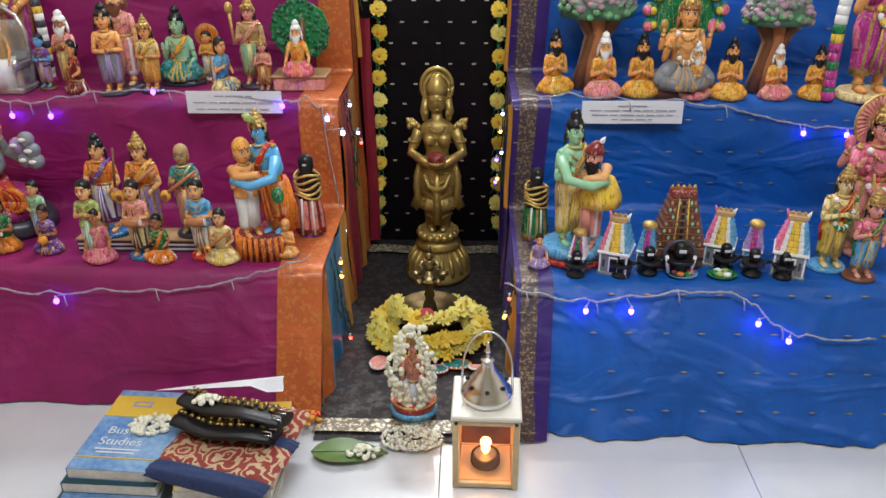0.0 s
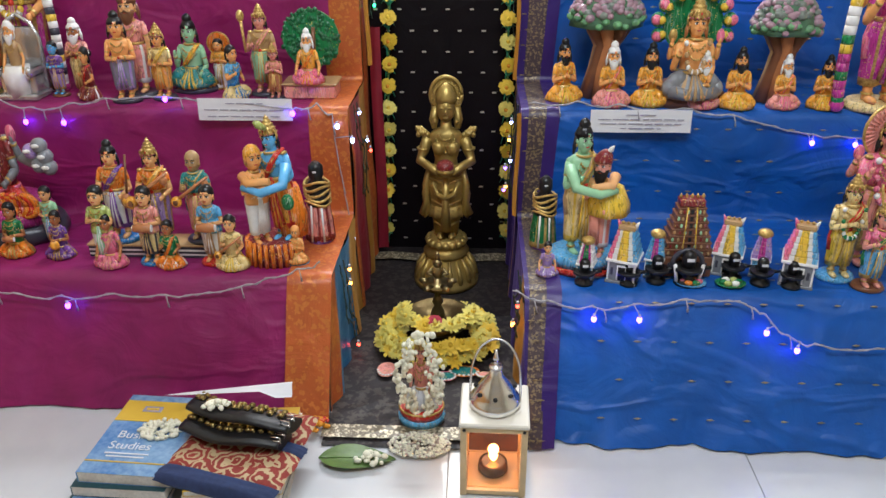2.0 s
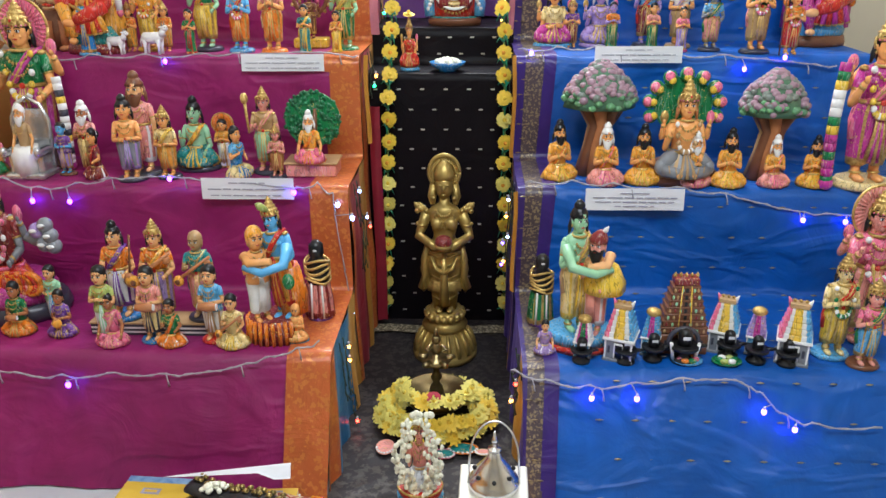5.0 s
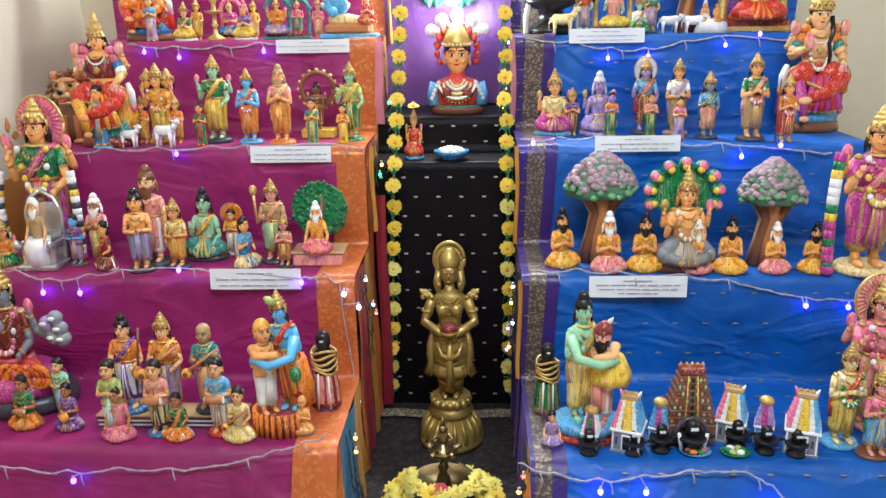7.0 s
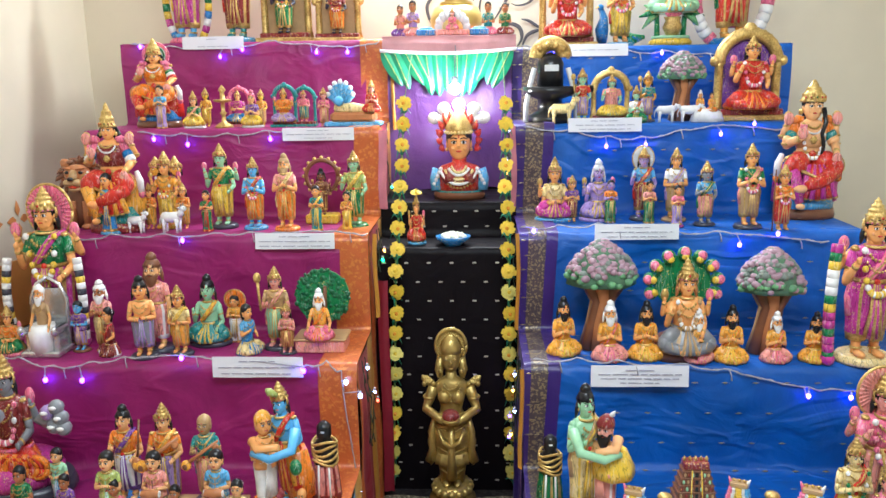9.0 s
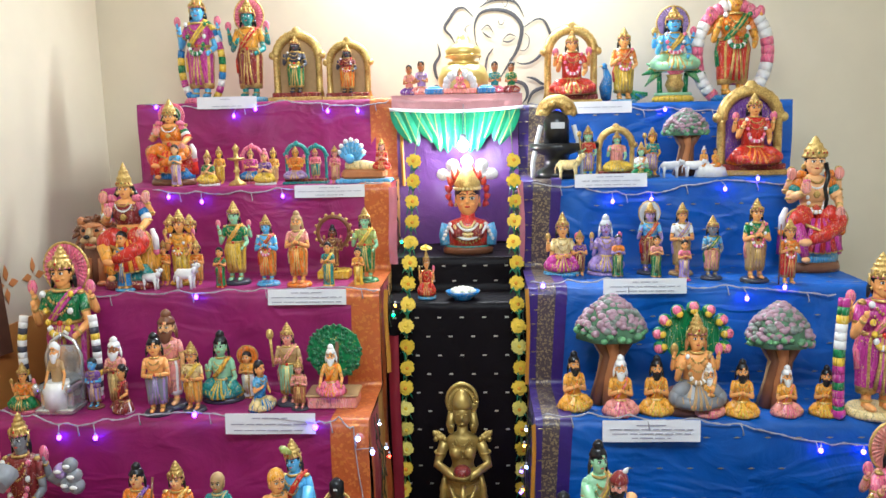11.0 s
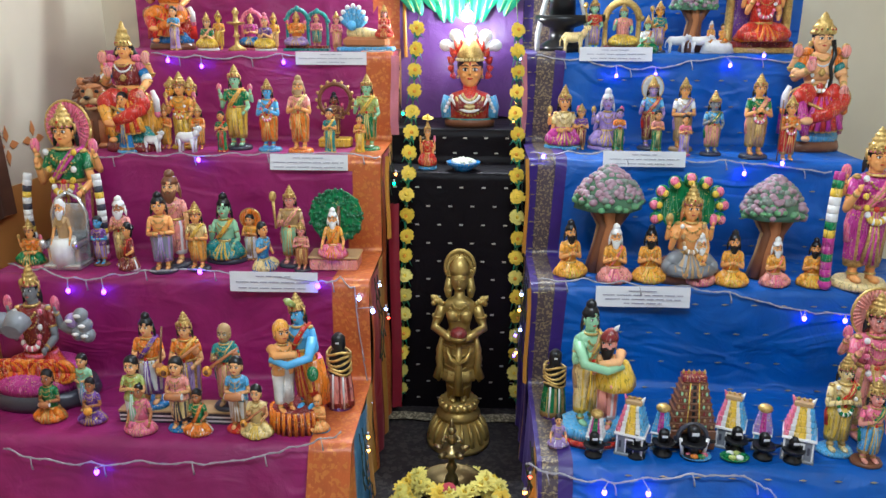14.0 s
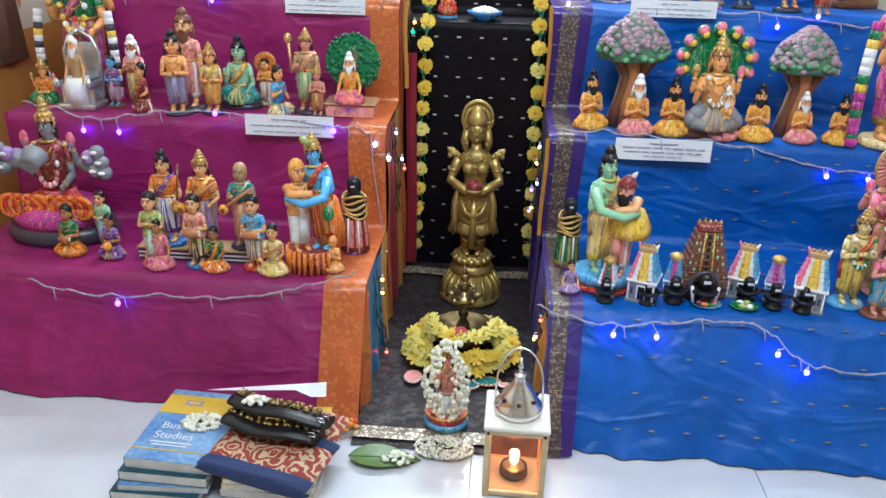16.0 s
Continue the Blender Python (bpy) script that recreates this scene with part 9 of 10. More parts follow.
def bell_strap(x, y, z, rz, w, rows_of_bells, bow, seed):
    """A padded black leather strap set with rows of small brass bells and a steel buckle."""
    e = thing("ankle_bells", x, y, z, "black leather dance anklet set with brass bells", "ankle bells", "ankle bells", rz=rz)
    rnd = random.Random(seed)
    b = Build()
    line = []
    for i in range(25):
        f = i / 24
        line.append(Vector((-w / 2 + w * f, -0.020 * math.sin(math.pi * f), bow * math.sin(math.pi * f) + 0.004 * math.sin(f * 9 + seed))))
    rows = []
    for p in line:
        rows.append([p + Vector((0, 0.036 * math.cos(a), 0.016 + 0.014 * math.sin(a) - 0.010 * math.cos(a))) for a in [2 * math.pi * k / 14 for k in range(14)]])
    b.grid(rows, M_BLKSILK)
    part("strap", b, e)
    for r in range(rows_of_bells):
        for i in range(13):
            p = line[1 + int(i * 22 / 13)]
            c = p + Vector((rnd.uniform(-0.001, 0.001), 0.024 - 0.019 * r, 0.030 - 0.004 + 0.006 * r))
            k = Build()
            k.ball(c, (0.0072, 0.0072, 0.0066), M_BELL, 10, 6)
            k.ring(c + Vector((0, 0, 0.001)), 0.0074, 0.0010, M_BELL, 10)
            k.box(c + Vector((0, -0.0068, 0.002)), (0.008, 0.002, 0.0016), "black")
            part("bell", k, e, "small brass bell")
    for s in (-0.01, 0.012):
        k = Build()
        q = line[-2] + Vector((0.002, s - 0.012, 0.034))
        k.tube([q + Vector((dx, 0, dz)) for dx, dz in ((-0.010, -0.008), (0.010, -0.008), (0.010, 0.010), (-0.010, 0.010), (-0.010, -0.008))], 0.0016, M_STEEL, 6)
        buckle = part("buckle", k, e, "shiny steel buckle")
        k = Build()
        k.tube([q + Vector((-0.012, -0.002, 0)), q + Vector((0.012, -0.002, 0.002))], 0.0012, M_STEEL, 6)
        part("prong", k, buckle)
    return e


M_BELL = shader("bell_brass", (0.34, 0.25, 0.09), 0.35, 0.9, 0.5, 60, 0.2, 120)
bell_strap(-0.362, 1.200, Z2 + 0.022, -12, 0.235, 2, 0.006, 1)
bell_strap(-0.350, 1.234, Z2 + 0.046, -15, 0.250, 2, 0.012, 2)
card = Build()
rows = []
for i in range(9):
    f = i / 8
    rows.append([(-0.15 + 0.29 * f, -0.016 * f ** 0.7 * s, 0.0 + 0.012 * f - (0.02 if s > 0 and f > 0.85 else 0)) for s in (1, 0.3, -0.3, -1)])
card.grid(rows, M_PAPER, closed=False)
tagged(card.make("paper_sheet", None, pose(-0.395, 1.290, Z2 + 0.078, 0, 0, 6)), "folded white paper sheet laid on the pouch", "paper")
heap("jasmine_tuft", -0.405, 1.225, Z2 + 0.088, 0.030, 0.016, 30, 0.0070, "small tuft of white jasmine on the pouch", (M_JASMINE, M_JASMINE), 15, 0.012)

heap("marigold_tuft", -0.215, 1.365, 0.012, 0.022, 0.03, 26, 0.008, "loose orange and red flowers at the cloth's corner", (M_PETAL_O, paint("red")), 19, 0.03)

# ---- paper labels on the steps ----
def label_card(x, y, z, w, h, lines, rz=0.0, lean=-4):
    e = thing("paper_label", x, y, z, "white printed paper strip hung on a step's edge", "label", "paper labels")
    e.matrix_basis = pose(x, y, z, lean, 0, rz)
    b = Build()
    rows = []
    for i in range(3):
        rows.append([(-w / 2 + w * j / 8, -0.003 - 0.002 * math.sin(j * 0.8) * (1 - i / 2), -h + h * i / 2) for j in range(9)])
    b.grid(rows, M_PAPER, closed=False)
    b.grid([[(p[0], p[1] + 0.0008, p[2]) for p in reversed(r)] for r in rows], M_PAPER, closed=False)
    part("sheet", b, e)
    k = Build()
    rnd = random.Random(int(x * 1000) + 7)
    for i, ln in enumerate(lines):
        zz = -h * (0.22 + 0.62 * i / max(1, len(lines) - 1) * 0.95) if len(lines) > 1 else -h * 0.5
        px = -ln * w / 2
        while px < ln * w / 2 - 0.004:
            wd = rnd.uniform(0.015, 0.04) * w / 0.25
            wd = min(wd, ln * w / 2 - px)
            k.box((px + wd / 2, -0.0062, zz), (wd, 0.0006, h * 0.042), M_INK)
            px += wd + 0.006
    part("print", k, e, "lines of small grey print")

# placed at each step's front edge: x, y, z, width, height
label_card(-0.480, 1.931, 0.673, 0.263, 0.061, (0.4, 0.86, 0.8), 0)
label_card(-0.430, 2.248, 0.971, 0.255, 0.051, (0.4, 0.9, 0.9), 0)
label_card(-0.414, 2.611, 1.281, 0.256, 0.045, (0.3, 0.9, 0.4), 0)
label_card(-0.889, 2.971, 1.621, 0.245, 0.048, (0.2, 0.5), 0)
label_card(0.604, 1.931, 0.649, 0.272, 0.062, (0.3, 0.85, 0.8, 0.4), 0)
label_card(0.645, 2.248, 0.993, 0.259, 0.049, (0.3, 0.85, 0.7), 0)
label_card(0.595, 2.611, 1.302, 0.254, 0.048, (0.4, 0.8, 0.7), 0)
label_card(0.609, 2.971, 1.567, 0.247, 0.046, (0.7,), 0)

# ---- string lights ----
M_WIRE = shader("clear_wire", (0.42, 0.40, 0.44), 0.3, 0, 0.2, 90)
M_DARKWIRE = shader("dark_green_wire", (0.03, 0.05, 0.03), 0.4)
LED = {"violet": glow("led_violet", (0.10, 0.018, 1.0), 36.0), "blue": glow("led_blue", (0.06, 0.03, 1.0), 34.0), "white": glow("led_white", (0.30, 0.40, 1.0), 12.0),
       "red": glow("led_red", (1.0, 0.04, 0.02), 14.0), "green": glow("led_green", (0.05, 1.0, 0.35), 8.0), "amber": glow("led_amber", (1.0, 0.33, 0.05), 12.0)}
M_CAP = shader("led_cap", (0.5, 0.5, 0.55), 0.3)


def light_string(line, bulbs, color, wire=None):
    """A twisted wire that sags along a step's edge, with small lit bulbs on short leads."""
    e = thing("light_string", *line[0], "string of tiny lit LED bulbs on clear wire", "string lights", "light strings")
    m = on(e)
    fine = []
    for p, q in zip(line, line[1:]):
        p, q = Vector(p), Vector(q)
        for i in range(8):
            f = i / 8
            fine.append(p.lerp(q, f) + Vector((0, 0.002 * math.sin(len(fine) * 1.3), 0.003 * math.sin(len(fine) * 0.9) - 0.006 * math.sin(math.pi * f))))
    fine.append(Vector(line[-1]))
    w = Build()
    w.tube(fine, 0.0017, wire or M_WIRE, 6)
    w.tube([p + Vector((0, -0.002 * math.cos(i * 1.7), 0.0035 * math.sin(i * 1.7))) for i, p in enumerate(fine)], 0.0016, wire or M_WIRE, 5)
    for i in range(5, len(fine) - 3, 13):
        w.tube([fine[i], fine[i] + Vector((0.004, -0.006, -0.014)), fine[i] + Vector((0.006, -0.006, -0.03))], [0.0016, 0.0016, 0.0026], wire or M_WIRE, 6)
    part("wire", w, e, "", m)
    for c in bulbs:
        c = Vector(c)
        near = min(fine, key=lambda p: (p - c).length)
        s = Build()
        s.tube([near, c + Vector((0, 0, 0.012))], 0.0014, wire or M_WIRE, 5)
        s.tube([c + Vector((0, 0, 0.014)), c + Vector((0, 0, 0.004))], [0.003, 0.0036], M_CAP, 8)
        part("socket", s, e, "", m)
        b = Build()
        k = 1.0 if wire is None else 0.72
        b.ball(c, (0.0066 * k, 0.0066 * k, 0.0085 * k), LED[color] if color in LED else LED["white"], 10, 7)
        part("bulb", b, e, "lit LED bulb", m)


light_string([(-1.114, 1.527, 0.303), (-0.998, 1.517, 0.28), (-0.876, 1.514, 0.274), (-0.741, 1.518, 0.284), (-0.591, 1.518, 0.283), (-0.472, 1.523, 0.296), (-0.369, 1.534, 0.322), (-0.279, 1.534, 0.352), (-0.219, 1.534, 0.374)], [(-0.854, 1.496, 0.261)], "violet")
light_string([(-1.286, 1.933, 0.682), (-1.184, 1.933, 0.667), (-1.084, 1.933, 0.638), (-0.961, 1.933, 0.655), (-0.856, 1.933, 0.672), (-0.719, 1.933, 0.679), (-0.601, 1.933, 0.671)], [(-1.106, 1.921, 0.604), (-0.997, 1.921, 0.603), (-0.698, 1.921, 0.672), (-0.347, 1.921, 0.634)], "violet")
light_string([(-0.349, 1.933, 0.643), (-0.281, 1.933, 0.658), (-0.24, 1.933, 0.624), (-0.237, 1.933, 0.553), (-0.22, 1.933, 0.407), (-0.208, 1.933, 0.313), (-0.26, 1.933, 0.234)], [(-0.226, 1.921, 0.599), (-0.186, 1.921, 0.559), (-0.201, 1.921, 0.258)], "white")
light_string([(-1.173, 2.25, 0.953), (-1.027, 2.25, 0.968), (-0.855, 2.25, 0.967), (-0.666, 2.25, 0.971), (-0.553, 2.25, 0.975), (-0.31, 2.25, 0.98), (-0.2, 2.25, 0.966)], [(-0.791, 2.238, 0.951)], "violet")
light_string([(-1.07, 2.613, 1.274), (-0.911, 2.613, 1.263), (-0.741, 2.613, 1.261), (-0.593, 2.613, 1.272), (-0.405, 2.613, 1.279), (-0.217, 2.613, 1.288)], [(-1.007, 2.601, 1.248), (-0.885, 2.601, 1.228), (-0.585, 2.601, 1.244)], "violet")
light_string([(-1.227, 2.973, 1.598), (-1.067, 2.973, 1.585), (-0.88, 2.973, 1.578), (-0.645, 2.973, 1.601), (-0.484, 2.973, 1.585), (-0.346, 2.973, 1.575), (-0.231, 2.973, 1.591)], [(-1.18, 2.961, 1.586), (-0.862, 2.961, 1.543), (-0.772, 2.961, 1.569), (-0.478, 2.961, 1.554), (-0.356, 2.961, 1.552)], "violet")
light_string([(0.25, 1.474, 0.337), (0.334, 1.47, 0.312), (0.439, 1.462, 0.3), (0.55, 1.468, 0.31), (0.674, 1.474, 0.323), (0.784, 1.474, 0.322), (0.837, 1.461, 0.298), (0.889, 1.436, 0.252), (0.955, 1.423, 0.232), (1.115, 1.421, 0.228)], [(0.441, 1.441, 0.283), (0.547, 1.441, 0.283), (0.841, 1.429, 0.261), (0.91, 1.409, 0.227)], "blue")
light_string([(0.299, 1.933, 0.664), (0.429, 1.933, 0.668), (0.544, 1.933, 0.659), (0.739, 1.933, 0.65), (0.87, 1.933, 0.633), (1.003, 1.933, 0.597), (1.118, 1.933, 0.579), (1.263, 1.933, 0.578)], [(1.07, 1.921, 0.563), (1.186, 1.921, 0.559)], "blue")
light_string([(0.285, 2.25, 0.984), (0.402, 2.25, 0.988), (0.527, 2.25, 0.991), (0.777, 2.25, 0.965), (0.918, 2.25, 0.968), (1.059, 2.25, 0.954), (1.235, 2.25, 0.935)], [(0.326, 2.238, 0.975), (0.96, 2.238, 0.927), (1.074, 2.238, 0.961)], "blue")
light_string([(0.315, 2.613, 1.273), (0.477, 2.613, 1.261), (0.618, 2.613, 1.234), (0.738, 2.613, 1.233), (0.877, 2.613, 1.26), (0.995, 2.613, 1.277), (1.212, 2.613, 1.257)], [(0.601, 2.601, 1.204), (0.737, 2.601, 1.209), (0.993, 2.601, 1.242), (1.105, 2.601, 1.276)], "blue")
light_string([(0.324, 2.973, 1.565), (0.47, 2.973, 1.552), (0.738, 2.973, 1.537), (0.892, 2.973, 1.535), (1.069, 2.973, 1.522), (1.309, 2.973, 1.525)], [(0.449, 2.961, 1.545), (0.861, 2.961, 1.529)], "blue")

# the multicoloured strings that hang down both edges of the aisle


def edge_string(side, fronts, seed):
    x = (AISLE_L + 0.016) if side < 0 else (AISLE_R - 0.016)
    for k in range(5):
        rnd = random.Random(seed + k)
        y = fronts[k] + 0.05
        top, low = RISE * (k + 1) + 0.005, (RISE * k + 0.02 if k else 0.06)
        line, n = [], 7
        for i in range(n):
            f = i / (n - 1)
            line.append((x + rnd.uniform(-0.006, 0.010) * -side, y + 0.10 * f + rnd.uniform(-0.03, 0.03), top + (low - top) * f))
        for c in ("white", "red", "green", "amber", "blue"):
            if rnd.random() < 0.5:
                pts = [Vector(line[rnd.randrange(1, n)]) + Vector((-side * 0.012, -0.01, rnd.uniform(-0.04, 0.04)))]
                if c in ("white", "blue", "amber"):
                    pts.append(Vector(line[rnd.randrange(1, n)]) + Vector((-side * 0.012, -0.01, rnd.uniform(-0.04, 0.04))))
                light_string([tuple(p) for p in line], [tuple(p) for p in pts], c, M_DARKWIRE)
                line = [(p[0] - side * 0.004, p[1] + 0.03, p[2]) for p in line]


edge_string(-1, FRONT_L, 3)
edge_string(1, FRONT_R, 40)

# pink and white ribbons that hang beside the aisle
def ribbon(x, y, z0, z1, w, mat, seed, label):
    b = Build()
    rows = []
    for i in range(22):
        f = i / 21
        cx = x + 0.003 * math.sin(f * 5 + seed)
        rows.append([(cx + w * (j - 1.5) / 3, y - 0.006 * math.sin(j * 2.0 + f * 3 + seed) - 0.01 * f, z0 + (z1 - z0) * f) for j in range(4)])
    b.grid(rows, mat, closed=False)
    tagged(b.make("ribbon"), label, "ribbon", "ribbons")


M_PINKSILK = silk("pink_silk", (0.62, 0.22, 0.30), (1, 0.7, 0.8))
ribbon(-0.185, 2.60, 1.27, 0.99, 0.03, M_PINKSILK, 1, "pink silk ribbon hung at the step's corner")
ribbon(-0.178, 2.95, 1.59, 1.25, 0.014, M_OCHRE, 2, "ochre silk ribbon hung at the step's corner")
ribbon(-0.172, 2.23, 0.97, 0.70, 0.014, M_OCHRE, 3, "ochre silk ribbon hung at the step's corner")
ribbon(-0.160, 2.30, 0.80, 0.05, 0.035, M_MAROON, 4, "maroon silk strip along the aisle's edge")
ribbon(0.277, 2.60, 1.28, 0.99, 0.02, M_PINKSILK, 5, "pink silk ribbon hung at the step's corner")
ribbon(0.275, 2.22, 0.97, 0.66, 0.012, M_OCHRE, 6, "ochre silk ribbon hung at the step's corner")
ribbon(0.272, 1.92, 0.64, 0.34, 0.012, M_OCHRE, 7, "ochre silk ribbon hung at the step's corner")

# ---- musicians' bench ----
bench = thing("doll_bench", -0.66, 1.69, 0.32, "low wooden doll bench with black and white striped front", "bench")
bt = Build()
bt.box((0, 0, 0.033), (0.40, 0.075, 0.006), "tan", 0.002)
part("bench_top", bt, bench)
for i in range(5):
    st = Build()
    st.box((0, -0.032 + 0.0005 * (i % 2), 0.003 + 0.006 * i), (0.39, 0.01, 0.006), "white" if i % 2 else "dark")
    part("stripe", st, bench)
for s in (-1, 1):
    sd = Build()
    sd.box((s * 0.19, 0.004, 0.015), (0.012, 0.06, 0.03), "dark", 0.001)
    part("side", sd, bench)

# ---- walls' details ----
M_DADO = shader("orange_wall_paint", (0.66, 0.30, 0.07), 0.6, 0, 0.1, 10, 0.2, 200)
M_MOTIF = shader("orange_motif_paint", (0.68, 0.27, 0.08), 0.6, 0, 0.1, 30)
M_GREYPAINT = shader("grey_line_paint", (0.09, 0.085, 0.09), 0.7, 0, 0.2, 40)
DADO_Z = 0.79
dd = Build()
dd.box((WALL_L + 0.003, 0.6, DADO_Z / 2), (0.006, 5.5, DADO_Z), M_DADO)
tagged(dd.make("trim_dado"), "orange painted dado along the side wall", "dado", "", "structure")
for i in range(9):
    d4 = Build()
    y0, z0 = 1.50 + 0.174 * i, DADO_Z + 0.150
    for k in range(4):
        a = math.pi * k / 2
        u, w = Vector((0, math.cos(a), math.sin(a))), Vector((0, -math.sin(a), math.cos(a)))
        c = Vector((WALL_L + 0.003, y0, z0)) + u * 0.040
        ring = [c + u * 0.036, c + u * 0.010 + w * 0.013, c + w * 0.017 - u * 0.005, c - u * 0.028, c - w * 0.017 - u * 0.005, c + u * 0.010 - w * 0.013]
        d4.grid([ring, [c + (p - c) * 0.9 + Vector((0.0015, 0, 0)) for p in ring]], M_MOTIF)
    tagged(d4.make("trim_motif"), "orange four-petalled star painted on the wall", "wall motif", "wall motifs", "structure")


def stroke(b, pts, w0=0.004, w1=0.012):
    """A brush stroke on the wall, thick in the middle, from a few guide points."""
    n = 28
    line = []
    for i in range(n + 1):
        f = i / n * (len(pts) - 1)
        k = min(int(f), len(pts) - 2)
        u = f - k
        p0, p1, p2, p3 = pts[max(k - 1, 0)], pts[k], pts[k + 1], pts[min(k + 2, len(pts) - 1)]
        line.append([0.5 * (2 * p1[c] + (p2[c] - p0[c]) * u + (2 * p0[c] - 5 * p1[c] + 4 * p2[c] - p3[c]) * u * u + (3 * p1[c] - p0[c] - 3 * p2[c] + p3[c]) * u ** 3) for c in (0, 1)])
    rows = []
    for i, p in enumerate(line):
        a, c = line[max(i - 1, 0)], line[min(i + 1, n)]
        dx, dz = c[0] - a[0], c[1] - a[1]
        d = math.hypot(dx, dz) or 1
        w = 1.4 * (w0 + (w1 - w0) * math.sin(math.pi * i / n))
        rows.append([(p[0] - dz / d * w * 0.5, WALL_Y - 0.003, p[1] + dx / d * w * 0.5), (p[0], WALL_Y - 0.0045, p[1]), (p[0] + dz / d * w * 0.5, WALL_Y - 0.003, p[1] - dx / d * w * 0.5)])
    b.grid(rows, M_GREYPAINT, closed=False)


mural = Build()
stroke(mural, [(0.117, 1.862), (0.114, 1.932), (0.141, 1.983), (0.204, 1.997), (0.274, 1.981), (0.319, 1.935), (0.323, 1.887), (0.305, 1.822), (0.273, 1.77), (0.246, 1.727), (0.223, 1.692)], 0.0027, 0.0128)
stroke(mural, [(0.132, 2.005), (0.186, 2.033), (0.248, 2.04), (0.301, 2.022), (0.336, 1.96)], 0.0014, 0.0089)
stroke(mural, [(0.159, 2.026), (0.213, 2.06), (0.266, 2.065), (0.319, 2.034)], 0.0009, 0.0059)
stroke(mural, [(0.336, 1.917), (0.39, 1.95), (0.425, 1.941), (0.447, 1.897), (0.456, 1.853), (0.416, 1.802), (0.371, 1.764), (0.327, 1.756), (0.3, 1.765)], 0.0018, 0.0098)
stroke(mural, [(0.11, 1.966), (0.07, 2.006), (0.034, 2.003), (0.007, 1.969), (-0.021, 1.922), (0.006, 1.887), (0.023, 1.855)], 0.0018, 0.0098)
stroke(mural, [(-0.054, 1.853), (-0.046, 1.804), (-0.069, 1.761), (-0.061, 1.708), (-0.035, 1.672)], 0.0018, 0.0108)
stroke(mural, [(0.117, 1.862), (0.13, 1.818), (0.134, 1.778)], 0.0022, 0.0039)
stroke(mural, [(0.197, 1.829), (0.17, 1.79), (0.161, 1.738), (0.169, 1.693)], 0.0018, 0.0069)
stroke(mural, [(0.14, 1.905), (0.172, 1.93), (0.201, 1.89)], 0.0009, 0.0035)
stroke(mural, [(0.149, 1.9), (0.171, 1.882), (0.189, 1.873)], 0.0009, 0.0049)
stroke(mural, [(0.238, 1.863), (0.269, 1.888), (0.3, 1.875)], 0.0009, 0.0035)
stroke(mural, [(0.238, 1.859), (0.265, 1.854), (0.292, 1.868)], 0.0009, 0.0049)
stroke(mural, [(0.219, 1.955), (0.225, 1.933), (0.24, 1.933), (0.248, 1.954)], 0.0009, 0.0025)
stroke(mural, [(0.096, 1.936), (0.073, 1.92), (0.073, 1.889), (0.086, 1.867), (0.108, 1.862)], 0.0009, 0.0030)
stroke(mural, [(0.336, 1.891), (0.356, 1.873), (0.354, 1.834), (0.331, 1.814), (0.305, 1.822)], 0.0009, 0.0030)
stroke(mural, [(0.269, 1.779), (0.282, 1.753), (0.291, 1.765)], 0.0027, 0.0098)
stroke(mural, [(0.246, 1.749), (0.268, 1.74), (0.273, 1.718), (0.25, 1.705)], 0.0009, 0.0030)
stroke(mural, [(0.245, 1.639), (0.29, 1.677), (0.335, 1.663), (0.348, 1.618), (0.326, 1.579)], 0.0027, 0.0128)
stroke(mural, [(0.348, 1.578), (0.371, 1.627), (0.416, 1.648), (0.452, 1.643)], 0.0027, 0.0118)
stroke(mural, [(0.344, 1.698), (0.38, 1.689), (0.416, 1.666), (0.452, 1.662)], 0.0018, 0.0098)
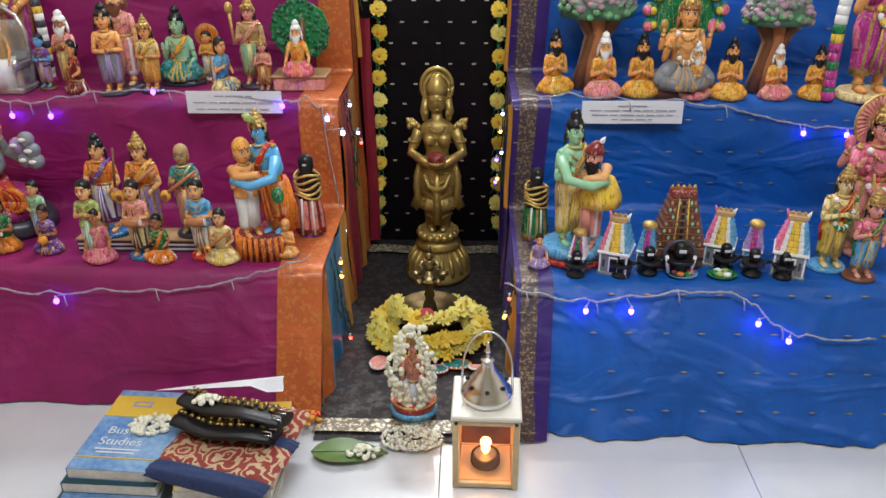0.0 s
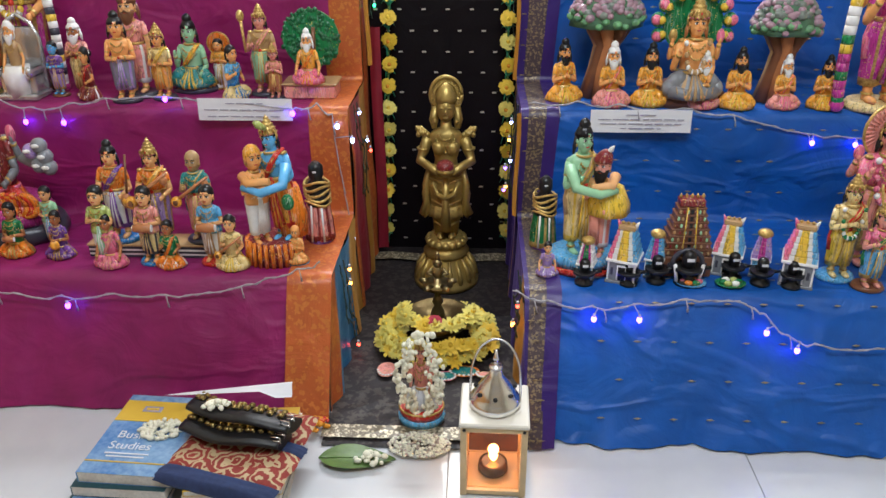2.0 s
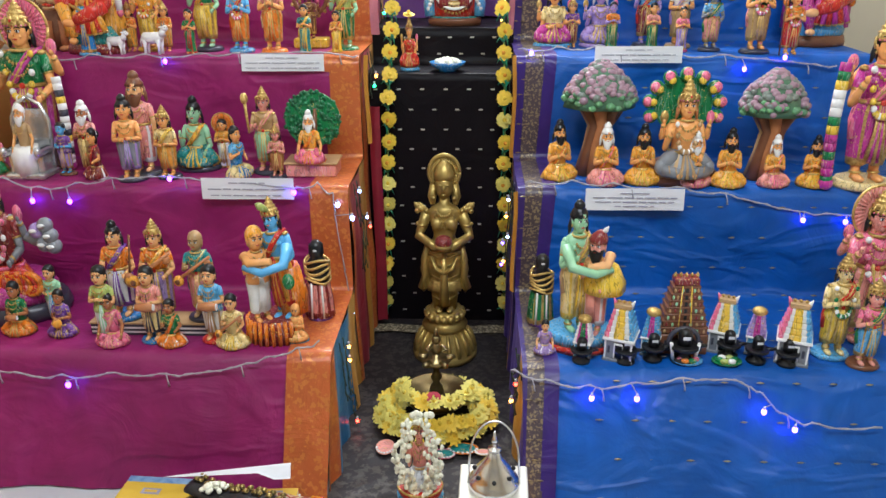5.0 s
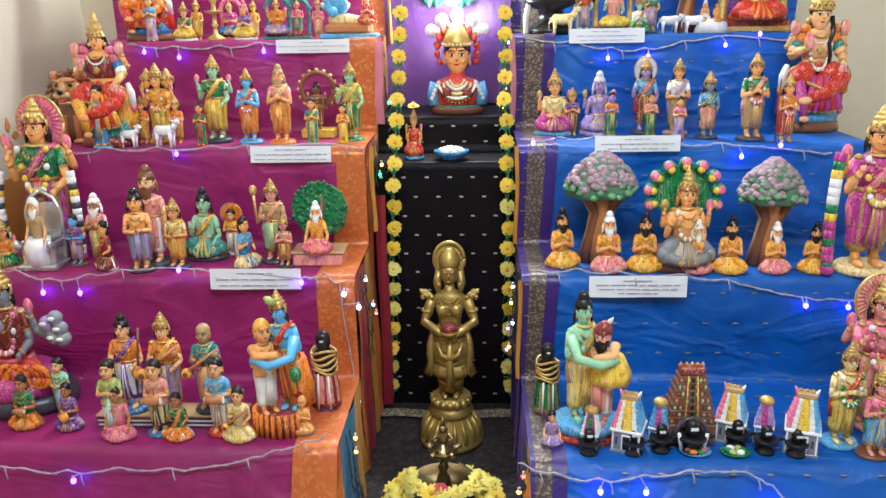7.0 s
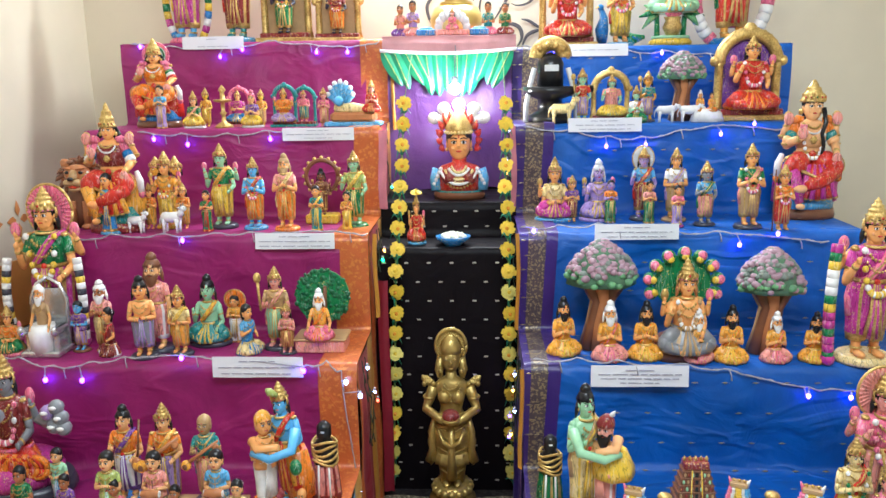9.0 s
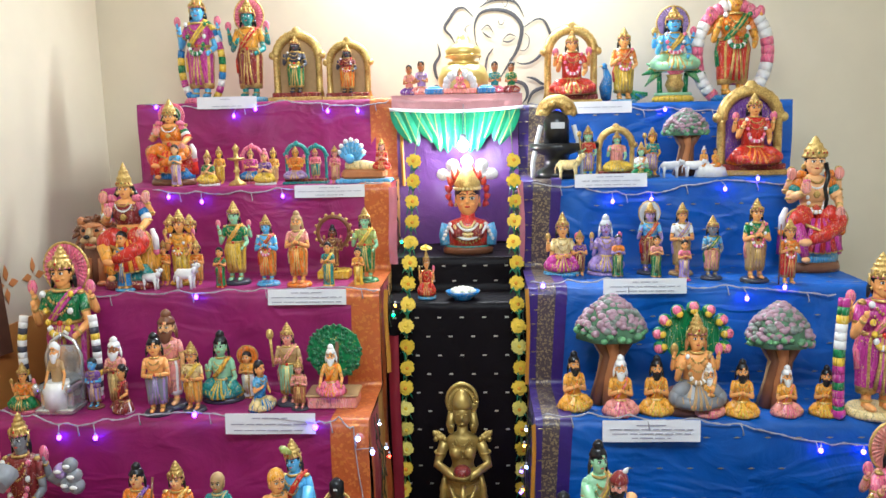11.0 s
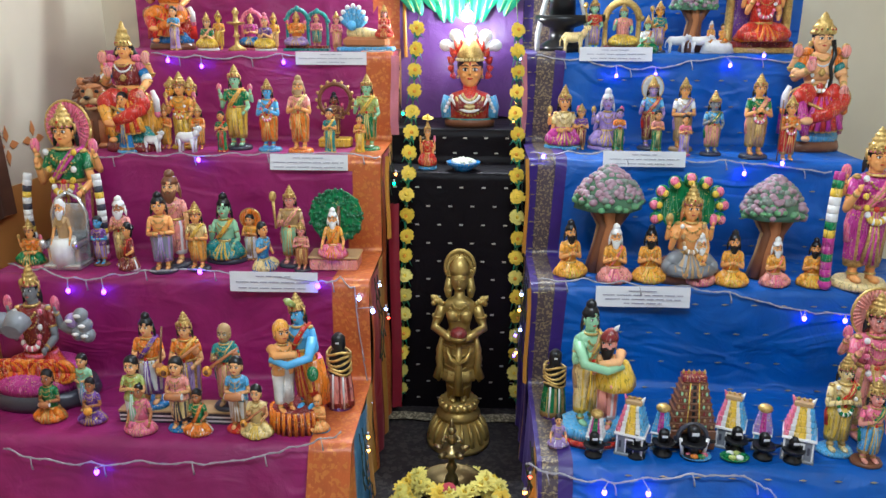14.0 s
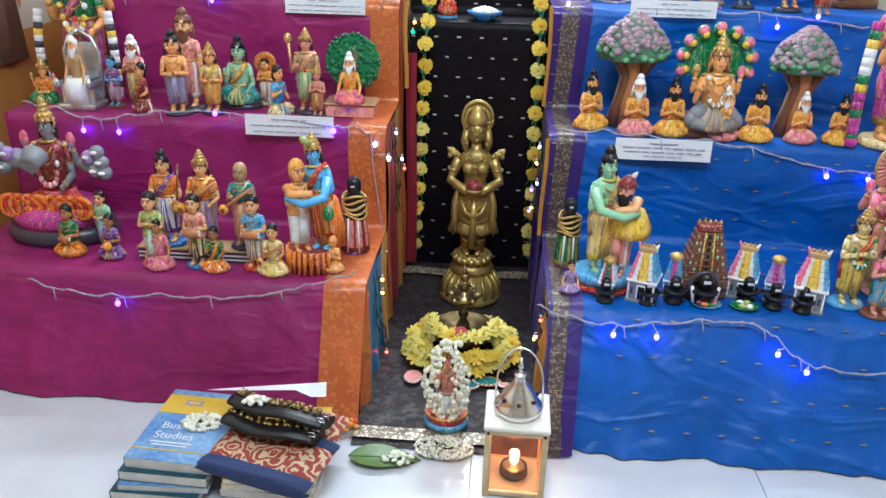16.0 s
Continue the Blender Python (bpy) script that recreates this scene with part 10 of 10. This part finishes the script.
stroke(mural, [(-0.08, 1.646), (-0.062, 1.663), (-0.049, 1.627)], 0.0027, 0.0147)
stroke(mural, [(0.235, 2.036), (0.248, 2.053), (0.264, 2.035), (0.251, 2.007), (0.235, 2.036)], 0.0009, 0.0025)
tagged(mural.make("wall_mural"), "grey line mural of an elephant head on the wall", "mural", "", "structure")

# brown cloth hung on the side wall
cur = Build()
rows = []
for i in range(13):
    z = 0.70 + 0.38 * i / 12
    rows.append([(WALL_L + 0.03 + 0.018 * math.sin(j * 1.3) * (0.4 + 0.6 * i / 12), 2.28 + 0.019 * j * (1.0 - 0.25 * i / 12), z) for j in range(12)])
cur.grid(rows, silk("brown_cotton", (0.13, 0.05, 0.025), (0.6, 0.4, 0.3), 0.7, 500.0), closed=False)
tagged(cur.make("hanging_cloth"), "brown cloth hung on the side wall", "cloth")

# ---- lamp fittings ----
for nm, c, s in (("tube_light", (0.1, WALL_Y - 0.03, 2.60), (1.25, 0.05, 0.05)), ("ceiling_light", (0.3, 0.2, CEIL - 0.03), (1.25, 0.55, 0.05))):
    e = thing(nm, *c, "white lit tube light fitting on the wall" if nm == "tube_light" else "white ceiling light fitting with pale diffuser", "lamp")
    f = Build()
    f.box((0, 0, 0.012), (s[0], s[1], 0.026), shader("lamp_white", (0.8, 0.8, 0.8), 0.4), 0.004)
    part("housing", f, e)

# ---- floor tiles ----
PITCH = 0.695
tile = None
for i in range(-3, 5):
    for j in range(-6, 5):
        x, y = 0.105 - PITCH / 2 + PITCH * i, 1.62 - PITCH / 2 + PITCH * j
        if not (-1.7 < x - PITCH / 2 and x + PITCH / 2 < 2.9 and -2.6 < y - PITCH / 2 and y + PITCH / 2 < 3.7):
            continue
        if tile is None:
            tb2 = Build()
            tb2.box((0, 0, -0.004), (PITCH - 0.002, PITCH - 0.002, 0.008), M_TILE, 0.0008)
            tile = tb2.make("tile", floor, floor.matrix_basis.inverted() @ pose(x, y, 0))
        else:
            t2 = new("tile", tile.data)
            t2.parent = floor
            t2.matrix_basis = floor.matrix_basis.inverted() @ pose(x, y, 0)
